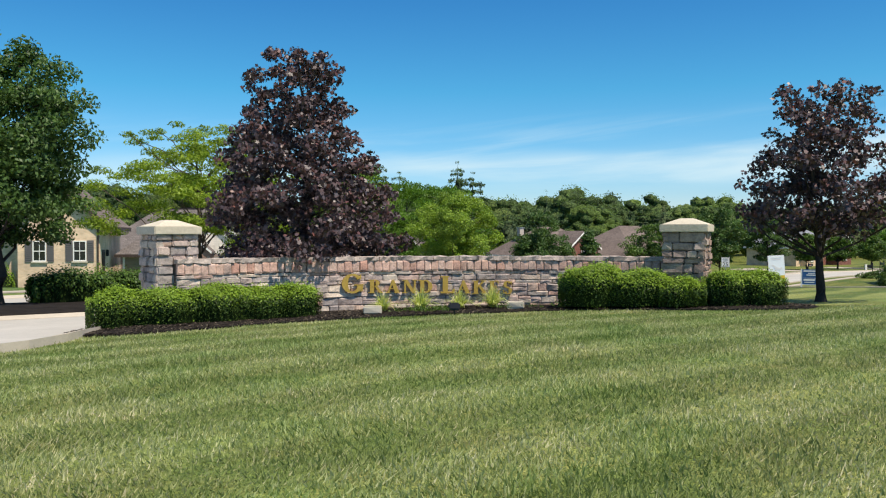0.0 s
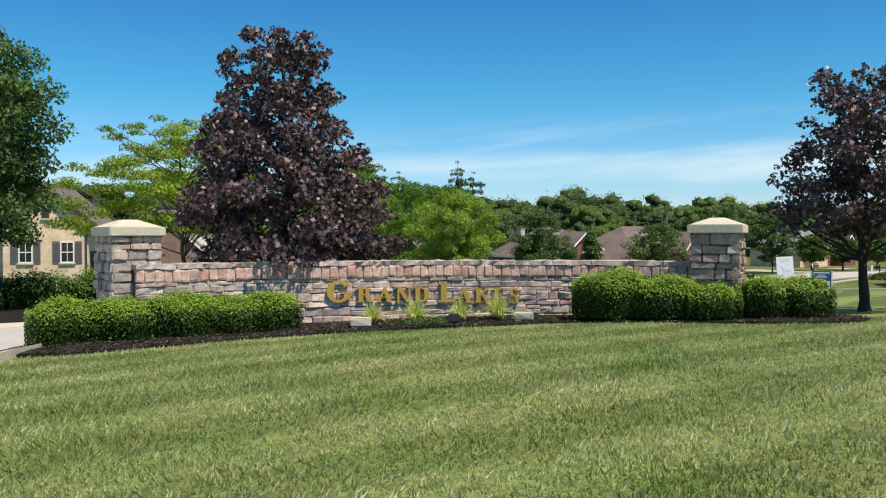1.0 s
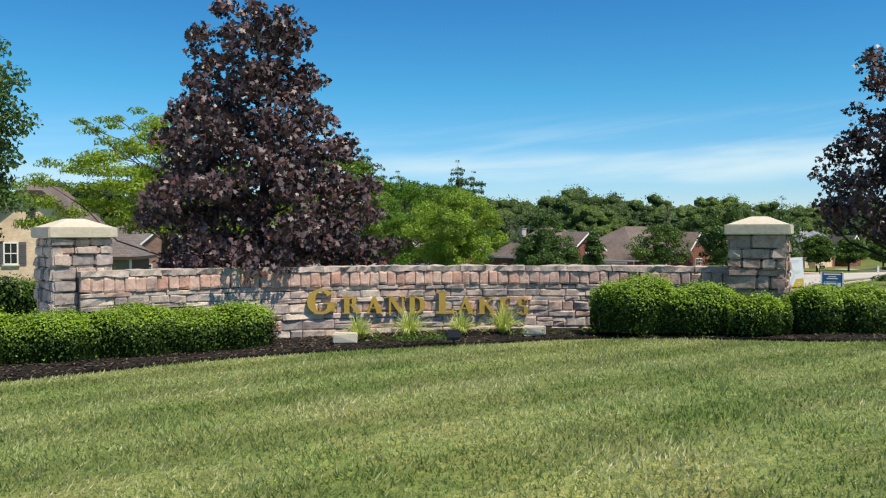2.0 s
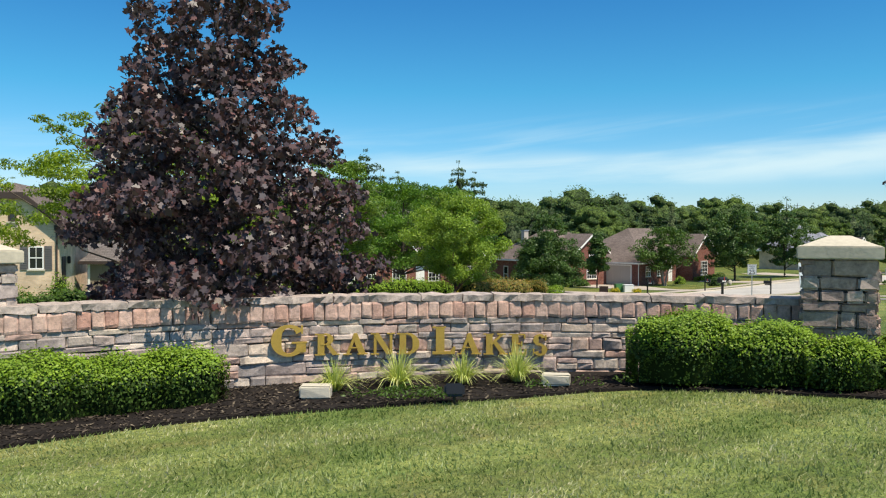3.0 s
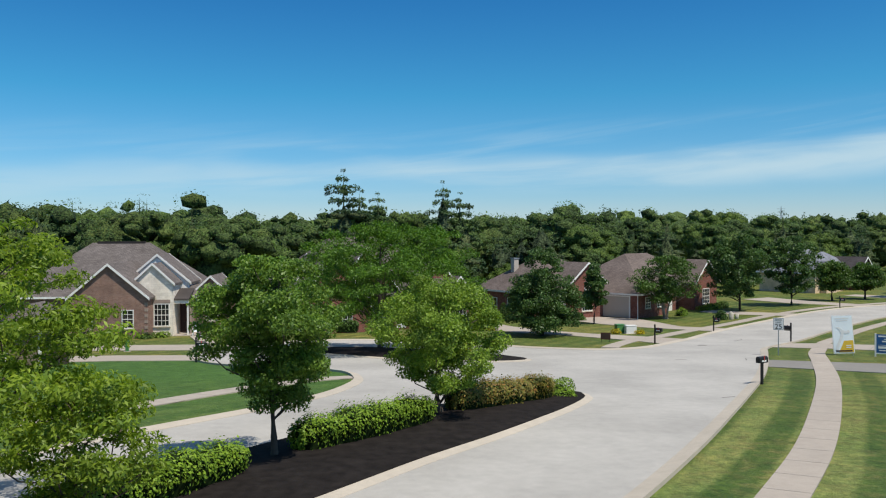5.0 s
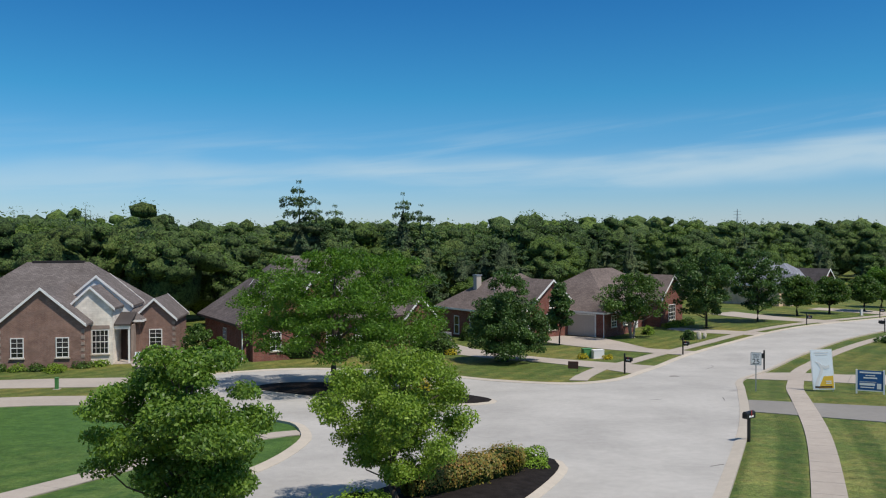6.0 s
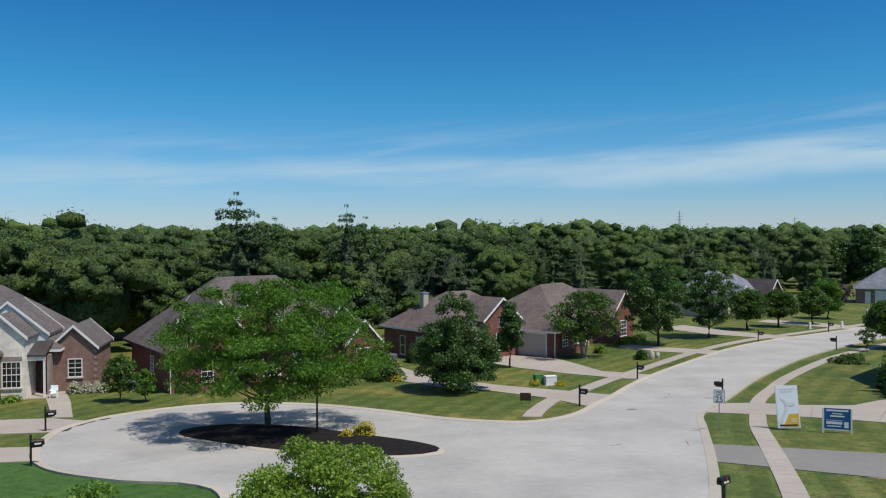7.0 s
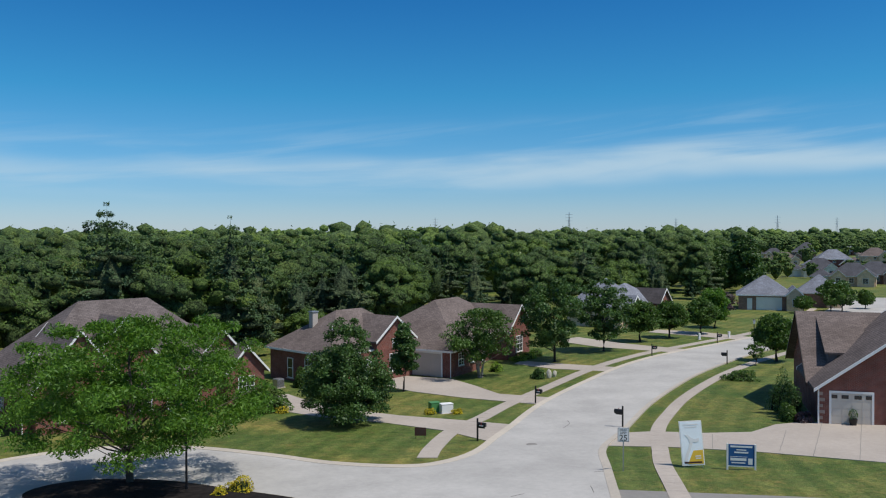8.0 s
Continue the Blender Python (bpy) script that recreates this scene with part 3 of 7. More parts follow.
def draped(name, outline, material, lift, step=1.0, depth=0.12, dome=0.0):
    """A sheet over the ground with the given outline (plan points), with an edge that goes down into the ground."""
    poly = np.array(outline, float)
    lo, hi = poly.min(0), poly.max(0)
    gx, gy = np.meshgrid(np.arange(lo[0], hi[0], step), np.arange(lo[1], hi[1], step))
    grid = np.stack([gx.ravel(), gy.ravel()], 1)
    grid = grid[inside(poly, grid)]
    if len(grid):
        keep = np.ones(len(grid), bool)
        for p in poly:
            keep &= np.hypot(*(grid - p).T) > step * 0.35
        grid = grid[keep]
    n = len(poly)
    vs = [Vector(p) for p in poly] + [Vector(p) for p in grid]
    r = delaunay_2d_cdt(vs, [], [list(range(n))], 1, 1e-4)
    V, F = r[0], r[2]
    xy = np.array([(v.x, v.y) for v in V])
    z = gz_np(xy[:, 0], xy[:, 1]) + lift
    if dome:
        d = np.full(len(xy), 1e9)
        for p in poly:
            d = np.minimum(d, np.hypot(*(xy - p).T))
        z += dome * smooth(0, 1.2, d)
    verts = [(x, y, zz) for (x, y), zz in zip(xy, z)]
    faces = [list(f) for f in F]
    base = len(verts)
    verts += [(p[0], p[1], gz(p[0], p[1]) + lift - depth) for p in poly]
    idx = [int(np.argmin(np.hypot(*(xy - p).T))) for p in poly]
    for i in range(n):
        j = (i + 1) % n
        faces.append([idx[i], base + i, base + j, idx[j]])
    me = mesh_of(name, verts, faces, material)
    return me


def strip(name, line, width, lift, material, depth=0.15, side=1, crown=0.0):
    """A band along a line: top, both edges. side 1: to the left of the line."""
    a = np.array(line)
    b = offset_line(a, width * side)
    verts, faces = [], []
    for p, q in zip(a, b):
        zp, zq = gz(*p), gz(*q)
        verts += [(p[0], p[1], zp + lift - depth), (p[0], p[1], zp + lift), (q[0], q[1], zq + lift + crown), (q[0], q[1], zq + lift - depth)]
    for i in range(len(a) - 1):
        o = i * 4
        for k in range(3):
            faces.append([o + k, o + k + 1, o + k + 5, o + k + 4])
    faces += [[0, 1, 2, 3], [len(verts) - 4, len(verts) - 3, len(verts) - 2, len(verts) - 1]]
    return mesh_of(name, verts, faces, material)

# ---- ground, roads, walks ----
def axis(lo, hi, near, far, fine, coarse):
    """Coordinates that are close together between near and far and wide apart outside."""
    a = list(np.arange(near, far + 1e-6, fine))
    s, v = fine, far
    while v < hi:
        s = min(s * 1.25, coarse)
        v += s
        a.append(v)
    s, v = fine, near
    while v > lo:
        s = min(s * 1.25, coarse)
        v -= s
        a.insert(0, v)
    return np.array(a)


gxs, gys = axis(-4500, 4500, -30, 60, 1.0, 500), axis(-900, 4800, -4, 130, 1.0, 500)
GX, GY = np.meshgrid(gxs, gys)
GZ = gz_np(GX, GY)
nx = len(gxs)
g_faces = [(j * nx + i, j * nx + i + 1, (j + 1) * nx + i + 1, (j + 1) * nx + i) for j in range(len(gys) - 1) for i in range(nx - 1)]
walk_r = curve_pts([(0.35, 19.3), (1.9, 21.4), (3.7, 24.3), (6.2, 28.3), (9.9, 34.3), (13.6, 41.1), (17.9, 49.6), (22.0, 58.7), (24.2, 63.7), (26.2, 67.5), (28.9, 72.5), (32.2, 77.2), (37.5, 83.4), (45.0, 90.2), (55.0, 98.2), (66.0, 105.4), (84, 116), (115, 139)], 0.8)


def lane_field(x, y):
    """How far a place lies to the right of the sidewalk's edge; the walk itself takes no lane."""
    p = np.stack([x, y], 1)
    best, res = np.full(len(p), 1e9), np.zeros(len(p))
    for a, b in zip(walk_r[:-1], walk_r[1:]):
        d = b - a
        t = np.clip(((p - a) @ d) / (d @ d), 0, 1)
        off = p - a - t[:, None] * d
        dist = np.hypot(off[:, 0], off[:, 1])
        side = np.sign(off[:, 0] * d[1] - off[:, 1] * d[0])
        near = dist < best
        best, res = np.where(near, dist, best), np.where(near, dist * side, res)
    return np.where(res > 0.6, res - 0.98, res)


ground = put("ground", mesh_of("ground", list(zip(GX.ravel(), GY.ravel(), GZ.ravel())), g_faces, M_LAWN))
lane_data = ground.data.attributes.new("lane", "FLOAT", "POINT")
lane_data.data.foreach_set("value", lane_field(GX.ravel(), GY.ravel()).astype(np.float32))
tagged(ground, "mown lawn ground with light and dark mowing stripes", "lawn", kind="structure")

right_kerb = curve_pts([(-14, 2.5), (-9, 4.6), (-6.2, 6.8), (-5.0, 9.2), (-5.3, 12.2), (-4.6, 15.6), (-2.2, 19.4), (1.3, 24.8), (4.2, 29.2), (8.4, 36.6), (12.9, 45.2), (15.9, 51.2), (18.6, 57.2), (21.3, 63.6), (23.6, 68.8), (27.7, 74.0), (34.2, 82.2), (43.0, 90.8), (52.4, 98.6), (60.0, 104.2), (71.4, 111.6), (90, 124), (120, 146), (150, 172)], 0.8)
left_kerb = curve_pts([(140, 178), (112, 153), (88.6, 131), (74.4, 121.2), (61.6, 113.5), (47.7, 105.1), (38.0, 97.6), (27.2, 86.6), (19.6, 75.6), (16.2, 70.4), (13.6, 68.2), (11.2, 67.9), (7.4, 70.2), (4.1, 73.8), (-0.5, 77.9), (-5.2, 79.6), (-9.2, 79.1), (-12.6, 76.6), (-14.5, 73.5), (-15.2, 69.4), (-14.2, 63.6), (-12.0, 59.4), (-8.2, 56.6), (-5.6, 55.7), (-3.9, 54.2), (-3.1, 51.6), (-3.0, 49.0), (-3.9, 44.8), (-6.1, 40.5), (-8.4, 37.0), (-10.6, 33.4), (-13.6, 28.4), (-17.5, 21.5), (-22, 13), (-26, 5), (-30, 2)], 0.8)
road_outline = np.concatenate([right_kerb, left_kerb, [(-30, -3), (-14, -3)]])
road = put("road", draped("road", road_outline, M_ROAD, 0.02, 1.2, 0.3))
tagged(road, "pale grey concrete residential road widening into a turning circle", "road", kind="structure")
for nm, ln, sd in (("kerb_right", right_kerb, -1), ("kerb_left", left_kerb, -1)):
    kb = put(nm, strip(nm, offset_line(ln, 0.15), 0.45, 0.035, M_KERB, 0.3, sd, 0.075))
    tagged(kb, "rolled pale concrete kerb along the road", "kerb", kind="structure")

# median island with mulch between the two lanes
isl_front = [(-14.6, 9.0), (-12.6, 11.6), (-9.7, 16.6), (-5.0, 25.0), (-1.6, 30.4), (0.2, 33.3), (2.3, 36.4), (4.7, 40.4), (6.2, 43.8)]
isl_back = [(5.9, 45.4), (4.4, 45.3), (1.6, 42.8), (-1.4, 39.2), (-5.2, 33.4), (-9.2, 26.8), (-14.0, 19.0), (-17.0, 13.0), (-16.4, 9.6)]
isl_line = curve_pts(isl_front + isl_back, 0.7, closed=True)
median = put("median_island", draped("median_island", isl_line, M_MULCH, 0.12, 0.8, 0.3, 0.10))
tagged(median, "planted road island covered in dark brown mulch", "planting bed", kind="structure")
isl_kerb = put("median_kerb", strip("median_kerb", np.vstack([isl_line, isl_line[:1]]), 0.3, 0.10, M_KERB, 0.25, -1, -0.07))
tagged(isl_kerb, "low pale concrete kerb round the island", "kerb", kind="structure")

# small island in the turning circle
circ_line = curve_pts([(6.0, 60.6), (5.0, 59.4), (1.7, 59.6), (-2.0, 61.8), (-5.4, 64.6), (-7.6, 66.8), (-8.0, 68.6), (-6.8, 70.0), (-4.6, 70.2), (-1.2, 68.6), (2.4, 65.2), (5.0, 62.6)], 0.6, closed=True)
circle_bed = put("circle_island", draped("circle_island", circ_line, M_MULCH, 0.12, 0.8, 0.3, 0.15))
tagged(circle_bed, "teardrop island of dark mulch in the turning circle", "planting bed", kind="structure")
ck = put("circle_kerb", strip("circle_kerb", np.vstack([circ_line, circ_line[:1]]), 0.32, 0.10, M_KERB, 0.25, 1, -0.07))
tagged(ck, "low pale concrete kerb round the teardrop island", "kerb", kind="structure")

# sidewalks
def walk_slabs(parent, ln, w):
    """The slabs of a sidewalk, about 1.6 m long, with narrow joints between them."""
    ln = np.array(ln)
    d = np.concatenate([[0], np.cumsum(np.linalg.norm(np.diff(ln, axis=0), axis=1))])
    for a in np.arange(0, d[-1] - 1.0, 1.6):
        s = np.array([a + 0.01, a + 0.8, min(a + 1.59, d[-1])])
        seg = np.stack([np.interp(s, d, ln[:, 0]), np.interp(s, d, ln[:, 1])], 1)
        put("slab", strip("slab", seg, w, 0.045, M_WALK, 0.1, -1), parent)


walk_l = curve_pts([(12.4, 70.0), (13.6, 73.0), (16.4, 78.4), (19.5, 82.0), (24.8, 88.6), (36.2, 100.0), (46.4, 107.6), (60.4, 116.2), (73.4, 124.0), (87, 133.6), (110, 156)], 0.8)
walk_a = curve_pts([(-3.2, 51.2), (-4.9, 50.2), (-7.6, 46.4), (-9.9, 42.2), (-12, 38.6), (-16.5, 31.0), (-22, 21)], 0.8)
for nm, ln, w in (("sidewalk_right", walk_r, 0.98), ("sidewalk_left", walk_l, 1.2), ("sidewalk_lawn", walk_a, 1.15)):
    sw = put(nm, strip(nm, ln, w, 0.02, M_ASPH, 0.2, -1))
    walk_slabs(sw, ln, w)
    tagged(sw, "narrow pale concrete sidewalk through the lawn", "sidewalk", kind="structure")


def drive(nm, pts, material, label, lift=0.03):
    d = put(nm, draped(nm, curve_pts(pts, 1.0, closed=True) if len(pts) > 40 else np.array(pts, float), material, lift, 1.2, 0.2))
    return tagged(d, label, "driveway", kind="structure")


drive("driveway_asphalt", [(18.0, 55.6), (19.9, 59.5), (26.8, 55.7), (36, 50.2), (48, 44), (46, 40), (33, 45.6), (23.4, 51.2)], M_ASPH, "worn grey asphalt drive crossing the sidewalk")
drive("driveway_right", [(24.2, 69.4), (26.8, 73.0), (29.2, 72.7), (32.0, 71.0), (35.0, 70.2), (38.2, 72.0), (40.6, 72.2), (48, 67.6), (56, 62.8), (52, 54), (36.0, 60.0), (31.2, 65.0), (27.4, 67.8)], M_WALK, "pale concrete driveway in front of the garage", 0.034)
drive("driveway_c", [(17.9, 73.3), (21.5, 78.6), (19.0, 81.0), (14.5, 84.8), (11.2, 88.6), (8.6, 93.5), (7.0, 98.0), (3.0, 97.0), (5.0, 91.0), (8.6, 86.2), (13.0, 82.2), (16.2, 78.2)], M_WALK, "pale concrete driveway curving round to the house side", 0.034)
drive("driveway_d", [(26.4, 85.6), (28.6, 88.0), (25.0, 92.0), (24.4, 97.0), (23.4, 101.6), (19.0, 105.4), (15.0, 102.0), (18.0, 96.0), (21.4, 91.2)], M_WALK, "pale concrete driveway to a side garage", 0.034)
drive("driveway_a", [(-15.2, 70.0), (-14.4, 73.8), (-17.5, 75.6), (-24, 75.4), (-34, 73.8), (-34, 68.6), (-24, 70.0)], M_WALK, "pale concrete driveway beside the lawn", 0.034)
drive("driveway_lower", [(-13.6, 61.6), (-14.8, 65.4), (-20, 65.6), (-30, 64.0), (-40, 61), (-38, 56), (-28, 59.6), (-19, 61.6)], M_WALK, "pale concrete driveway off the turning circle", 0.034)
drive("footpath_a", [(-20.6, 84.0), (-17.5, 75.8), (-16.2, 75.8), (-18.4, 82.5), (-20.6, 88.4), (-22.2, 88.2)], M_WALK, "curved concrete footpath to the porch", 0.038)
drive("driveway_e", [(38.6, 98.6), (40.8, 100.2), (36.4, 106.0), (33.8, 110.0), (32.4, 108.4), (34.6, 103.0)], M_WALK, "pale concrete footpath to a front door", 0.034)
drive("driveway_f", [(51.6, 107.8), (54.6, 109.8), (50.2, 118.4), (48.0, 126), (43.6, 124), (46.0, 115.6)], M_WALK, "pale concrete driveway between street trees", 0.034)
drive("driveway_g", [(66.5, 116.8), (70, 119), (67.5, 126), (63, 131), (60, 128.5), (63.4, 123.0)], M_WALK, "pale concrete driveway to a far house", 0.034)
soil_line = curve_pts([(22.8, 52.2), (23.8, 53.0), (24.9, 52.2), (24.6, 51.2), (23.4, 51.0)], 0.3, closed=True)
bare = put("bare_patch", draped("bare_patch", soil_line, M_DIRT, 0.012, 0.4, 0.05))
tagged(bare, "patch of bare dry soil in the lawn", "soil patch", kind="structure")

# bed of the entrance sign
bed_line = curve_pts([(-5.2, 10.9), (-4.4, 10.9), (-3.3, 11.7), (-2.2, 12.5), (-0.7, 12.9), (0.6, 13.2), (2.0, 13.7), (3.3, 13.2), (4.6, 12.5), (5.7, 12.6), (6.2, 13.6), (5.6, 15.0), (3.6, 15.6), (0.6, 16.0), (-2.4, 15.5), (-4.8, 14.6), (-5.6, 12.8)], 0.4, closed=True)
bed = put("sign_bed", draped("sign_bed", bed_line, M_MULCH, 0.03, 0.35, 0.08, 0.07))
tagged(bed, "mulched planting bed in front of the sign wall", "planting bed", kind="structure")

# manhole, tar cracks, dark lines and joints
mh = part("manhole_cover", tube_bm((0, 0, -0.05), (0, 0, 0.012), 0.34, 0.34, 24), M_ASPH)
mh.matrix_world = pose(20.1, 71.4, gz(20.1, 71.4) + 0.022)
tagged(mh, "round grey iron manhole cover in the road", "manhole cover")


def scar(name, pts, width, material, label, lift=0.026, seed=0):
    """A narrow wandering line on the paving."""
    rng = np.random.default_rng(seed)
    ln = np.array(curve_pts(pts, 0.35))
    ln = ln + rng.normal(0, width * 0.3, ln.shape)
    tagged(put(name, strip(name, ln, width, lift, material, 0.01)), label, "paving joint", kind="structure")


# first line is the speed sign's cast shadow painted on; the rest are cracks
for i, pts in enumerate(([(20.5, 63.3), (21.6, 63.2)], [(18.6, 59.4), (19.0, 60.6)], [(11.4, 43.6), (12.0, 43.9)], [(14.6, 60.0), (15.4, 60.3)], [(24.2, 76.0), (25.4, 77.6), (25.8, 79.0)])):
    scar("crack_shadow_line", pts, 0.03, M_TAR_SHADE, "dark painted line on the concrete road, crack and sign shadow", 0.026, i)
scar("road_edge_line", [(-15.0, 69.6), (-14.6, 72.3), (-13.6, 74.9)], 0.30, M_TAR_SHADE, "dark line between the driveway and the road", 0.045, 9)
for i, pts in enumerate(([(41.4, 71.3), (33.6, 62.7)], [(43.5, 70.0), (35.2, 61.0)], [(37.5, 70.0), (32.7, 64.4)], [(32.2, 70.4), (29.6, 66.4)])):
    scar("driveway_joint", pts, 0.035, M_ASPH, "saw-cut joint across the concrete driveway", 0.040, 20 + i)

# ---- plants ----
def rand_dirs(rng, n):
    v = rng.normal(size=(n, 3))
    return v / np.linalg.norm(v, axis=1)[:, None]


LEAF_QUAD = np.array([(-0.5, 0, 0), (0, -0.28, 0.04), (0.5, 0, 0), (0, 0.28, 0.04)])
LEAF_MAPLE = np.array([(-0.46, 0.0), (-0.34, -0.33), (-0.13, -0.22), (0.06, -0.50), (0.18, -0.20), (0.58, 0.0), (0.18, 0.20), (0.06, 0.50), (-0.13, 0.22), (-0.34, 0.33)])
LEAF_TRI = np.array([(-0.45, -0.2, 0.0), (0.55, -0.04, 0.06), (-0.25, 0.3, 0.0)])
LEAF_SPRAY = np.array([(-0.5, 0, -0.06), (0, -0.17, 0.05), (0.5, 0, -0.08), (0, 0.17, 0.05)])
LEAF_MAPLE = np.concatenate([LEAF_MAPLE, -0.35 * (LEAF_MAPLE[:, :1] ** 2) - 0.4 * (LEAF_MAPLE[:, 1:] ** 2)], 1)


def leaves(rng, centres, sizes, shape, flat=0.5, out=None):
    """Leaf faces at the centres; flat 1: level, or all facing the way of out; 0: any way."""
    n = len(centres)
    nrm = rand_dirs(rng, n)
    if out is None:
        nrm[:, 2] = np.abs(nrm[:, 2])
        nrm = nrm * (1 - flat) + np.array([0, 0, 1.0]) * flat
    else:
        o = out / (np.linalg.norm(out, axis=1)[:, None] + 1e-9)
        nrm = nrm * (1 - flat) + o * flat
    nrm /= np.linalg.norm(nrm, axis=1)[:, None]
    a = rand_dirs(rng, n)
    a -= (a * nrm).sum(1)[:, None] * nrm
    a /= np.linalg.norm(a, axis=1)[:, None] + 1e-9
    b = np.cross(nrm, a)
    s = shape[None, :, :] * np.asarray(sizes).reshape(-1, 1, 1)
    v = centres[:, None, :] + s[:, :, :1] * a[:, None, :] + s[:, :, 1:2] * b[:, None, :] + s[:, :, 2:] * nrm[:, None, :]
    return v.reshape(-1, 3)


def blob_bm(rx, ry, rz, seed, amp=0.15, sub=2, bm=None, at=(0, 0, 0)):
    """A lumpy closed body."""
    bm = bm or bmesh.new()
    r = bmesh.ops.create_icosphere(bm, subdivisions=sub, radius=1.0)
    o = Vector((seed * 3.1, seed * 1.7, 0))
    for v in r["verts"]:
        k = 1 + amp * noise.noise(v.co * 1.8 + o) * 2
        v.co = Vector((v.co.x * rx * k, v.co.y * ry * k, v.co.z * rz * k)) + Vector(at)
    return bm


def sweep(bm, pts, radii, seg):
    """One closed, tapering tube along a line of points."""
    rings = []
    for i, (p, r) in enumerate(zip(pts, radii)):
        d = Vector(pts[min(i + 1, len(pts) - 1)]) - Vector(pts[max(i - 1, 0)])
        m = Matrix.Translation(Vector(p)) @ d.to_track_quat("Z", "Y").to_matrix().to_4x4()
        rings.append([bm.verts.new(m @ Vector((math.cos(k * 2 * math.pi / seg) * r, math.sin(k * 2 * math.pi / seg) * r, 0))) for k in range(seg)])
    for a, b in zip(rings[:-1], rings[1:]):
        for k in range(seg):
            bm.faces.new((a[k], a[(k + 1) % seg], b[(k + 1) % seg], b[k]))
    bm.faces.new(rings[0][::-1])
    bm.faces.new(rings[-1])


def limb_chain(bm, p0, p1, r0, r1, rng, bend=0.12, seg=6, steps=3, foot=0.0):
    """A bent, tapering limb; foot: how much it flares at the ground."""
    p0, p1 = np.array(p0, float), np.array(p1, float)
    length = np.linalg.norm(p1 - p0)
    pts, radii = [p0], [r0]
    if foot:
        pts, radii = [p0, p0 + (0, 0, 0.12), p0 + (0, 0, 0.3)], [r0 * (1 + foot), r0 * (1 + foot * 0.4), r0]
    for i in range(1, steps + 1):
        t = i / steps
        pts.append(p0 + (p1 - p0) * t + rng.normal(size=3) * length * bend * (0 if i == steps else 0.5))
        radii.append(r0 + (r1 - r0) * t)
    sweep(bm, pts, radii, seg)


def profile(kind, t):
    """Crown radius against height in the crown, both 0 to 1."""
    t = np.asarray(t, float)
    if kind == "oval":
        return np.sqrt(np.clip(1 - (2 * t - 0.85) ** 2 / 1.4, 0.02, 1))
    if kind == "round":
        return np.sqrt(np.clip(1 - (2 * t - 1) ** 2, 0.03, 1))
    if kind == "vase":
        return np.clip(0.45 + 0.75 * t - 0.9 * np.clip(t - 0.65, 0, 1) * 1.9, 0.12, 1)
    if kind == "spread":
        return np.clip(np.sqrt(np.clip(1 - (1.6 * t - 0.55) ** 2 / 1.15, 0.03, 1)), 0.1, 1)
    if kind == "teardrop":
        return np.interp(t, [0, 0.1, 0.3, 0.55, 0.8, 1], [0.72, 0.95, 1.0, 0.84, 0.60, 0.30])
    if kind == "cone":
        return np.clip(1.02 - t, 0.05, 1) ** 0.8
    if kind == "maple":
        return np.interp(t, [0, 0.08, 0.2, 0.40, 0.54, 0.70, 0.80, 0.90, 0.96, 1], [0.64, 0.84, 0.90, 0.79, 0.66, 0.50, 0.48, 0.45, 0.40, 0.22])
    return np.ones_like(t)


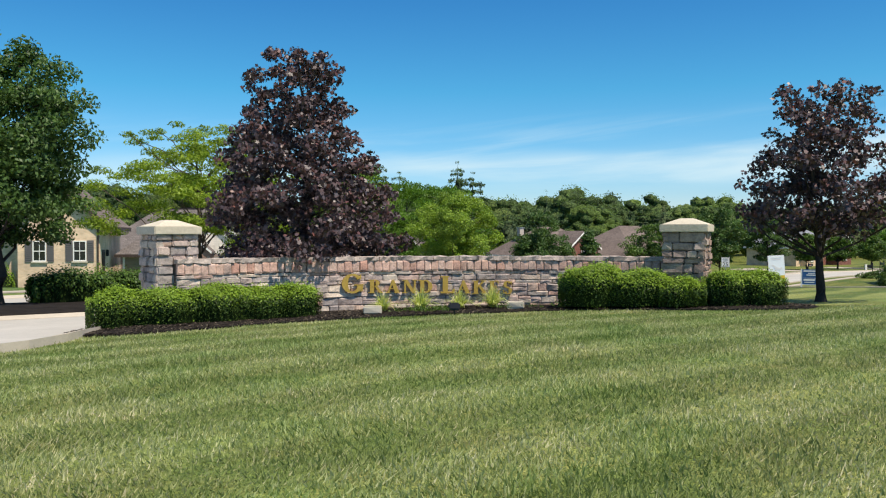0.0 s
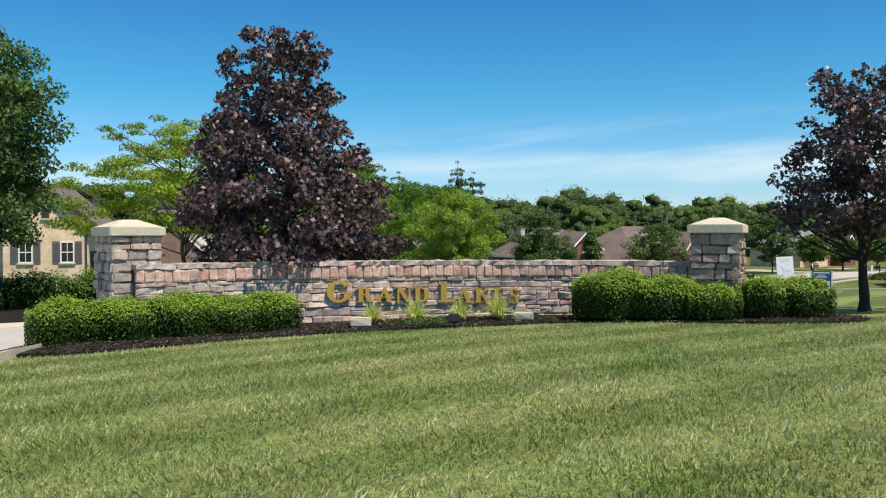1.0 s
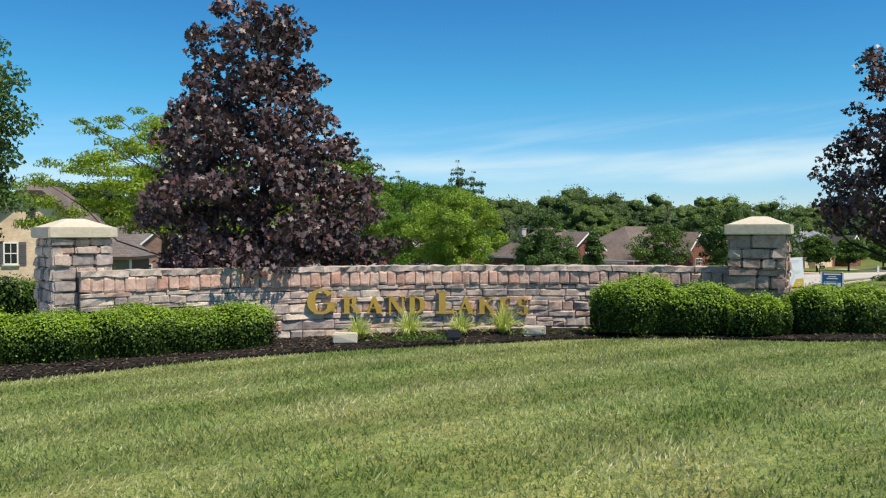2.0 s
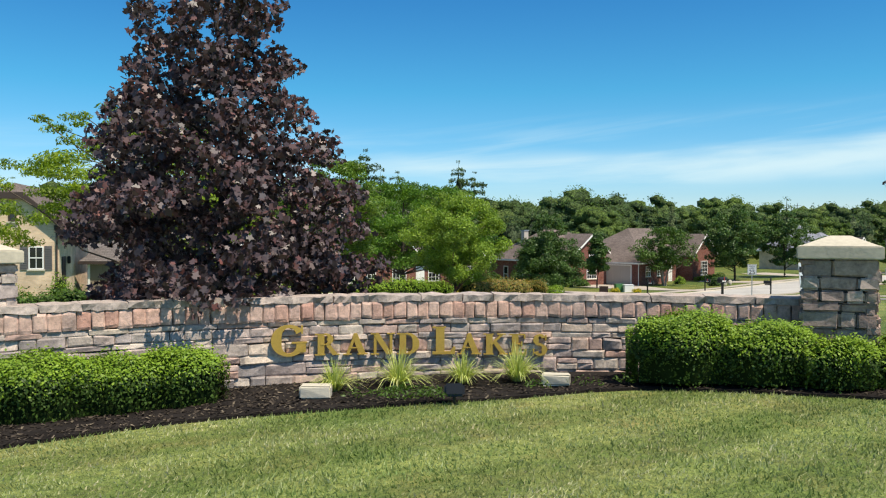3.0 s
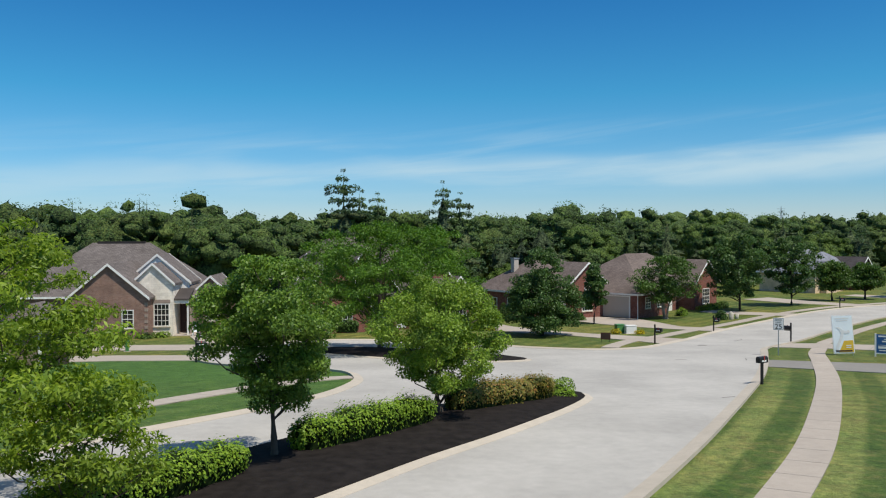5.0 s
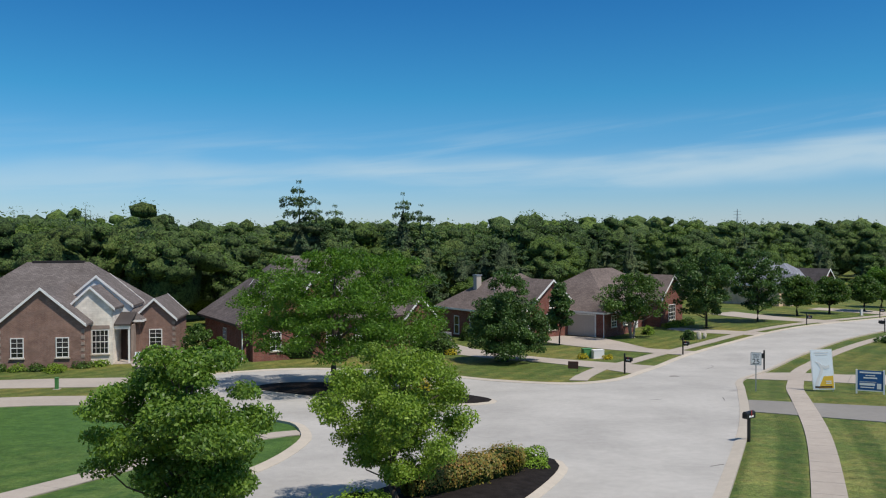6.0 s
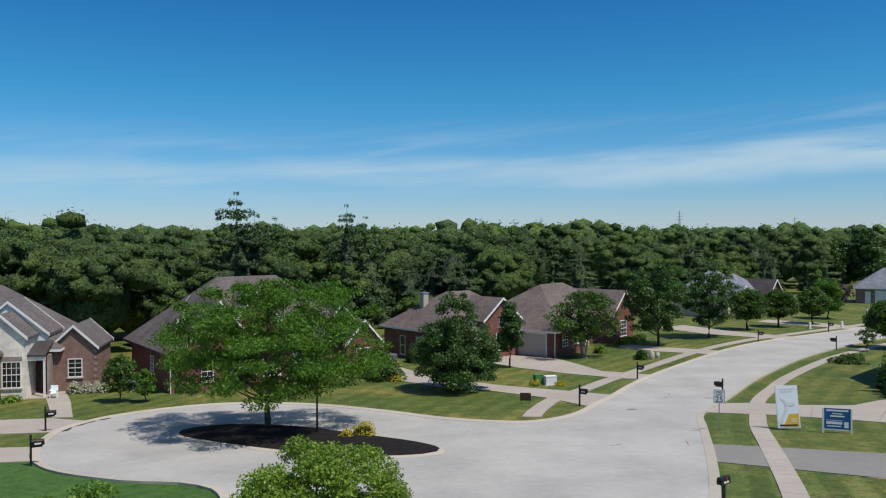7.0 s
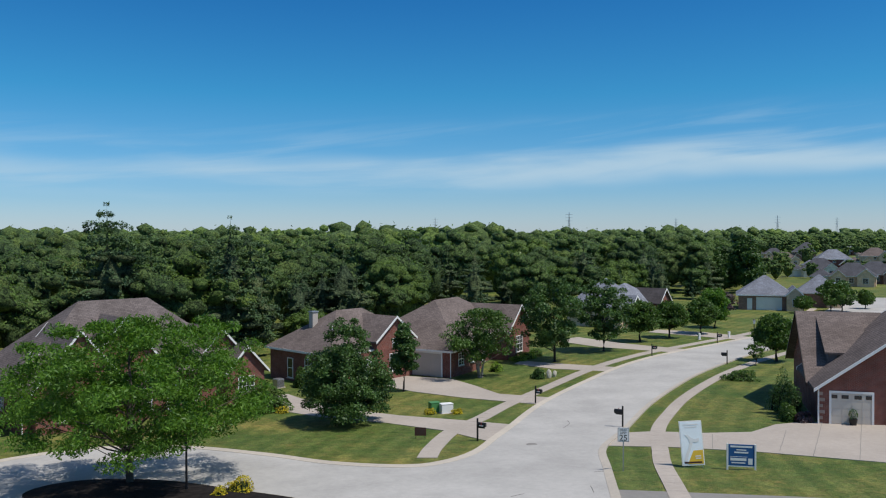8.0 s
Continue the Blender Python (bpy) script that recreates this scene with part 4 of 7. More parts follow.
def tree(name, x, y, height, radius, base, leaf_mat, label, seed, kind="oval", trunk=0.14, bark=None, clumps=60, per=160, leaf=0.16, shape=LEAF_QUAD, clump_r=0.55, flat=0.45, core=0.0, group="", gap=0.0, squash=0.62, stems=1, category="tree", face=0.75, lean=(0.0, 0.0), lumpy=1.0):
    """A tree: a tapered trunk with limbs, and a crown of leaf clumps at the limbs' ends."""
    rng = np.random.default_rng(seed)
    root = thing(name, pose(x, y, gz(x, y) - 0.05), label, category, group)
    # clump centres: most in the outer part of the crown
    t = rng.random(clumps * 3)
    w = profile(kind, t)
    keep = rng.random(len(t)) < w ** 0.9
    t, w = t[keep][:clumps], w[keep][:clumps]
    n = len(t)
    ang = np.arange(n) * 2.39996 + rng.random(n) * 0.8
    cr = clump_r * rng.uniform(0.7, 1.3, n) * (0.55 + 0.45 * w)
    rad = np.maximum(0.02, radius * w - 0.42 * cr) * np.clip(np.sqrt(rng.random(n)) * 1.1, 0.2, 1.0)
    lump = 1 + lumpy * (0.16 * np.sin(ang * 3 + seed) + 0.1 * np.sin(ang * 5 + t * 7 + seed * 2))
    cz = base + (height - base) * (0.05 + 0.88 * t)
    cen = np.stack([np.cos(ang) * rad * lump, np.sin(ang) * rad * lump, cz], 1)
    cen[:, :2] += np.array(lean)[None] * t[:, None]
    if gap:
        ok = np.sin(cen[:, 0] * 2.3 + seed) + np.sin(cen[:, 2] * 2.9 + seed * 1.7) > -2 + gap * 2
        cen, cr = cen[ok], cr[ok]
        n = len(cen)
    # trunk and limbs
    bk = bark or M_BARK
    for s in range(stems):
        bm = bmesh.new()
        off = np.array([0.0, 0.0, 0.0]) if stems == 1 else np.array([math.cos(s * 2.1), math.sin(s * 2.1), 0]) * trunk * 1.6
        top = np.array([rng.normal() * 0.1, rng.normal() * 0.1, height * 0.82]) + off * 5
        limb_chain(bm, off, top, trunk, trunk * 0.16, rng, 0.02, 10, 6, 0.5)
        part("trunk", bm, bk, root)
    order = rng.permutation(n)[: min(n, 34)]
    for i in order:
        zz = min(max(base * 0.75, cen[i, 2] - np.hypot(cen[i, 0], cen[i, 1]) * rng.uniform(0.6, 1.0)), height * 0.75)
        bm = bmesh.new()
        limb_chain(bm, (0, 0, max(zz, base * 0.6)), cen[i], trunk * 0.34 * (1 - 0.6 * zz / height), 0.012, rng, 0.1, 5, 3)
        part("limb", bm, bk, root)
    # leaves
    cnt = np.maximum(8, (per * (cr / clump_r) ** 2).astype(int))
    ids = np.repeat(np.arange(n), cnt)
    d = rand_dirs(rng, len(ids)) * (rng.random(len(ids)) ** 0.42)[:, None]
    pos = cen[ids] + d * cr[ids][:, None] * np.array([1.0, 1.0, squash])
    # tips droop a little away from the clump's middle
    pos[:, 2] -= 0.18 * np.hypot(d[:, 0], d[:, 1]) * cr[ids]
    sz = leaf * rng.uniform(0.65, 1.3, len(ids))
    axis_out = pos * np.array([1.0, 1.0, 0.0]) / max(radius, 0.1)
    out = d * 0.75 + axis_out * 0.45 + np.array([0, 0, 0.45])
    me = mesh_np("crown", leaves(rng, pos, sz, shape, face * (0.4 + 0.53 * flat), out), len(shape), leaf_mat)
    crown = put("crown", me, root)
    if core:
        bmc = bmesh.new()
        for i in rng.permutation(n)[: n // 2]:
            c = cen[i] * np.array([0.72, 0.72, 1])
            blob_bm(cr[i] * core, cr[i] * core, cr[i] * core * squash, i, 0.2, 1, bmc, c)
        part("shade_core", bmc, M_CORE_RED if leaf_mat is L_MAPLE else M_CORE, root)
    return root


def hedge_run(name, line, width, height, leaf_mat, label, seed, leaf=0.045, dens=900, category="hedge", group="", uneven=0.06, lift=0.0, side=1.0, square=0.45, shade_mat=None):
    """A clipped hedge along a plan line: dense small leaves over a shell coloured as dark inner shade."""
    rng = np.random.default_rng(seed)
    ln = curve_pts(line, 0.2)
    mid = ln[len(ln) // 2]
    root = thing(name, pose(mid[0], mid[1], gz(*mid)), label, category, group)
    tang = np.gradient(ln, axis=0)
    tang /= np.linalg.norm(tang, axis=1)[:, None] + 1e-9
    nrm = np.stack([-tang[:, 1], tang[:, 0]], 1)
    k = len(ln)
    seglen = np.linalg.norm(np.diff(ln, axis=0), axis=1).sum()
    prof_n = 40
    # rounded box section
    th = np.linspace(0, math.pi, prof_n)
    sx = np.sign(np.cos(th)) * np.abs(np.cos(th)) ** square
    sz = np.abs(np.sin(th)) ** (square * 0.85)

    def place(s, u, shrink):
        i = np.clip((s * (k - 1)), 0, k - 1.001)
        i0 = i.astype(int)
        f = (i - i0)[:, None]
        c = ln[i0] * (1 - f) + ln[i0 + 1] * f
        nn = nrm[i0] * (1 - f) + nrm[i0 + 1] * f
        end = np.minimum(s, 1 - s) * seglen
        taper = 0.50 + 0.50 * np.sqrt(np.clip(end / (width * 0.48), 0, 1))
        wob = 1 + uneven * (np.sin(s * seglen * 2.1 + seed) + 0.8 * np.sin(s * seglen * 4.7 + u * 5 + seed) + 0.6 * np.sin(s * seglen * 9.3 - u * 11 + 2 * seed))
        ox = np.interp(u, np.linspace(0, 1, prof_n), sx) * width / 2 * taper * wob * shrink
        oz = np.interp(u, np.linspace(0, 1, prof_n), sz) * height * (0.66 + 0.34 * taper) * wob * shrink
        ox = ox * (0.72 + 0.28 * np.clip(oz / (0.72 * height), 0, 1) ** 0.8)
        p = c + nn * ox[:, None]
        # bulge below the shoulder, drawn in at the foot
        zz = gz_np(p[:, 0], p[:, 1]) + 0.05 + lift
        return np.stack([p[:, 0] - mid[0], p[:, 1] - mid[1], zz + np.maximum(oz, 0.02) - gz(*mid)], 1)

    n = int(dens * seglen * (width + 2 * height))
    s, u = rng.random(n), rng.random(n)
    depth = 1 - np.abs(rng.normal(0, 0.07, n))
    pos = place(s, u, depth + 0.02)
    top = np.sin(u * math.pi) > 0.62
    pos += rng.normal(0, leaf * 0.5, pos.shape)
    pos[:, 2] += np.where(top & (rng.random(n) < 0.12), rng.uniform(0, leaf * 2.6, n), 0)
    pos = pos[top | (rng.random(n) < side)]
    # end faces
    ne = int(dens * width * height * 0.9 * side)
    for e in (0.0, 1.0):
        pe = place(np.full(ne, e), rng.random(ne), np.sqrt(rng.random(ne)))
        d = tang[0] * -1 if e == 0 else tang[-1]
        pe[:, :2] += d[None] * (rng.random(ne) * 0.12)[:, None]
        pos = np.vstack([pos, pe])
    nl = len(pos)
    # leaves face outwards from the hedge's middle line
    j = np.argmin(np.abs((pos[:, 0] + mid[0])[:, None] - ln[None, ::2, 0]) + np.abs((pos[:, 1] + mid[1])[:, None] - ln[None, ::2, 1]), axis=1)
    away = np.stack([pos[:, 0] + mid[0] - ln[::2][j, 0], pos[:, 1] + mid[1] - ln[::2][j, 1]], 1) / (width / 2)
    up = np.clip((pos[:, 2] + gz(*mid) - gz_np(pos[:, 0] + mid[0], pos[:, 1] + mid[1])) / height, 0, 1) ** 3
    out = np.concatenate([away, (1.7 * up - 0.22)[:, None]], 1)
    # leaves low on the hedge take the darker material, which paints the sides' shade
    young = (up + rng.normal(0, 0.14, nl) > 0.34) if shade_mat else np.ones(nl, bool)
    for nm, pick, mt in (("top_foliage" if shade_mat else "foliage", young, leaf_mat), ("foliage", ~young, shade_mat)):
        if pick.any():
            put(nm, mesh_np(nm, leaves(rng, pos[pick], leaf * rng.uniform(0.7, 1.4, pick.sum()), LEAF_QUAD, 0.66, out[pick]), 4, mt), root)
    # closed shell, its near-black colour painting the shade inside the hedge
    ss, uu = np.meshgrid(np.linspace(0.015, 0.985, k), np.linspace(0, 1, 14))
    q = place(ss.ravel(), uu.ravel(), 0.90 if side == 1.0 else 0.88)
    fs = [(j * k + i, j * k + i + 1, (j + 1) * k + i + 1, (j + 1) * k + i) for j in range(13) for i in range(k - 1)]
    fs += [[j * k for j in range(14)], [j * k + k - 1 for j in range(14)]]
    put("shade_core", mesh_of("shade_core", [tuple(v) for v in q], fs, M_HEDGE_CORE), root)
    return root


def shrub(name, x, y, r, h, leaf_mat, label, seed, leaf=0.07, n=900, category="shrub", group=""):
    """A rounded shrub of small leaves."""
    rng = np.random.default_rng(seed)
    root = thing(name, pose(x, y, gz(x, y)), label, category, group)
    d = rand_dirs(rng, n)
    d[:, 2] = np.abs(d[:, 2])
    k = 1 + 0.18 * np.sin(d[:, 0] * 4 + seed) + 0.14 * np.sin(d[:, 1] * 5 + d[:, 2] * 4 + seed)
    pos = d * np.array([r, r, h]) * (k * (1 - 0.25 * rng.random(n) ** 2))[:, None]
    pos[:, 2] += 0.05
    put("foliage", mesh_np("foliage", leaves(rng, pos, leaf * rng.uniform(0.7, 1.4, n), LEAF_QUAD, 0.5, d + np.array([0, 0, 0.3])), 4, leaf_mat), root)
    # solid body whose dark colour paints the shade behind the leaves
    part("shade_core", blob_bm(r * 0.78, r * 0.78, h * 0.8, seed, 0.1, 2), M_CORE, root)
    return root


def grass_tuft(name, x, y, h, seed, label, lift=0.1, n=170):
    """A fountain of arching striped blades."""
    rng = np.random.default_rng(seed)
    root = thing(name, pose(x, y, gz(x, y) + lift), label, "ornamental grass", "grass tufts before the wall")
    verts, faces = [], []
    for i in range(n):
        a, lean = rng.random() * 2 * math.pi, rng.uniform(0.1, 1.0)
        L, w = h * rng.uniform(0.75, 1.25), 0.006 * rng.uniform(0.8, 1.5)
        d = np.array([math.cos(a), math.sin(a)])
        s = np.array([-d[1], d[0]])
        o = len(verts)
        p0 = d * rng.random() * 0.05
        for j in range(5):
            t = j / 4
            rr = L * (0.75 * lean * t + 0.35 * lean * t * t)
            zz = L * (t * (1.05 - 0.35 * lean) - 0.62 * lean * t ** 3)
            c = p0 + d * rr
            ww = w * (1 - 0.85 * t)
            verts += [(*(c - s * ww), max(zz, 0.005)), (*(c + s * ww), max(zz, 0.005))]
        for j in range(4):
            faces.append((o + 2 * j, o + 2 * j + 1, o + 2 * j + 3, o + 2 * j + 2))
    put("foliage", mesh_of("foliage", verts, faces, L_LIRIOPE), root)
    return root

# ---- houses ----
class House:
    """A house in its own plan: u along the front, v into the depth, z from the floor."""

    def __init__(self, x, y, yaw, label, seed, lift=0.1, name="house"):
        self.z0 = gz(x, y) + lift
        self.root = thing(name, pose(x, y, self.z0, 0, 0, yaw), label, "house")

    def block(self, u0, u1, v0, v1, eave, wall_mat, roof_mat, roof="hip", pitch=0.75, over=0.4, z=-0.8, trim=None, gable_mat=None, ridge_end=None):
        """Walls under one roof. roof: hip, gable_u (ridge along u), gable_v (ridge along v), none."""
        trim = trim or M_WHITE
        bm = bmesh.new()
        w, d = u1 - u0, v1 - v0
        um, vm = (u0 + u1) / 2, (v0 + v1) / 2
        lo = [(u0, v0), (u1, v0), (u1, v1), (u0, v1)]
        a = [bm.verts.new((*p, z)) for p in lo]
        b = [bm.verts.new((*p, eave)) for p in lo]
        for i in range(4):
            bm.faces.new((a[i], a[(i + 1) % 4], b[(i + 1) % 4], b[i]))
        if roof == "gable_u":
            h = eave + pitch * d / 2
            for uu, i, j in ((u0, 3, 0), (u1, 1, 2)):
                bm.faces.new((b[i], b[j], bm.verts.new((uu, vm, h))))
        elif roof == "gable_v":
            h = eave + pitch * w / 2
            for vv, i, j in ((v0, 0, 1), (v1, 2, 3)):
                bm.faces.new((b[i], b[j], bm.verts.new((um, vv, h))))
        bmesh.ops.recalc_face_normals(bm, faces=bm.faces)
        part("wall", uv_planar(bm), wall_mat, self.root)
        if roof == "none":
            return
        th = 0.16
        bm = bmesh.new()
        U0, U1, V0, V1 = u0 - over, u1 + over, v0 - over, v1 + over
        e = eave - over * pitch
        if roof == "hip":
            W, D = U1 - U0, V1 - V0
            r = min(W, D) / 2
            top = e + pitch * r
            ridge = [(U0 + r, (V0 + V1) / 2), (U1 - r, (V0 + V1) / 2)] if W >= D else [((U0 + U1) / 2, V0 + r), ((U0 + U1) / 2, V1 - r)]
            c = [bm.verts.new((*p, e + th)) for p in ((U0, V0), (U1, V0), (U1, V1), (U0, V1))]
            k = [bm.verts.new((*p, e)) for p in ((U0, V0), (U1, V0), (U1, V1), (U0, V1))]
            if W >= D:
                p, q = bm.verts.new((*ridge[0], top + th)), bm.verts.new((*ridge[1], top + th))
                fs = [(c[0], c[1], q, p), (c[1], c[2], q), (c[2], c[3], p, q), (c[3], c[0], p)]
            else:
                p, q = bm.verts.new((*ridge[0], top + th)), bm.verts.new((*ridge[1], top + th))
                fs = [(c[0], c[1], p), (c[1], c[2], q, p), (c[2], c[3], q), (c[3], c[0], p, q)]
            for f in fs:
                bm.faces.new(f)
            bm.faces.new(k[::-1])
            part("roof", uv_planar(bm), roof_mat, self.root)
            for x0, x1, y0, y1 in ((U0 - 0.02, U1 + 0.02, V0 - 0.03, V0 + 0.02), (U0 - 0.02, U1 + 0.02, V1 - 0.02, V1 + 0.03), (U0 - 0.03, U0 + 0.02, V0, V1), (U1 - 0.02, U1 + 0.03, V0, V1)):
                part("fascia", box_bm(x0, x1, y0, y1, e - 0.04, e + th - 0.01), trim, self.root)
        else:
            along_u = roof == "gable_u"
            half = (d if along_u else w) / 2 + over
            top = e + pitch * half
            boards = []
            for sgn in (-1, 1):
                if along_u:
                    q = [(U0, vm + sgn * half, e), (U1, vm + sgn * half, e), (U1, vm, top), (U0, vm, top)]
                else:
                    q = [(um + sgn * half, V0, e), (um + sgn * half, V1, e), (um, V1, top), (um, V0, top)]
                poly_bm(q, (0, 0, th), bm)
                # boards along the rakes
                ends = ((U0, 1), (U1, -1)) if along_u else ((V0, 1), (V1, -1))
                for pos, dr in ends:
                    if along_u:
                        o = [(pos - dr * 0.03, vm + sgn * (half + 0.05), e - 0.05), (pos - dr * 0.03, vm, top - 0.03), (pos - dr * 0.03, vm, top + th + 0.03), (pos - dr * 0.03, vm + sgn * (half + 0.05), e + th + 0.02)]
                        boards.append(poly_bm(o, (dr * 0.06, 0, 0)))
                    else:
                        o = [(um + sgn * (half + 0.05), pos - dr * 0.03, e - 0.05), (um, pos - dr * 0.03, top - 0.03), (um, pos - dr * 0.03, top + th + 0.03), (um + sgn * (half + 0.05), pos - dr * 0.03, e + th + 0.02)]
                        boards.append(poly_bm(o, (0, dr * 0.06, 0)))
            part("roof", uv_planar(bm), roof_mat, self.root)
            for bt in boards:
                part("rake_board", bt, trim, self.root)

    def clipped_gable(self, u0, u1, v0, v1, eave, clip, pitch, over, wall_mat, roof_mat, trim):
        """Walls with a gable to the front whose peak is cut off by a small hip."""
        um, half = (u0 + u1) / 2, (u1 - u0) / 2
        top = eave + pitch * half
        cu = (top - clip) / pitch
        bm = bmesh.new()
        poly_bm([(u0, v0, -0.8), (u1, v0, -0.8), (u1, v0, eave), (um + cu, v0, clip), (um - cu, v0, clip), (u0, v0, eave)], (0, 0.25, 0), bm)
        for uu, d in ((u0, 0.25), (u1, -0.25)):
            poly_bm([(uu, v0 + 0.25, -0.8), (uu, v1, -0.8), (uu, v1, eave), (uu, v0 + 0.25, eave)], (d, 0, 0), bm)
        part("wall", uv_planar(bm), wall_mat, self.root)
        e, w, run = eave - over * pitch, half + over, cu / 0.8
        V0 = v0 - 0.35
        zc = clip + 0.05
        cw = (top - zc) / pitch
        bm = bmesh.new()
        for sg in (-1, 1):
            poly_bm([(um + sg * w, V0, e), (um + sg * w, v1, e), (um, v1, top), (um, V0 + run, top), (um + sg * cw, V0, zc)], (0, 0, 0.16), bm)
        poly_bm([(um - cw, V0, zc), (um + cw, V0, zc), (um, V0 + run, top)], (0, 0, 0.16), bm)
        part("roof", uv_planar(bm), roof_mat, self.root)
        for sg in (-1, 1):
            part("rake_board", poly_bm([(um + sg * w, V0 - 0.04, e - 0.2), (um + sg * cw, V0 - 0.04, zc - 0.2), (um + sg * cw, V0 - 0.04, zc + 0.12), (um + sg * w, V0 - 0.04, e + 0.12)], (0, 0.06, 0)), trim, self.root)
            part("fascia", box_bm(um + sg * w - 0.03, um + sg * w + 0.03, V0, v1, e - 0.14, e + 0.12), trim, self.root)
            part("soffit", box_bm(min(um + sg * half, um + sg * w), max(um + sg * half, um + sg * w), V0, v1, e - 0.13, e - 0.06), trim, self.root)
        part("fascia", box_bm(um - cw, um + cw, V0 - 0.045, V0 + 0.02, zc - 0.24, zc + 0.12), trim, self.root)

    def frame_m(self, side, at, off):
        """Where something on a wall stands: side front/back (wall at v = off) or left/right (wall at u = off)."""
        return {"front": pose(at, off, 0), "back": pose(at, off, 0, 0, 0, 180), "left": pose(off, at, 0, 0, 0, -90), "right": pose(off, at, 0, 0, 0, 90)}[side]

    def window(self, side, at, off, z0, z1, w, shutters=False, grid=(2, 4), trim=None):
        m = self.frame_m(side, at, off)
        f, (gx, gzn) = 0.07, grid
        xs, zs = [-w / 2, -w / 2 + f], [z0, z0 + f]
        for i in range(1, gx):
            xs += [-w / 2 + w * i / gx - 0.014, -w / 2 + w * i / gx + 0.014]
        for i in range(1, gzn):
            hb = 0.03 if 2 * i == gzn else 0.014
            zs += [z0 + (z1 - z0) * i / gzn - hb, z0 + (z1 - z0) * i / gzn + hb]
        bm = lattice_bm(xs + [w / 2 - f, w / 2], zs + [z1 - f, z1], -0.06, 0.02)
        bm.transform(m)
        win = part("window", bm, trim or M_WHITE, self.root)
        bm = box_bm(-w / 2 + 0.05, w / 2 - 0.05, -0.02, 0.05, z0 + 0.05, z1 - 0.05)
        bm.transform(m)
        part("pane", bm, M_GLASS, win)
        bm = box_bm(-w / 2 - 0.08, w / 2 + 0.08, -0.11, 0.02, z0 - 0.09, z0 - 0.002)
        bm.transform(m)
        part("sill", bm, M_CAP, win)
        if shutters:
            for s in (-1, 1):
                bm = bmesh.new()
                c = s * (w / 2 + 0.24)
                box_bm(c - 0.2, c + 0.2, -0.05, 0.02, z0 - 0.02, z1 + 0.02, 0, bm)
                bm.transform(m)
                sh = part("shutter", bm, M_SHUTTER, self.root)
                for i in range(9):
                    zz = z0 + 0.1 + (z1 - z0 - 0.2) * i / 8.5
                    bm = box_bm(c - 0.16, c + 0.16, -0.07, -0.04, zz, zz + 0.06)
                    bm.transform(m)
                    part("slat", bm, M_SHUTTER, sh)

    def garage(self, side, at, off, w, h, material=None):
        m = self.frame_m(side, at, off)
        bm = box_bm(-w / 2, w / 2, -0.03, 0.03, -0.1, h)
        bm.transform(m)
        g = part("garage_door", bm, material or M_GARAGE, self.root)
        for i in range(4):
            for j in range(4):
                x0, x1 = -w / 2 + w * j / 4 + 0.04, -w / 2 + w * (j + 1) / 4 - 0.04
                bm = box_bm(x0, x1, -0.05, -0.02, h * i / 4 + 0.04, h * (i + 1) / 4 - 0.04)
                bm.transform(m)
                part("door_panel", bm, material or M_GARAGE, g)
        bm = bmesh.new()
        for x0, x1, a0, a1 in ((-w / 2 - 0.14, -w / 2, -0.1, h + 0.14), (w / 2, w / 2 + 0.14, -0.1, h + 0.14), (-w / 2, w / 2, h, h + 0.14)):
            box_bm(x0, x1, -0.07, 0.02, a0, a1, 0, bm)
        bm.transform(m)
        part("door_frame", bm, M_WHITE, g)

    def door(self, side, at, off, w, h, material):
        m = self.frame_m(side, at, off)
        bm = box_bm(-w / 2, w / 2, -0.04, 0.03, -0.1, h)
        for i, (a0, a1) in enumerate(((0.15, 0.85), (1.0, h - 0.15))):
            for s in (-1, 1):
                box_bm(min(s * 0.06, s * (w / 2 - 0.1)), max(s * 0.06, s * (w / 2 - 0.1)), -0.07, -0.03, a0, a1, 0, bm)
        bm.transform(m)
        part("door", bm, material, self.root)

    def solid(self, name, bm, material, label=""):
        return part(name, bm, material, self.root, label)

# ---- the entrance wall ----
WC, WR = Vector((1.0, 6.05)), 8.6     # centre and radius of the wall's front face
A0, A1 = radians(90 + 37.5), radians(90 - 20.5)
W_TOP, W_FOOT = 0.50, -0.62
wall_sign = thing("sign_wall", pose(0, 0, 0), "curved entrance wall of grey and russet ledge stone", "wall")


def arc_pt(a, r):
    return WC.x + math.cos(a) * r, WC.y + math.sin(a) * r


def arc_box(a0, a1, r0, r1, z0, z1, n=1):
    """A block that follows the wall's curve."""
    verts, faces = [], []
    for i in range(n + 1):
        a = a0 + (a1 - a0) * i / n
        for r, z in ((r0, z0), (r0, z1), (r1, z1), (r1, z0)):
            verts.append((*arc_pt(a, r), z))
    for i in range(n):
        o = i * 4
        for k in range(4):
            faces.append((o + k, o + (k + 1) % 4, o + 4 + (k + 1) % 4, o + 4 + k))
    faces += [(3, 2, 1, 0), (n * 4, n * 4 + 1, n * 4 + 2, n * 4 + 3)]
    return verts, faces


v_, f_ = arc_box(A0, A1, WR + 0.06, WR + 0.32, W_FOOT, W_TOP - 0.01, 40)
put("wall_core", mesh_of("wall_core", v_, f_, M_JOINT), wall_sign)


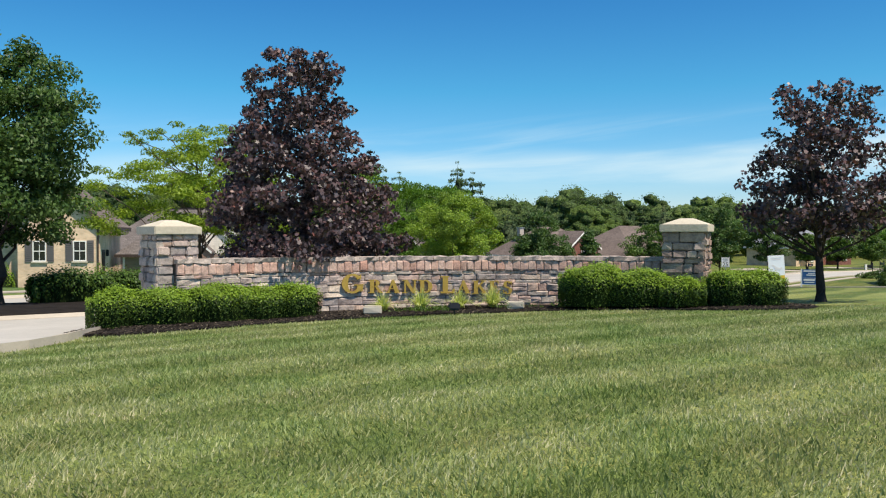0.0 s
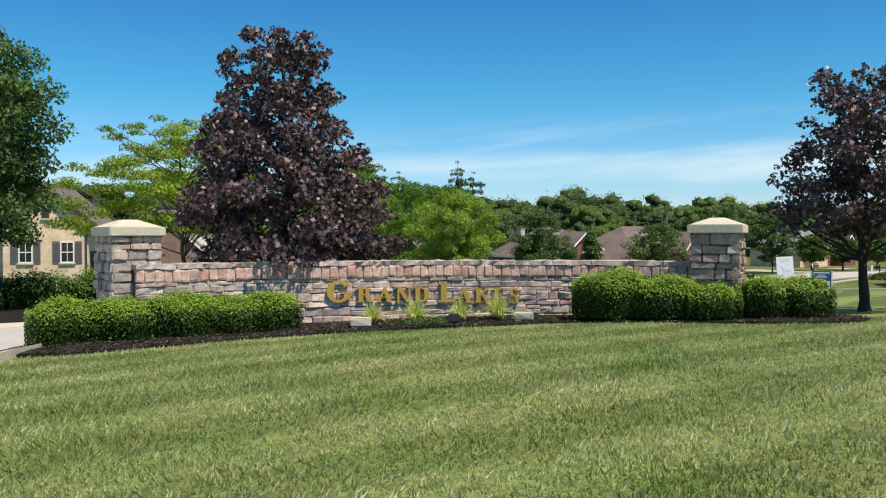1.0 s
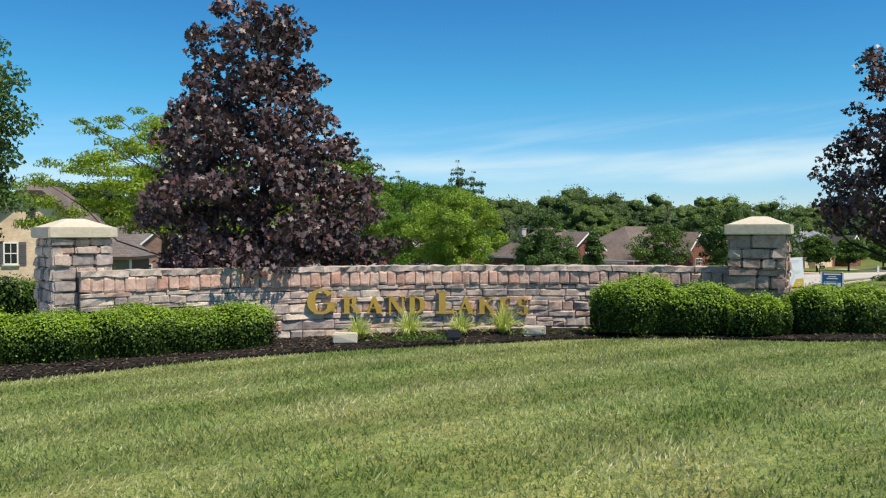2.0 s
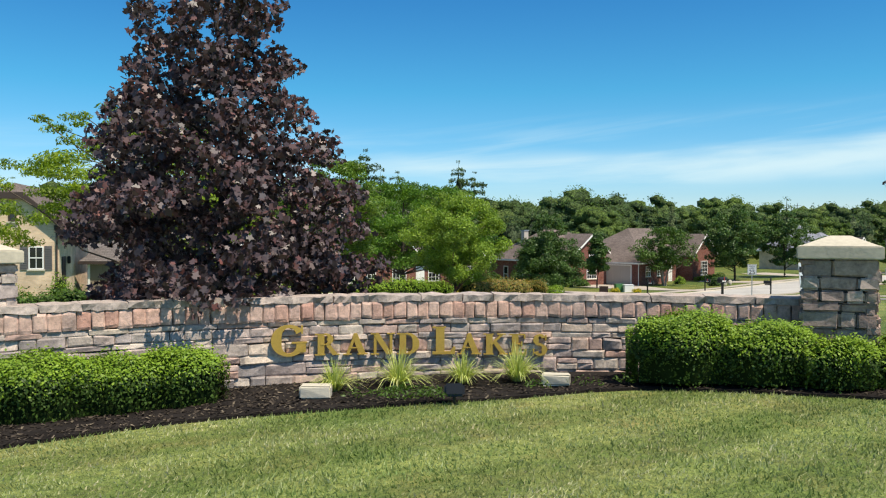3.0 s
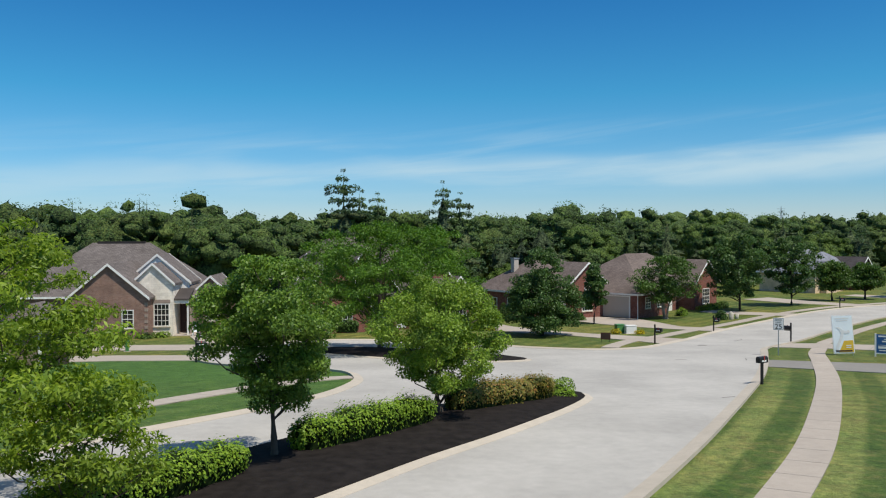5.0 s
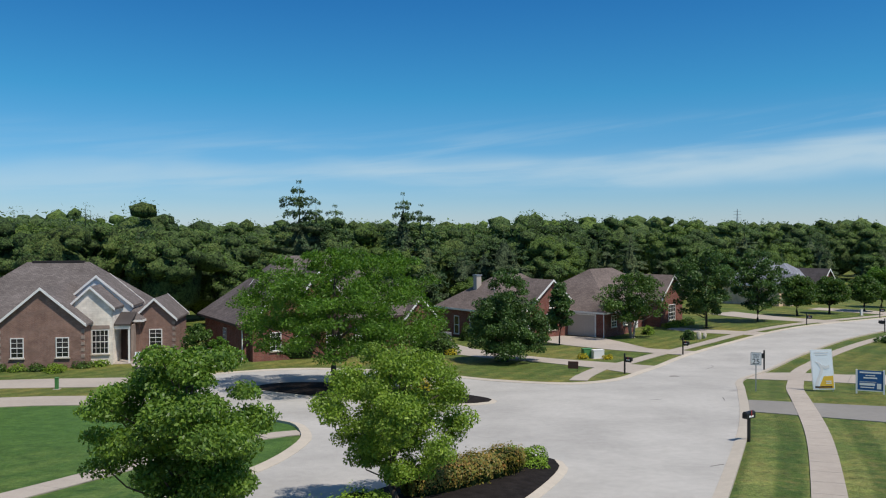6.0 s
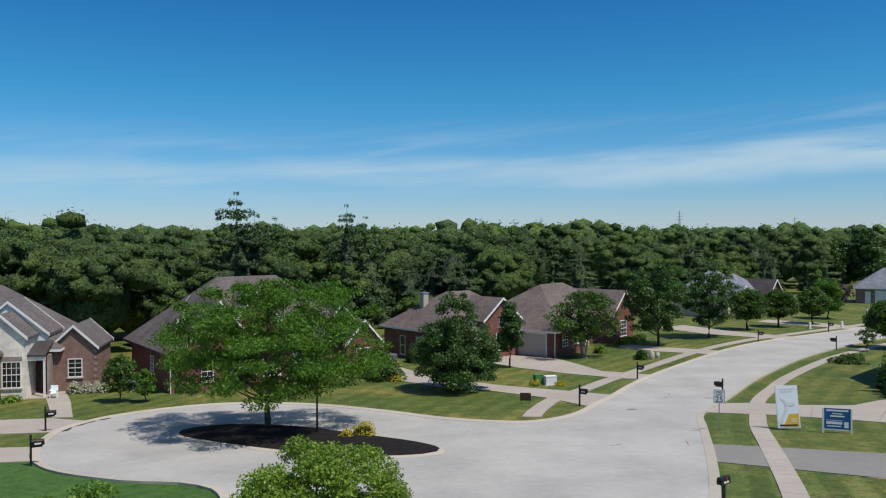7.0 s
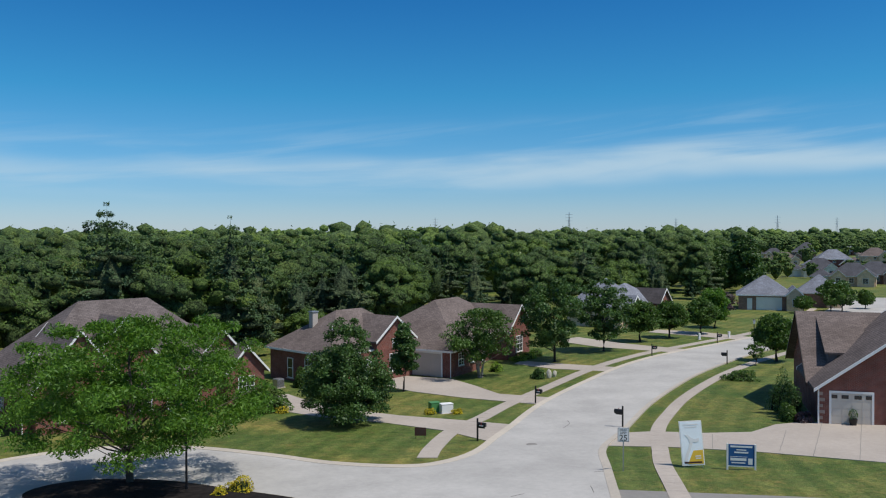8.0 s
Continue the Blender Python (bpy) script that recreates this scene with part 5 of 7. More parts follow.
def rough_block(rng, name, a0, a1, r0, r1, z0, z1, material, parent, rough=0.010, soft=0.010):
    """One split stone: a rough, pillowed face with worn edges, following the wall's curve."""
    nu, nz = (5, 4) if (a0 - a1) * WR > 0.18 else (4, 4)
    o = rng.uniform(0, 50)
    wonky = rng.normal(0, min(0.007, (z1 - z0) * 0.06), 4)
    verts, faces = [], []
    for j in range(nz):
        fz = (0, 0.16, 0.84, 1)[j]
        for i in range(nu):
            fu = (0, 0.12, 0.88, 1)[i] if nu == 4 else (0, 0.09, 0.5, 0.91, 1)[i]
            edge = (i in (0, nu - 1)) + (j in (0, nz - 1))
            a = a0 + (a1 - a0) * fu
            zz = z0 + (z1 - z0) * fz + (wonky[0] * (1 - fu) + wonky[1] * fu) * (1 - fz) + (wonky[2] * (1 - fu) + wonky[3] * fu) * fz
            back = soft * (0, 1.0, 1.7)[edge] + rough * 1.6 * noise.noise(Vector((a * WR * 9, zz * 13, o))) * (1 if edge else 1.3) + rng.normal(0, rough * 0.25)
            a += rng.normal(0, 0.003) / WR
            verts.append((*arc_pt(a, r0 + back), zz))
    for j in range(nz - 1):
        for i in range(nu - 1):
            k = j * nu + i
            faces.append((k, k + 1, k + nu + 1, k + nu))
    rim = [i for i in range(nu)] + [j * nu + nu - 1 for j in range(1, nz)] + [(nz - 1) * nu + i for i in range(nu - 2, -1, -1)] + [j * nu for j in range(nz - 2, 0, -1)]
    b = len(verts)
    for k in rim:
        i, j = k % nu, k // nu
        fu = (0, 0.12, 0.88, 1)[i] if nu == 4 else (0, 0.09, 0.5, 0.91, 1)[i]
        verts.append((*arc_pt(a0 + (a1 - a0) * fu, r1), verts[k][2]))
    n = len(rim)
    for q in range(n):
        faces.append((rim[q], b + q, b + (q + 1) % n, rim[(q + 1) % n]))
    faces.append([b + q for q in range(n)])
    me = mesh_of(name, verts, faces, material)
    bm = bmesh.new()
    bm.from_mesh(me)
    bmesh.ops.recalc_face_normals(bm, faces=bm.faces)
    bm.to_mesh(me)
    bm.free()
    return put(name, me, parent)


rng_w = np.random.default_rng(11)
# ledge stones in uneven courses
z = W_FOOT
course = 0
while z < 0.285:
    h = float(rng_w.choice([0.06, 0.085, 0.105, 0.14]))
    if z + h > 0.26:
        h = 0.30 - z
    a = A0
    while a > A1:
        w = rng_w.uniform(0.15, 0.44) * (1.3 if h < 0.09 else 1.0)
        b = max(A1, a - w / WR)
        if b - A1 < 0.012:
            b = A1
        split = h > 0.12 and rng_w.random() < 0.35
        parts = [(z, z + h * 0.52), (z + h * 0.52, z + h)] if split else [(z, z + h)]
        for p0, p1 in parts:
            jut = rng_w.uniform(-0.012, 0.010)
            if z + h > -0.5:
                rough_block(rng_w, "ledge_stone", a - 0.0003, b + 0.0003, WR + jut, WR + 0.1, p0 + 0.001, p1 - 0.001, M_STONE, wall_sign)
        a = b
    z += h
    course += 1
# soldier course under the coping
a = A0
while a > A1 + 0.004:
    w = rng_w.uniform(0.115, 0.152)
    b = max(A1, a - w / WR)
    rough_block(rng_w, "soldier_stone", a - 0.0003, b + 0.0003, WR - rng_w.uniform(0.012, 0.024), WR + 0.33, 0.303 + rng_w.uniform(-0.008, 0.006), W_TOP - 0.010, M_SOLDIER, wall_sign, 0.006, 0.009)
    a = b
# coping slabs
a = A0
while a > A1 + 0.01:
    b = max(A1, a - rng_w.uniform(0.34, 0.62) / WR)
    v, f = arc_box(a - 0.0004, b + 0.0004, WR - 0.024, WR + 0.36, W_TOP - 0.008, W_TOP + 0.062, 6)
    bm = bmesh.new()
    vs = [bm.verts.new(p) for p in v]
    for q in f:
        bm.faces.new([vs[i] for i in q])
    bmesh.ops.recalc_face_normals(bm, faces=bm.faces)
    for x in bm.verts:
        x.co += Vector((rng_w.normal(0, 0.004), rng_w.normal(0, 0.012), rng_w.normal(0, 0.0055)))
    part("coping_stone", bm, M_COPE, wall_sign)
    a = b

# gilded letters, small capitals
LETTERS = [("G", -1.60, 0.33), ("R", -1.21, 0.236), ("A", -0.905, 0.236), ("N", -0.60, 0.236), ("D", -0.315, 0.236), ("L", 0.08, 0.31), ("A", 0.36, 0.236), ("K", 0.66, 0.236), ("E", 0.92, 0.236), ("S", 1.17, 0.236)]


def ring(cx, cy, rx, ry, a0, a1, thick, thin, n=22):
    """A swelling curved stroke, thickest at the sides."""
    pts_o, pts_i = [], []
    for i in range(n + 1):
        a = radians(a0 + (a1 - a0) * i / n)
        w = thin + (thick - thin) * abs(math.cos(a)) ** 1.3
        pts_o.append((cx + rx * math.cos(a), cy + ry * math.sin(a)))
        pts_i.append((cx + (rx - w) * math.cos(a), cy + (ry - w * 0.8) * math.sin(a)))
    return pts_o, pts_i


def rect(x0, x1, y0, y1):
    return [(x0, y0), (x1, y0), (x1, y1), (x0, y1)]


T, S = 0.245, 0.10     # heavy and light strokes of the roman capitals
GLYPHS = {
    "L": (0.66, [rect(0.10, 0.10 + T, 0, 1), rect(0, 0.38, 0.945, 1), rect(0, 0.64, 0, S), [(0.64, 0), (0.66, 0.26), (0.60, 0.26), (0.52, S), (0.5, 0)]], []),
    "E": (0.66, [rect(0.10, 0.10 + T, 0, 1), rect(0, 0.60, 0.945, 1), rect(0, 0.64, 0, S), rect(0.2, 0.48, 0.49, 0.545), [(0.60, 1), (0.54, 1), (0.56, 0.78), (0.61, 0.78)], [(0.64, 0), (0.66, 0.25), (0.60, 0.25), (0.55, 0)], rect(0.44, 0.49, 0.40, 0.64)], []),
    "A": (0.90, [[(0.11, 0), (0.225, 0), (0.49, 0.84), (0.43, 1.0)], [(0.42, 1.0), (0.53, 1.0), (0.86, 0), (0.60, 0), (0.36, 0.84)], rect(0.24, 0.64, 0.30, 0.355), rect(0.02, 0.32, 0, 0.05), rect(0.54, 0.92, 0, 0.05)], []),
    "N": (0.90, [rect(0.11, 0.21, 0, 1), rect(0.70, 0.80, 0, 1), [(0.06, 1), (0.30, 1), (0.80, 0), (0.58, 0.0)], rect(0, 0.30, 0, 0.05), rect(0.60, 0.90, 0.95, 1), rect(0, 0.20, 0.95, 1)], []),
    "K": (0.88, [rect(0.10, 0.10 + T, 0, 1), rect(0, 0.38, 0.95, 1), rect(0, 0.38, 0, 0.05), [(0.27, 0.38), (0.27, 0.52), (0.63, 0.97), (0.76, 0.97)], [(0.36, 0.58), (0.48, 0.68), (0.88, 0), (0.66, 0)], rect(0.52, 0.84, 0.95, 1), rect(0.58, 0.92, 0, 0.05)], []),
    "R": (0.84, [rect(0.10, 0.10 + T, 0, 1), rect(0, 0.42, 0.945, 1), rect(0, 0.38, 0, 0.05), rect(0.2, 0.42, 0.47, 0.52), [(0.38, 0.50), (0.54, 0.50), (0.86, 0), (0.64, 0)], rect(0.62, 0.90, 0, 0.045)], [(0.40, 0.735, 0.27, 0.265, -90, 90, 0.24, 0.10)]),
    "D": (0.88, [rect(0.10, 0.10 + T, 0, 1), rect(0, 0.42, 0.945, 1), rect(0, 0.42, 0, 0.055)], [(0.40, 0.50, 0.44, 0.50, -90, 90, 0.26, 0.105)]),
    "G": (0.94, [rect(0.66, 0.66 + T, 0.10, 0.42), rect(0.54, 0.94, 0.40, 0.45), rect(0.78, 0.83, 0.72, 0.98)], [(0.47, 0.50, 0.46, 0.52, 38, 330, 0.27, 0.11)]),
    "S": (0.62, [rect(0.04, 0.09, 0.02, 0.30), rect(0.50, 0.55, 0.72, 0.98)], [(0.30, 0.74, 0.25, 0.27, 30, 262, 0.215, 0.105), (0.31, 0.27, 0.27, 0.28, -150, 100, 0.225, 0.105)]),
}
GLYPHS["S"][1].append([(0.12, 0.62), (0.20, 0.50), (0.50, 0.36), (0.46, 0.50), (0.24, 0.62)])


def letter(ch, x, size):
    """A raised roman capital."""
    wid, polys, rings = GLYPHS[ch]
    bm = bmesh.new()
    k = 0
    for pl in polys:
        poly_bm([((px - wid / 2) * size * 1.27, py * size, 0) for px, py in pl], (0, 0, 0.030 + 0.0012 * k), bm)
        k += 1
    for rg in rings:
        po, pi = ring(*rg)
        for i in range(len(po) - 1):
            q = [po[i], po[i + 1], pi[i + 1], pi[i]]
            poly_bm([((px - wid / 2) * size * 1.27, py * size, 0) for px, py in q], (0, 0, 0.030 + 0.0012 * k), bm)
        k += 1
    bmesh.ops.remove_doubles(bm, verts=bm.verts, dist=0.0002)
    ob = part("letter", bm, M_GOLD, wall_sign, "raised gilded letter " + ch)
    ang = math.acos((x - WC.x) / WR)
    px, py = arc_pt(ang, WR - 0.016)
    ob.matrix_basis = pose(px, py, -0.095 - 0.018 * (x + 0.3), 90, 0, math.degrees(ang) - 90)
    return ob


for ch, lx, ls in LETTERS:
    letter(ch, lx, ls)


def pillar(x, y, yaw, s, foot, top, seed, label, stone):
    """A square pier of coursed stones with a pyramid cap."""
    rng = np.random.default_rng(seed)
    root = thing("stone_pillar", pose(x, y, 0, 0, 0, yaw), label, "pillar", "pillars at the ends of the wall")
    h = s / 2
    part("pillar_core", box_bm(-h + 0.05, h - 0.05, -h + 0.05, h - 0.05, foot, top), M_JOINT, root)
    for side in range(4):
        m = Matrix.Rotation(side * math.pi / 2, 4, "Z")
        z = foot
        row = 0
        while z < top - 0.02:
            hh = min(rng.uniform(0.08, 0.165), top - z)
            if top - z - hh < 0.07:
                hh = top - z
            xs = [-h]
            while xs[-1] < h - 0.02:
                w = rng.uniform(0.13, 0.36)
                nx_ = xs[-1] + w
                xs.append(h if h - nx_ < 0.10 else nx_)
            for a0, a1 in zip(xs[:-1], xs[1:]):
                jut = rng.uniform(-0.02, 0.03)
                bm = box_bm(a0 + 0.002, a1 - 0.002, -h - jut, -h + 0.12, z + 0.002, z + hh - 0.002)
                bmesh.ops.bevel(bm, geom=list(bm.edges), offset=min(0.018, hh * 0.2), segments=2, affect="EDGES")
                for v in bm.verts:
                    k = noise.noise(Vector((v.co.x * 9, v.co.z * 12, side * 7.0 + row)))
                    v.co += Vector((rng.normal(0, 0.004), rng.normal(0, 0.005) + 0.020 * k, rng.normal(0, 0.005)))
                bm.transform(m)
                part("stone", bm, stone, root)
            z += hh
            row += 1
    bm = bmesh.new()
    o = h + 0.045
    box_bm(-o, o, -o, o, top, top + 0.13, 0.012, bm)
    part("cap_slab", bm, M_CAP, root)
    bm = bmesh.new()
    a = [bm.verts.new((sx * (o - 0.02), sy * (o - 0.02), top + 0.128)) for sx, sy in ((-1, -1), (1, -1), (1, 1), (-1, 1))]
    b = [bm.verts.new((sx * 0.10, sy * 0.10, top + 0.235)) for sx, sy in ((-1, -1), (1, -1), (1, 1), (-1, 1))]
    for i in range(4):
        bm.faces.new((a[i], a[(i + 1) % 4], b[(i + 1) % 4], b[i]))
    bm.faces.new(b)
    bm.faces.new(a[::-1])
    bmesh.ops.bevel(bm, geom=list(bm.edges), offset=0.01, segments=1, affect="EDGES")
    part("cap_top", bm, M_CAP, root)
    return root


pillar(-4.5, 13.3, 41, 0.70, -0.75, 0.96, 3, "square grey ledge-stone pillar with a weathered cast-stone cap", M_STONE)
pillar(4.19, 13.9, -26, 0.70, -0.6, 1.0, 5, "square russet ledge-stone pillar with a cream cap", M_RUSSET)


def limestone(x, y, w, d, h, seed, label):
    bm = box_bm(-w / 2, w / 2, -d / 2, d / 2, -0.03, h, 0.015)
    rng = np.random.default_rng(seed)
    for v in bm.verts:
        v.co += Vector(rng.normal(0, 0.006, 3))
    ob = part("stone_block", bm, M_BLOCK)
    ob.matrix_world = pose(x, y, gz(x, y) + 0.09, 0, 0, rng.uniform(-10, 10))
    return tagged(ob, label, "stone block")


limestone(-1.16, 13.35, 0.30, 0.18, 0.10, 1, "pale cut limestone block lying in the mulch")
limestone(1.24, 13.8, 0.29, 0.18, 0.09, 2, "pale limestone block beside the grass tuft")


def spotlight(x, y):
    root = thing("spotlight", pose(x, y, gz(x, y) + 0.06), "black landscape spotlight aimed at the letters", "lamp")
    part("stake", tube_bm((0, 0, -0.05), (0, 0, 0.05), 0.015, 0.015, 8), M_BLACK, root)
    bm = box_bm(-0.095, 0.095, -0.06, 0.05, 0.02, 0.14, 0.02)
    bm.transform(Matrix.Rotation(radians(-15), 4, "X"))
    part("housing", bm, M_BLACK, root)
    bm = box_bm(-0.07, 0.07, 0.051, 0.056, 0.04, 0.12)
    bm.transform(Matrix.Rotation(radians(-15), 4, "X"))
    part("lens", bm, M_GLASS, root)


spotlight(0.18, 12.95)
for i, (tx, ty, th) in enumerate(((-1.02, 13.66, 0.33), (-0.38, 13.80, 0.41), (0.28, 13.92, 0.34), (0.86, 14.0, 0.40))):
    grass_tuft("liriope_tuft", tx, ty, th, 40 + i, "clump of cream-striped green ornamental grass", 0.08, 280)

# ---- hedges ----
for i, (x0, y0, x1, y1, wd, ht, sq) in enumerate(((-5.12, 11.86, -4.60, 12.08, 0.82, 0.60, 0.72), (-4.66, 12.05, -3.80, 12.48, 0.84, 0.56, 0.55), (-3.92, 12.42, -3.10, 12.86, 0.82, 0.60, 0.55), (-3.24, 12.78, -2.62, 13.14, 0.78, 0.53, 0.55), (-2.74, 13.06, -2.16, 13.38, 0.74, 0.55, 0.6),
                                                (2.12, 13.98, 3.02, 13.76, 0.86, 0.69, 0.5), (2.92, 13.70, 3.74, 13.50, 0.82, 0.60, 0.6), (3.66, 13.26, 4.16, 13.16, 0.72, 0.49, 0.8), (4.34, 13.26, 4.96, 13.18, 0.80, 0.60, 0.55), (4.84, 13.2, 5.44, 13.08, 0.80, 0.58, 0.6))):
    hedge_run("clipped_bush", [(x0, y0), (x1, y1)], wd, ht, L_HEDGE, "small rounded green boxwood bush" if ht < 0.5 else "low clipped bright green boxwood bush with dark sides", 21 + i, 0.030, 6400, group="clipped bushes of the sign bed", side=0.62, square=sq, shade_mat=L_HEDGE_SHADE)

ISH = "hedges of the road island"
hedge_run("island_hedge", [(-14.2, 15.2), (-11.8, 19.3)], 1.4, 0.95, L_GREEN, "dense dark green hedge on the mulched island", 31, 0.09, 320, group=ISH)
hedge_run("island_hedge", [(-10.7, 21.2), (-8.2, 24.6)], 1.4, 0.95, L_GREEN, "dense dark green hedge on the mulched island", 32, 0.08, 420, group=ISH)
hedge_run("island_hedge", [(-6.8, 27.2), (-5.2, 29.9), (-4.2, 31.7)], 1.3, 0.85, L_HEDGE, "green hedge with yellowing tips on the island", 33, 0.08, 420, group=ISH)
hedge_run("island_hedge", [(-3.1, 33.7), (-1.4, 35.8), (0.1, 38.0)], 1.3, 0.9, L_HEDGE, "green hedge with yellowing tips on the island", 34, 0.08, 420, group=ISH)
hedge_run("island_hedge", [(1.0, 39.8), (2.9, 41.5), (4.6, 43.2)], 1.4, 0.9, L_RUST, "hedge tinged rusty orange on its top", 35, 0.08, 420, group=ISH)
shrub("island_bush", 5.0, 43.8, 0.75, 0.75, L_HEDGE, "rounded green bush at the island's tip", 36, 0.08, 2600)

# ---- trees ----
tree("purple_maple", -2.66, 15.6, 5.45, 2.15, 0.75, L_MAPLE, "dark purple-leaved maple tree behind the stone wall", 101, "maple", 0.10, M_BARK_DARK, 390, 92, 0.086, LEAF_MAPLE, 0.30, 0.5, squash=0.62, face=0.55, lumpy=0.45, lean=(-0.28, 0.25))
tree("purple_maple", 7.2, 15.4, 4.5, 1.85, 1.2, L_MAPLE, "dark purple-leaved maple tree on the lawn", 102, "maple", 0.085, M_BARK_DARK, 230, 62, 0.086, LEAF_MAPLE, 0.29, 0.5, squash=0.62, face=0.55, lumpy=0.6)
tree("shade_tree", -11.3, 20.5, 7.6, 2.3, 1.6, L_DARK, "full green shade tree on the mulched island", 103, "oval", 0.17, M_BARK_DARK, 170, 330, 0.115, LEAF_QUAD, 0.55, 0.4)
tree("locust_tree", -8.1, 27.2, 6.3, 3.2, 2.1, L_YELLOW, "open yellow-green locust tree with layered sprays", 104, "spread", 0.09, M_BARK, 150, 230, 0.125, LEAF_SPRAY, 0.50, 0.6, squash=0.36, lumpy=1.3)
tree("locust_tree", -5.7, 26.6, 3.4, 1.35, 0.35, L_YELLOW, "low young yellow-green locust tree beside the taller one", 112, "round", 0.05, M_BARK, 70, 200, 0.115, LEAF_SPRAY, 0.40, 0.6, squash=0.40, lumpy=1.4)
tree("island_tree", -3.6, 33.1, 5.4, 1.95, 1.3, L_ISLAND, "green young shade tree on the mulched island", 105, "vase", 0.10, M_BARK, 105, 620, 0.088, LEAF_QUAD, 0.47, 0.5, squash=0.5, face=0.7, lumpy=1.5)
tree("island_tree", 0.6, 39.3, 4.95, 2.1, 0.75, L_BRIGHT, "bright green bushy tree on the mulched island", 106, "round", 0.10, M_BARK, 105, 620, 0.088, LEAF_QUAD, 0.50, 0.5, squash=0.6, face=0.7, lumpy=1.4)
tree("locust_tree", -3.1, 68.4, 9.4, 6.5, 2.3, L_LOCUST, "wide spreading green locust tree in the teardrop island", 107, "spread", 0.2, M_BARK, 270, 215, 0.235, LEAF_SPRAY, 0.90, 0.5, squash=0.45, face=0.45, lean=(0.7, 0.0))
tree("lawn_maple", 10.1, 83.2, 8.1, 3.3, 0.35, L_DARK, "dense green maple tree on a front lawn", 108, "teardrop", 0.14, M_BARK_DARK, 190, 210, 0.20, LEAF_QUAD, 0.72, 0.4, lumpy=0.6)
tree("slim_tree", 17.3, 96.3, 6.7, 1.3, 1.6, L_DARK, "slim upright green tree beside a driveway", 109, "oval", 0.09, M_BARK_DARK, 60, 130, 0.25, LEAF_QUAD, 0.55, 0.4)
tree("birch_tree", 26.3, 101.7, 7.3, 3.5, 1.6, L_GREEN, "airy many-stemmed birch tree on a front lawn", 110, "round", 0.12, M_BIRCH, 110, 120, 0.25, LEAF_QUAD, 0.8, 0.4, stems=3)
for i, (tx, ty, hh, rr, lm) in enumerate(((36.8, 107.5, 10.2, 3.7, L_DARK), (45.1, 112.3, 9.2, 3.1, L_DARK), (53.5, 118.9, 5.6, 2.2, L_GREEN), (59.4, 121.7, 5.3, 2.1, L_GREEN), (66.0, 124.5, 5.2, 2.0, L_GREEN), (72.5, 131.0, 6.4, 2.2, L_LOCUST), (58.0, 97.8, 5.2, 2.0, L_GREEN))):
    tree("street_tree", tx, ty, hh, rr, 1.5, lm, "round-headed green street tree on the verge", 120 + i, "oval", 0.14, M_BARK_DARK, 100, 125, 0.30, LEAF_QUAD, 0.75, 0.4, group="street trees along the road")


# ---- houses ----
hA = House(-30.3, 82.3, 4, "brown brick ranch house with a cream stone gable and grey roof", 1)
hA.block(0, 6.4, 0, 9, 3.4, B_BROWN, R_GREY, "gable_v", 0.86, 0.22)
hA.block(-7, 9.6, 4.6, 15.8, 3.4, B_BROWN, R_GREY, "hip", 0.80)
hA.block(4.7, 8.1, 1.9, 8, 4.5, B_CREAM, R_GREY, "gable_v", 0.95, 0.2)
hA.block(3.2, 8.9, 4.9, 9, 4.4, M_WHITE, R_GREY, "gable_v", 0.86, 0.15)
hA.block(9.0, 12.4, 5.4, 11, 3.2, B_BROWN, R_GREY, "gable_v", 0.95, 0.2)
# dark brown wall, standing in for the shade of the porch recess
hA.block(8.2, 9.6, 6.4, 9, 3.4, M_BROWNTRIM, R_GREY, "none")
hA.window("front", 1.4, 0, 0.75, 2.35, 1.0)
hA.window("front", 4.8, 0, 0.75, 2.35, 1.0)
hA.window("front", 7.15, 1.9, 0.7, 2.7, 1.35, grid=(4, 4))
hA.solid("brick_arch", box_bm(6.4, 7.9, 1.84, 1.9, 2.72, 3.05, 0.03), B_BROWN)
hA.window("front", 10.8, 5.4, 0.8, 2.3, 1.1)
# door in a dark colour that paints the entry's deep shade
hA.door("front", 8.65, 4.6, 1.0, 2.5, M_DARKSIGN)
hA.solid("porch_roof", poly_bm([(8.05, 2.3, 2.95), (9.4, 2.3, 2.95), (9.4, 4.7, 3.75), (8.05, 4.7, 3.75)], (0, 0, 0.14)), R_GREY)
hA.solid("porch_beam", box_bm(8.11, 9.35, 2.4, 2.6, 2.66, 2.94), M_WHITE)
hA.solid("porch_side", box_bm(9.22, 9.36, 3.4, 4.58, -0.6, 2.9), B_BROWN)
hA.solid("porch_post", box_bm(9.2, 9.34, 2.43, 2.57, -0.6, 2.66), M_WHITE)
hA.solid("porch_step", box_bm(8.12, 9.7, 2.0, 4.58, -0.7, -0.15, 0.02), M_WALK)
hA.solid("ridge_vent", box_bm(-0.9, 3.6, 10.05, 10.35, 7.98, 8.16), R_DARK)
for zz in np.arange(-0.3, 3.2, 0.5):
    for uu, vv in ((0, 0), (6.4, 0), (12.4, 5.4)):
        hA.solid("quoin", box_bm(uu - 0.2, uu + 0.04 if uu else 0.22, vv - 0.03, vv + 0.2, zz, zz + 0.26), B_BROWN)

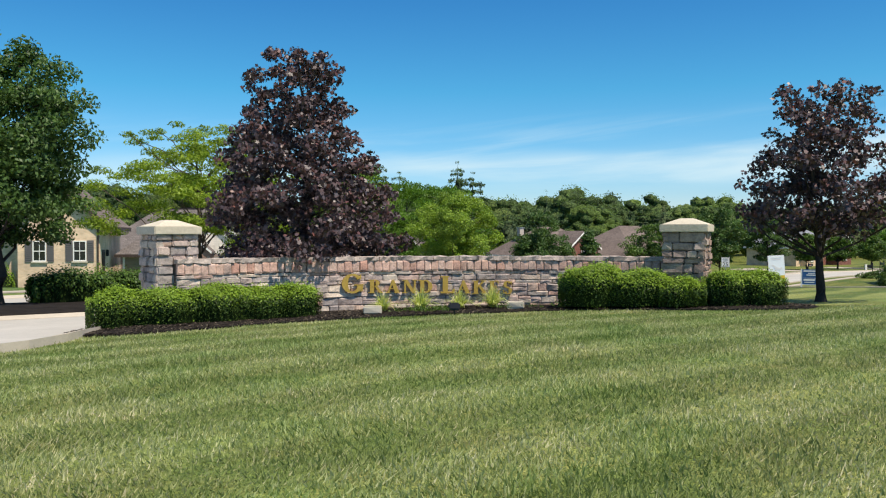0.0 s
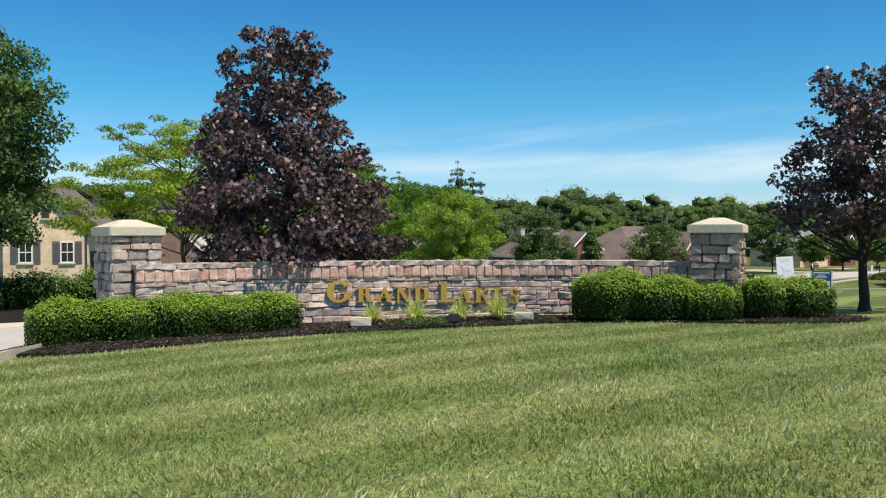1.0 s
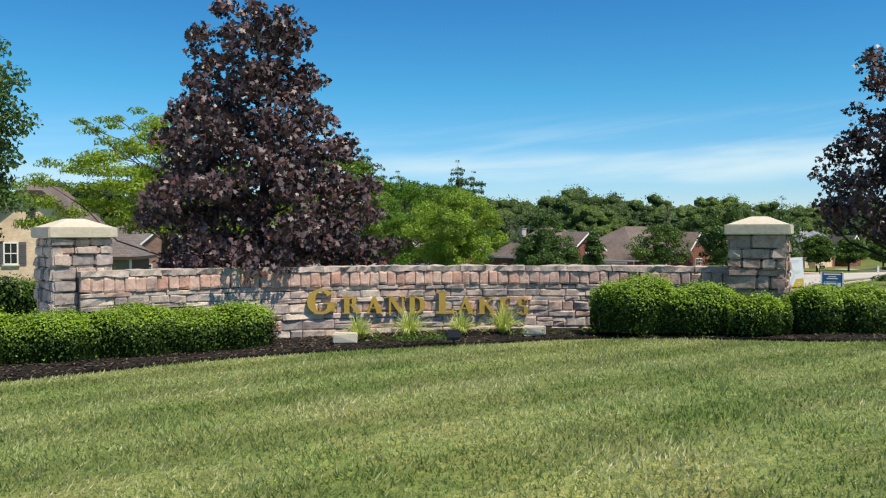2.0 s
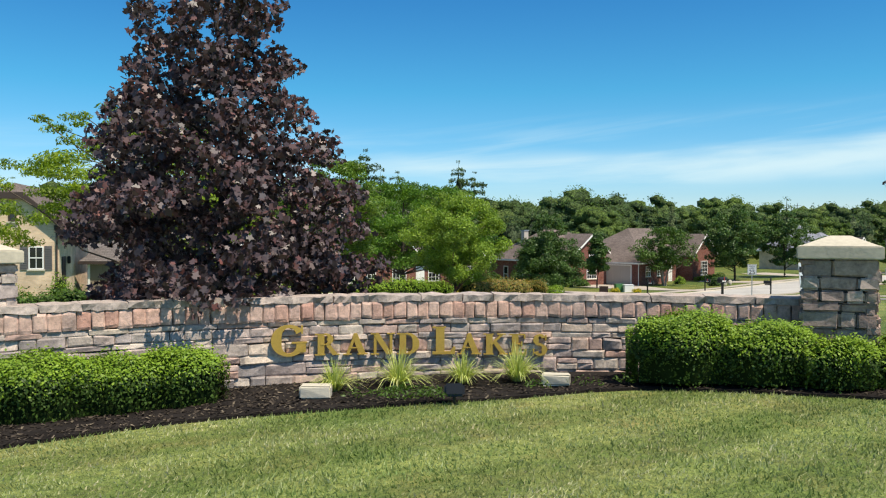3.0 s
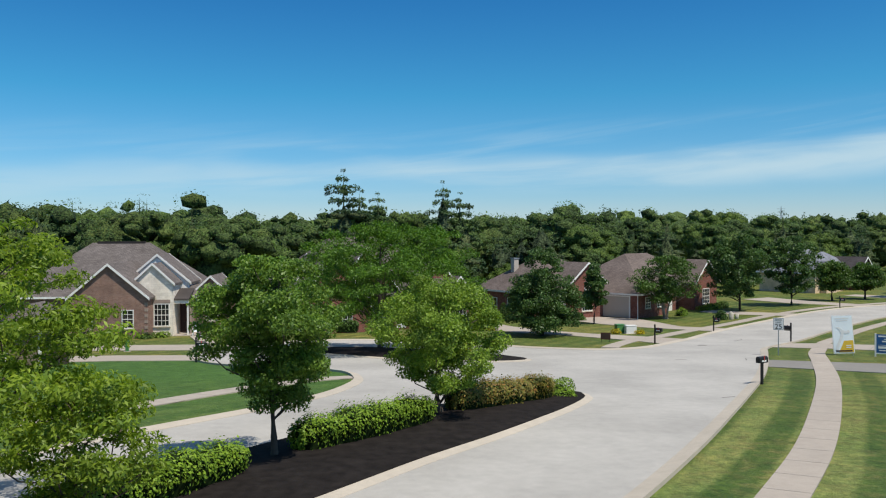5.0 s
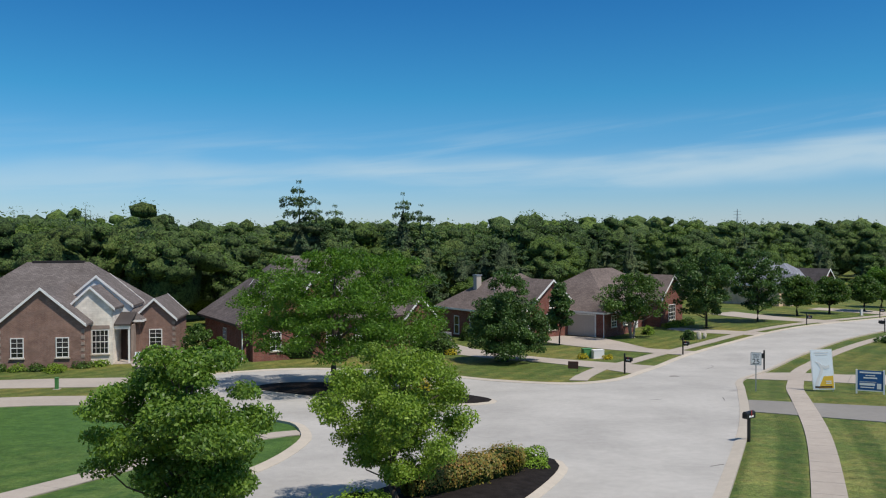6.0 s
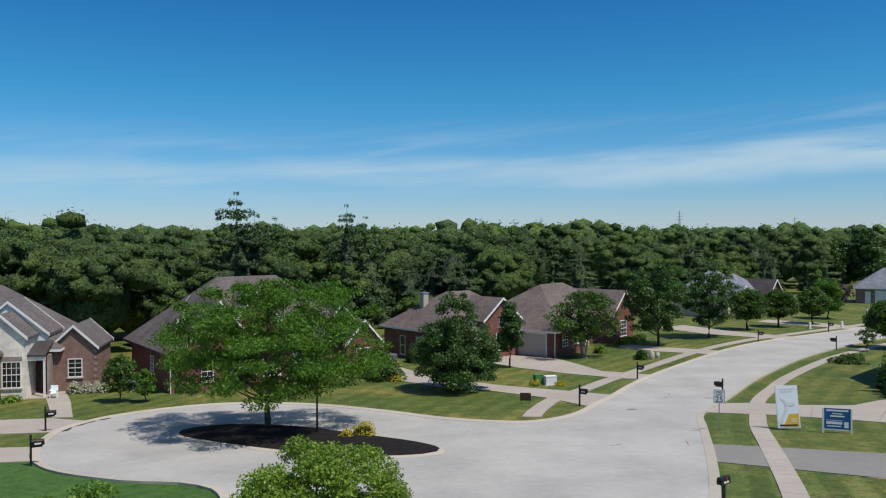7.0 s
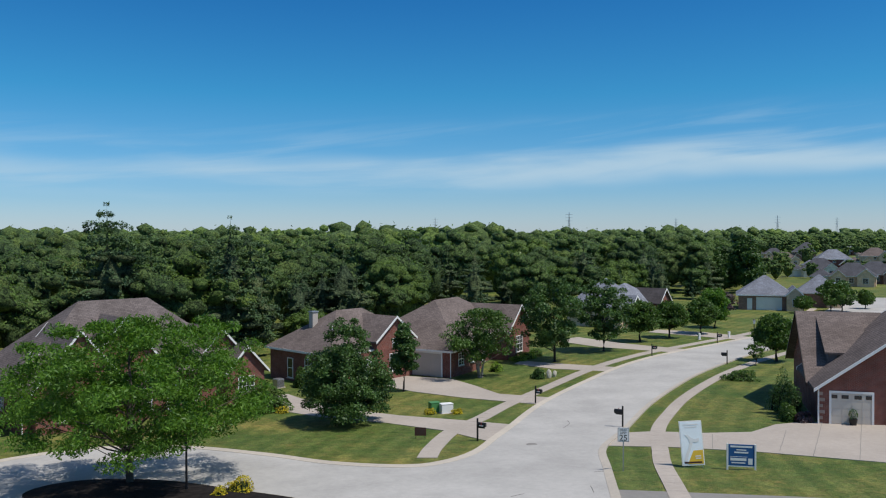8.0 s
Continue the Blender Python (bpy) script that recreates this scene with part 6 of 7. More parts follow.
hB = House(-11.95, 85.67, 28, "red brick house under a steep grey-brown hip roof", 2)
hB.block(0, 17, 0, 11.4, 3.45, B_RED, R_UMBER, "hip", 0.88, 0.6, trim=M_BROWNTRIM)
hB.block(0.6, 6.6, -0.8, 6, 3.2, B_RED, R_UMBER, "gable_v", 1.23, 0.3)
hB.block(4.0, 10.0, -0.2, 8, 3.9, B_RED, R_UMBER, "gable_v", 1.2, 0.3)
hB.block(14.1, 16.9, 1.0, 8, 4.4, B_RED, R_UMBER, "gable_v", 1.1, 0.3)
hB.block(15.1, 18.5, -0.8, 7, 2.7, B_RED, R_UMBER, "gable_v", 1.1, 0.3)
hB.window("front", 2.6, -0.8, 0.7, 2.3, 1.0)
hB.window("front", 4.9, -0.8, 0.7, 2.3, 1.0)
hB.window("front", 8.3, -0.2, 0.5, 2.7, 1.6, grid=(4, 4))
hB.window("front", 12.4, 0, 0.6, 2.4, 1.3, grid=(3, 4))
hB.window("front", 16.8, -0.8, 0.5, 2.2, 1.5, grid=(4, 4))
hB.window("left", 5.0, 0, 1.0, 2.3, 0.9)
hB.door("front", 10.8, 0, 1.0, 2.2, M_WHITE)
hB.solid("downspout", tube_bm((-0.06, -0.05, -0.8), (-0.06, -0.05, 3.2), 0.05, 0.05), M_WHITE)
for i in range(2):
    hB.solid("roof_vent", box_bm(1.1 + i * 0.5, 1.35 + i * 0.5, 2.2, 2.45, 4.6, 5.4), M_WHITE)

hC = House(11.2, 100.6, 33, "red brick ranch house with a brown hip roof and chimney", 3)
hC.block(0, 13, 0, 9.5, 3.1, B_RED, R_BROWN, "hip", 0.70)
hC.block(5.2, 10.2, -0.8, 7, 3.9, B_RED, R_BROWN, "gable_v", 0.82, 0.35)
hC.block(3.2, 5.4, -0.4, 4, 2.9, B_RED, R_BROWN, "none")
hC.window("left", 3.4, 0, 1.0, 2.2, 1.0, grid=(2, 2))
hC.window("left", 6.2, 0, 0.1, 2.1, 0.9, grid=(1, 2))
hC.window("front", 1.5, 0, 0.8, 2.3, 1.2)
hC.window("front", 7.7, -0.8, 0.6, 2.4, 1.6, grid=(4, 4))
hC.window("front", 7.7, -0.8, 3.0, 3.9, 0.8, grid=(2, 2))
hC.window("front", 11.6, 0, 0.8, 2.3, 1.1)
hC.door("front", 4.3, -0.4, 1.0, 2.1, M_WHITE)
hC.solid("downspout", tube_bm((-0.06, -0.06, -0.8), (-0.06, -0.06, 3.0), 0.05, 0.05), M_WHITE)
ch = hC.solid("chimney", box_bm(2.35, 3.05, 5.6, 6.2, 3.0, 6.45, 0.02), M_GARAGE, "pale stuccoed chimney")
part("chimney_cap", box_bm(2.28, 3.12, 5.53, 6.27, 6.45, 6.56, 0.01), M_STEEL, ch)
hC.solid("roof_vent", tube_bm((2.4, 2.6, 4.4), (2.4, 2.6, 5.25), 0.06, 0.06), M_WHITE)

hD = House(23.4, 102.4, 45, "red brick house with a side garage wing and brown roof", 4)
hD.block(0, 6.8, 0, 6.8, 2.75, B_RED, R_BROWN, "hip", 0.62)
hD.block(4, 20, 2, 12.6, 3.2, B_RED, R_BROWN, "hip", 0.66)
hD.block(13.0, 19.0, -0.2, 9, 3.4, B_RED, R_BROWN, "gable_v", 0.85, 0.4)
hD.garage("left", 3.5, 0, 4.9, 2.25)
hD.window("front", 2.2, 0, 0.9, 2.2, 1.1)
hD.window("front", 4.8, 0, 0.9, 2.2, 1.1)
hD.window("front", 16, -0.2, 0.6, 2.5, 1.8, grid=(4, 4))
hD.window("front", 9, 2, 0.7, 2.3, 1.2)
hD.door("front", 11, 2, 1.0, 2.1, M_WHITE)
hD.solid("downspout", tube_bm((-0.06, -0.06, -0.8), (-0.06, -0.06, 2.7), 0.05, 0.05), M_WHITE)

hE = House(58.5, 134.0, 38, "brick house with a pale blue-grey roof", 7)
hE.block(0, 9, 0, 9, 3.2, B_TAN, R_BLUE, "hip", 0.85)
hE.block(1.5, 4.8, -1.0, 5, 3.0, B_TAN, R_BLUE, "gable_v", 0.95, 0.35)
hE.block(8, 17, 1, 9, 3.0, B_RED, R_BLUE, "hip", 0.7)
hE.block(12.5, 17, -1.0, 6, 3.0, B_RED, R_DARK, "gable_v", 0.9, 0.35)
hE.window("front", 3.1, -1.0, 0.7, 2.3, 1.3)
hE.window("front", 14.7, -1.0, 0.7, 2.3, 1.3)

hF = House(95.5, 158.0, -35, "grey brick house with a wide garage door", 8)
hF.block(0, 9.5, 0, 9, 2.9, B_BROWN, R_BLUE, "hip", 0.72)
hF.block(8.4, 11.2, -1.8, 6, 2.9, B_TAN, R_BLUE, "gable_v", 0.95, 0.25)
hF.garage("front", 5.4, 0, 4.2, 2.2, M_WHITE)
hF.door("front", 2.0, 0, 0.9, 2.1, M_WHITE)
hF.window("front", 9.8, -1.8, 0.8, 2.2, 1.0)
hG = House(110.0, 160.0, -40, "grey house with a narrow front gable", 9)
hG.block(0, 8, 0, 8, 2.9, B_BROWN, R_BLUE, "hip", 0.8)
hG.block(5.4, 8.0, -1.6, 6, 3.2, B_TAN, R_BLUE, "gable_v", 1.05, 0.25)
hG.window("front", 6.7, -1.6, 0.8, 2.4, 1.0)

hR = House(41.2, 71.3, -32, "red brick house with a brown shingle roof and two garage doors", 5)
hR.block(0, 12.5, 0, 9, 2.45, B_RED, R_BROWN, "gable_v", 0.74, 0.35)
hR.block(0.1, 15, 3.4, 15.4, 2.5, B_RED, R_BROWN, "gable_u", 0.70, 0.6, trim=M_BROWNTRIM)
M_BEIGE = plain("beige_door_paint", (0.60, 0.54, 0.46), 0.55, 0, 0.4, 0.06, 4)
hR.garage("front", 2.0, 0, 2.5, 2.1, M_BEIGE)
hR.garage("front", 5.75, 0, 2.5, 2.1, M_BEIGE)
hR.window("front", 5.1, 0, 3.0, 4.3, 1.5, grid=(2, 4))
hR.window("front", 9.0, 0, 0.7, 2.0, 1.2)
hR.solid("downspout", tube_bm((-0.07, -0.08, -0.6), (-0.07, -0.08, 2.3), 0.055, 0.055), M_WHITE)
hR.solid("dormer", poly_bm([(1.15, 4.4, 2.9), (1.15, 4.4, 4.22), (1.15, 8.9, 6.3), (1.15, 8.9, 6.0)], (2.7, 0, 0)), M_SHUTTER, "grey-sided dormer")
hR.solid("dormer_roof", uv_planar(poly_bm([(0.95, 4.15, 4.16), (4.05, 4.15, 4.16), (4.05, 9.4, 6.62), (0.95, 9.4, 6.62)], (0, 0, 0.14))), R_BROWN)
for zz in np.arange(-0.2, 2.2, 0.42):
    hR.solid("quoin", box_bm(-0.035, 0.35 if int(zz / 0.42) % 2 else 0.22, -0.03, 0.2, zz, zz + 0.22), B_BROWN)
for i in (0.9, 1.6, 2.4, 3.1, 4.65, 5.4, 6.1, 6.85):
    hR.solid("door_light", box_bm(i - 0.22, i + 0.22, -0.062, -0.045, 1.72, 1.98), M_GLASS)

hL = House(-28.64, 50.57, 14, "tan brick house with grey shutters and a clipped brown gable roof", 6)
hL.clipped_gable(1.86, 6.72, 0, 9, 4.2, 5.72, 0.87, 0.75, B_TAN, R_BROWN, M_BROWNTRIM)
hL.block(-4, 1.82, 0.8, 8.5, 3.6, B_TAN, R_BROWN, "hip", 0.7, trim=M_BROWNTRIM)
hL.window("front", 3.13, 0, 1.5, 2.82, 0.80, True, (2, 2))
hL.window("front", 5.5, 0, 1.5, 2.82, 0.80, True, (2, 2))
hL.window("front", 4.28, 0, 4.25, 4.85, 0.42, False, (1, 1), M_BROWNTRIM)
hL.solid("arch_head", tube_bm((4.28, -0.03, 4.85), (4.28, 0.03, 4.85), 0.21, 0.21, 20), M_BROWNTRIM)
hL.door("right", 1.1, 6.72, 1.0, 2.2, M_BROWNTRIM)
hL.solid("downspout", tube_bm((6.6, -0.08, -0.8), (6.6, -0.08, 4.0), 0.05, 0.05), M_BROWNTRIM)
hL.solid("rain_head", box_bm(6.48, 6.72, -0.2, -0.03, 3.75, 4.05, 0.02), M_BROWNTRIM)
hL.solid("wall_lantern", box_bm(6.76, 6.94, 1.95, 2.12, 1.75, 2.2, 0.03), M_BLACK)
hN = House(-22.4, 56.5, 4, "brown house with a low grey hip roof and taupe garage", 10)
hN.block(0, 1.9, 0, 4, 2.4, M_BROWNTRIM, R_GREY, "hip", 0.85, trim=M_BROWNTRIM)
hN.garage("front", 0.98, 0, 1.6, 2.0, plain("taupe_garage_paint", (0.24, 0.19, 0.14), 0.6, 0, 0.3, 0.08, 4))
shrub("foundation_shrub", -27.6, 51.0, 0.55, 1.35, L_HEDGE, "upright green shrub by a tan brick wall", 160, 0.1, 700)
shrub("foundation_shrub", -21.6, 51.2, 0.55, 1.35, L_HEDGE, "upright green shrub by a tan brick wall", 161, 0.1, 700)
shrub("foundation_shrub", -24.5, 50.8, 0.9, 0.8, L_YELLOW, "yellow-green shrub below the windows", 162, 0.1, 700)

# the far housing estate, by bearing and distance from the street's mouth
EX, EY = 1.8, 24.2


def afar(az, d):
    return EX + math.sin(radians(az)) * d, EY + math.cos(radians(az)) * d


for i, (az, d, yaw, two) in enumerate(((36.6, 540, -30, 0), (38.3, 490, -36, 1), (37.1, 404, -28, 0), (38.8, 303, -38, 0), (39.8, 345, -30, 1), (40.4, 254, -44, 0), (41.9, 268, -36, 0), (42.2, 400, -40, 1), (43.3, 290, -34, 0), (41.1, 640, -38, 0), (43.5, 470, -42, 1), (38.7, 700, -34, 1), (42.6, 560, -30, 0), (44.6, 330, -40, 0), (45.0, 420, -44, 1))):
    hx, hy = afar(az, d)
    hh = House(hx, hy, yaw, "distant two-storey brick house with a dark hip roof" if two else "distant brick house with a dark hip roof", 50 + i)
    wm = (B_TAN, B_BROWN, B_TAN, B_CREAM, B_RED)[i % 5]
    rm = (R_SLATE, R_SLATE, R_BROWN, R_SLATE, R_BLUE)[i % 5]
    e1 = 5.2 if two else 2.9
    hh.block(0, 12, 0, 9, e1, wm, rm, "hip", 0.75)
    hh.block(7.4, 11.6, -2.0, 5, e1 if i % 2 else 2.9, wm, rm, "gable_v", 0.9, 0.3)
    hh.block(0.8, 4.4, -1.0, 4, 2.7, wm, rm, "gable_v", 0.95, 0.3)
    hh.block(-4.6, 0.5, 1.5, 7.5, 2.7, wm, rm, "hip", 0.7)
    hh.window("front", 9.5, -2.0, 0.8, 2.3, 1.5)
    hh.window("front", 2.6, -1.0, 0.8, 2.3, 1.3)
    hh.window("front", 5.9, 0, 0.8, 2.2, 1.2)
    if two:
        hh.window("front", 5.9, 0, 3.6, 4.8, 1.2)
    hh.garage("front", -2.0, 1.5, 3.6, 2.1, M_WHITE)

# ---- street furniture ----
def mailbox(x, y, yaw, label="black metal mailbox on a post", h=1.15, side_arm=True):
    root = thing("mailbox", pose(x, y, gz(x, y), 0, 0, yaw), label, "mailbox", "mailboxes along the street")
    part("post", box_bm(-0.05, 0.05, -0.05, 0.05, -0.1, h + (0.32 if side_arm else -0.2), 0.008), M_BLACK, root)
    dx = 0.3 if side_arm else 0.0
    if side_arm:
        part("arm", box_bm(-0.04, 0.5, -0.035, 0.035, h - 0.30, h - 0.22, 0.006), M_BLACK, root)
    bm = box_bm(dx - 0.27, dx + 0.27, -0.11, 0.11, h - 0.2, h - 0.03)
    r = bmesh.ops.create_cone(bm, cap_ends=True, segments=16, radius1=0.11, radius2=0.11, depth=0.54, matrix=pose(dx, 0, h - 0.03, 0, 90, 0))
    box = part("box", bm, M_BLACK, root)
    part("door", box_bm(dx + 0.272, dx + 0.285, -0.1, 0.1, h - 0.19, h + 0.02, 0.004), M_BLACK, box)
    part("flag", box_bm(dx - 0.02, dx + 0.02, -0.135, -0.118, h - 0.1, h + 0.12), M_RED, box)
    part("number_plate", box_bm(dx - 0.14, dx + 0.14, -0.119, -0.113, h - 0.15, h - 0.08), M_WHITE, box)
    return root


for mx_, my_, mw_, arm in ((14.7, 47.9, 30, False), (17.3, 73.8, -40, True), (26.2, 86.3, -45, True), (28.2, 75.0, 140, True), (51.8, 97.5, 140, True), (47.6, 105.4, -40, True), (61.5, 113.8, -40, True), (-16.1, 70.5, 15, True), (-13.4, 60.6, 20, True)):
    mailbox(mx_, my_, mw_, "black metal mailbox on a black post by the kerb" if arm else "black box mailbox on a single post", 1.15, arm)


def text_mesh(name, body, size, material, parent, m, depth=0.004):
    cu = bpy.data.curves.new(name, "FONT")
    cu.body, cu.size, cu.extrude, cu.align_x = body, size, depth, "CENTER"
    tmp = new(name, cu)
    me = bpy.data.meshes.new_from_object(tmp.evaluated_get(bpy.context.evaluated_depsgraph_get()))
    bpy.data.objects.remove(tmp)
    bpy.data.curves.remove(cu)
    me.materials.clear()
    me.materials.append(material)
    ob = put(name, me, parent)
    ob.matrix_basis = m
    return ob


sp = thing("speed_sign", pose(22.0, 63.0, gz(22, 63), 0, 0, -22), "white speed limit sign on a steel post", "road sign")
part("post", box_bm(-0.03, 0.03, -0.02, 0.02, -0.2, 2.3), M_STEEL, sp)
pan = part("panel", box_bm(-0.305, 0.305, -0.032, -0.022, 1.57, 2.33, 0.003), M_WHITE, sp)
part("border", lattice_bm([-0.285, -0.27, 0.27, 0.285], [1.59, 1.605, 2.295, 2.31], -0.035, -0.031), M_BLACK, pan)
text_mesh("lettering", "SPEED", 0.145, M_BLACK, pan, pose(0, -0.033, 2.14, 90))
text_mesh("lettering", "LIMIT", 0.145, M_BLACK, pan, pose(0, -0.033, 1.99, 90))
text_mesh("numerals", "25", 0.44, M_BLACK, pan, pose(0, -0.033, 1.64, 90))

# tall banner: pale blue, a white winding lane, yellow foot
bn = thing("banner_sign", pose(25.9, 62.5, gz(25.9, 62.5), -6, -4, -20) @ Matrix.Diagonal((0.93, 1, 1.15, 1)), "tall pale blue and yellow banner sign on stakes", "banner sign")
for sx in (-0.52, 0.52):
    part("stake", tube_bm((sx, 0.03, -0.2), (sx, 0.03, 0.5), 0.02, 0.02), M_STEEL, bn)
part("frame", box_bm(-0.64, 0.64, -0.02, 0.03, 0.10, 2.15, 0.006), M_WHITE, bn)
face = part("face", box_bm(-0.59, 0.59, -0.026, -0.021, 0.16, 2.10), M_SKYB, bn)
part("yellow_field", poly_bm([(-0.30, -0.032, 0.17), (0.59, -0.032, 0.17), (0.59, -0.032, 0.80), (0.05, -0.032, 0.78)], (0, 0.005, 0)), M_SIGNY, face)
lane = [(-0.42, 0.30), (-0.30, 0.62), (-0.12, 0.92), (-0.02, 1.16), (-0.10, 1.36), (-0.30, 1.52)]
left, right = [(x - 0.09, -0.038, z) for x, z in lane], [(x + 0.09, -0.038, z) for x, z in lane]
bm = bmesh.new()
for i in range(len(lane) - 1):
    bm.faces.new([bm.verts.new(q) for q in (left[i], right[i], right[i + 1], left[i + 1])])
bmesh.ops.remove_doubles(bm, verts=bm.verts, dist=0.001)
r = bmesh.ops.extrude_face_region(bm, geom=list(bm.faces))
bmesh.ops.translate(bm, verts=[v for v in r["geom"] if isinstance(v, bmesh.types.BMVert)], vec=(0, 0.005, 0))
part("white_lane", bm, M_WHITE, face)
part("side_lane", poly_bm([(-0.05, -0.0395, 1.22), (0.2, -0.0395, 1.14), (0.42, -0.0395, 1.2), (0.42, -0.0395, 1.36), (0.2, -0.0395, 1.3), (-0.05, -0.0395, 1.38)], (0, 0.004, 0)), M_WHITE, face)
for zz, w in ((1.95, 0.42), (1.84, 0.34)):
    part("text_bar", box_bm(-w, w, -0.034, -0.030, zz, zz + 0.055), M_WHITE, face)
for zz, w in ((0.50, 0.16), (0.40, 0.16)):
    part("text_bar", box_bm(0.3 - w, 0.3 + w, -0.040, -0.0365, zz, zz + 0.05), M_WHITE, face)
part("text_bar", box_bm(-0.5, 0.5, -0.034, -0.030, 0.2, 0.28), M_DARKSIGN, face)

bs = thing("blue_sign", pose(27.9, 61.2, gz(27.9, 61.2), 0, 0, -26), "blue yard sign with white text bars between white posts", "yard sign")
for sx in (-0.70, 0.70):
    part("post", box_bm(sx - 0.045, sx + 0.045, -0.045, 0.045, -0.2, 1.38, 0.006), M_WHITE, bs)
part("rail", box_bm(-0.655, 0.655, -0.02, 0.02, 0.16, 0.22), M_WHITE, bs)
panel = part("panel", box_bm(-0.655, 0.655, -0.022, 0.022, 0.22, 1.34), M_BLUE, bs)
for x0, x1, z0, z1 in ((-0.55, 0.55, 1.18, 1.27), (-0.25, 0.25, 1.03, 1.08), (-0.35, 0.35, 0.88, 0.96), (-0.55, 0.3, 0.68, 0.70), (-0.55, 0.25, 0.48, 0.62), (-0.5, 0.2, 0.34, 0.40), (0.34, 0.56, 0.30, 0.62)):
    part("text_bar", box_bm(x0, x1, -0.028, -0.0215, z0, z1), M_WHITE, panel)

ds = thing("lawn_sign", pose(14.0, 75.8, gz(14, 75.8), 0, 0, -18), "small dark red lawn sign on two legs", "yard sign")
for sx in (-0.3, 0.3):
    part("leg", tube_bm((sx, 0, -0.1), (sx, 0, 0.75), 0.015, 0.015), M_BLACK, ds)
pn = part("panel", box_bm(-0.38, 0.38, -0.03, -0.012, 0.22, 0.76, 0.004), M_DARKSIGN, ds)
for zz in (0.60, 0.50, 0.38):
    part("text_bar", box_bm(-0.26, 0.26, -0.034, -0.029, zz, zz + 0.045), M_BROWNTRIM, pn)


def lamp_post(x, y, h, label):
    root = thing("lamp_post", pose(x, y, gz(x, y)), label, "street lamp", "street lamps")
    part("base", tube_bm((0, 0, -0.1), (0, 0, 0.35), 0.11, 0.085, 12), M_BLACK, root)
    part("pole", tube_bm((0, 0, 0.3), (0, 0, h - 0.45), 0.06, 0.045, 12), M_BLACK, root)
    lan = part("lantern", tube_bm((0, 0, h - 0.45), (0, 0, h - 0.08), 0.10, 0.15, 8), M_WHITE, root, "white glass lantern")
    part("lantern_cap", tube_bm((0, 0, h - 0.08), (0, 0, h + 0.08), 0.19, 0.03, 8), M_BLACK, lan)


lamp_post(-0.2, 65.8, 3.7, "black lamp post with a pale lantern in the island")
lamp_post(59.6, 103.8, 3.9, "black lamp post with a pale lantern on the verge")


def cabinet(name, x, y, yaw, w, d, h, material, label):
    root = thing(name, pose(x, y, gz(x, y), 0, 0, yaw), label, "utility box")
    part("body", box_bm(-w / 2, w / 2, -d / 2, d / 2, -0.05, h, 0.02), material, root)
    part("lid", box_bm(-w / 2 - 0.02, w / 2 + 0.02, -d / 2 - 0.02, d / 2 + 0.02, h, h + 0.05, 0.01), material, root)
    part("base_pad", box_bm(-w / 2 - 0.1, w / 2 + 0.1, -d / 2 - 0.1, d / 2 + 0.1, -0.08, 0.03), M_WALK, root)
    return root


cabinet("utility_cabinet", 17.4, 85.4, 10, 0.8, 0.6, 0.75, M_GREENBOX, "green metal utility cabinet in the lawn")
cabinet("utility_cabinet", 18.2, 84.8, 5, 0.95, 0.6, 0.7, M_WHITE, "white metal utility cabinet in the lawn")
cabinet("utility_pedestal", -20.6, 69.2, 0, 0.2, 0.2, 0.7, M_GREENBOX, "slim green utility pedestal")
cabinet("utility_pedestal", 66.9, 119.2, 0, 0.25, 0.25, 0.8, M_WHITE, "slim white utility pedestal")
cabinet("utility_pedestal", 62.0, 118.6, 0, 0.3, 0.25, 0.8, M_WHITE, "slim white utility pedestal")
shrub("flower_clump", 16.9, 84.7, 0.4, 0.4, L_FLOWER, "clump of yellow flowers by the utility cabinet", 61, 0.09, 500, "flowers")
shrub("flower_clump", 18.9, 84.2, 0.4, 0.35, L_FLOWER, "clump of yellow flowers by the utility cabinet", 62, 0.09, 500, "flowers")


def ac_unit(x, y, yaw):
    root = thing("air_conditioner", pose(x, y, gz(x, y), 0, 0, yaw), "grey outdoor air conditioner beside a house wall", "air conditioner")
    part("pad", box_bm(-0.5, 0.5, -0.5, 0.5, -0.05, 0.06), M_WALK, root)
    part("case", box_bm(-0.4, 0.4, -0.4, 0.4, 0.06, 0.85, 0.03), M_STEEL, root)
    for i in range(9):
        for s in (-1, 1):
            part("louvre", box_bm(-0.36, 0.36, s * 0.405 - 0.008, s * 0.405 + 0.008, 0.14 + i * 0.07, 0.175 + i * 0.07), M_SHUTTER, root)
    part("fan_guard", tube_bm((0, 0, 0.85), (0, 0, 0.88), 0.34, 0.34, 20), M_SHUTTER, root)


ac_unit(-15.3, 87.9, 28)
ac_unit(6.4, 101.9, 33)

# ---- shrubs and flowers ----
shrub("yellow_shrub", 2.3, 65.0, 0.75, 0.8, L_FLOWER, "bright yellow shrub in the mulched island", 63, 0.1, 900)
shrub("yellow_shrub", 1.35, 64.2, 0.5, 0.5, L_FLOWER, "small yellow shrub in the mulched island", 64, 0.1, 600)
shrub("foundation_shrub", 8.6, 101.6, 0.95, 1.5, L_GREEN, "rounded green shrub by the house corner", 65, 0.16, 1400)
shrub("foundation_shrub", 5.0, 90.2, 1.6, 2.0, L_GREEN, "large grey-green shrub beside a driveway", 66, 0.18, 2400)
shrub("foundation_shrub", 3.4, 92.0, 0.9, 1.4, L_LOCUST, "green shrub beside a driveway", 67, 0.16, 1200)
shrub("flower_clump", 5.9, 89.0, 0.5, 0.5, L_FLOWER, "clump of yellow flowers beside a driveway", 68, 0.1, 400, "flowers")
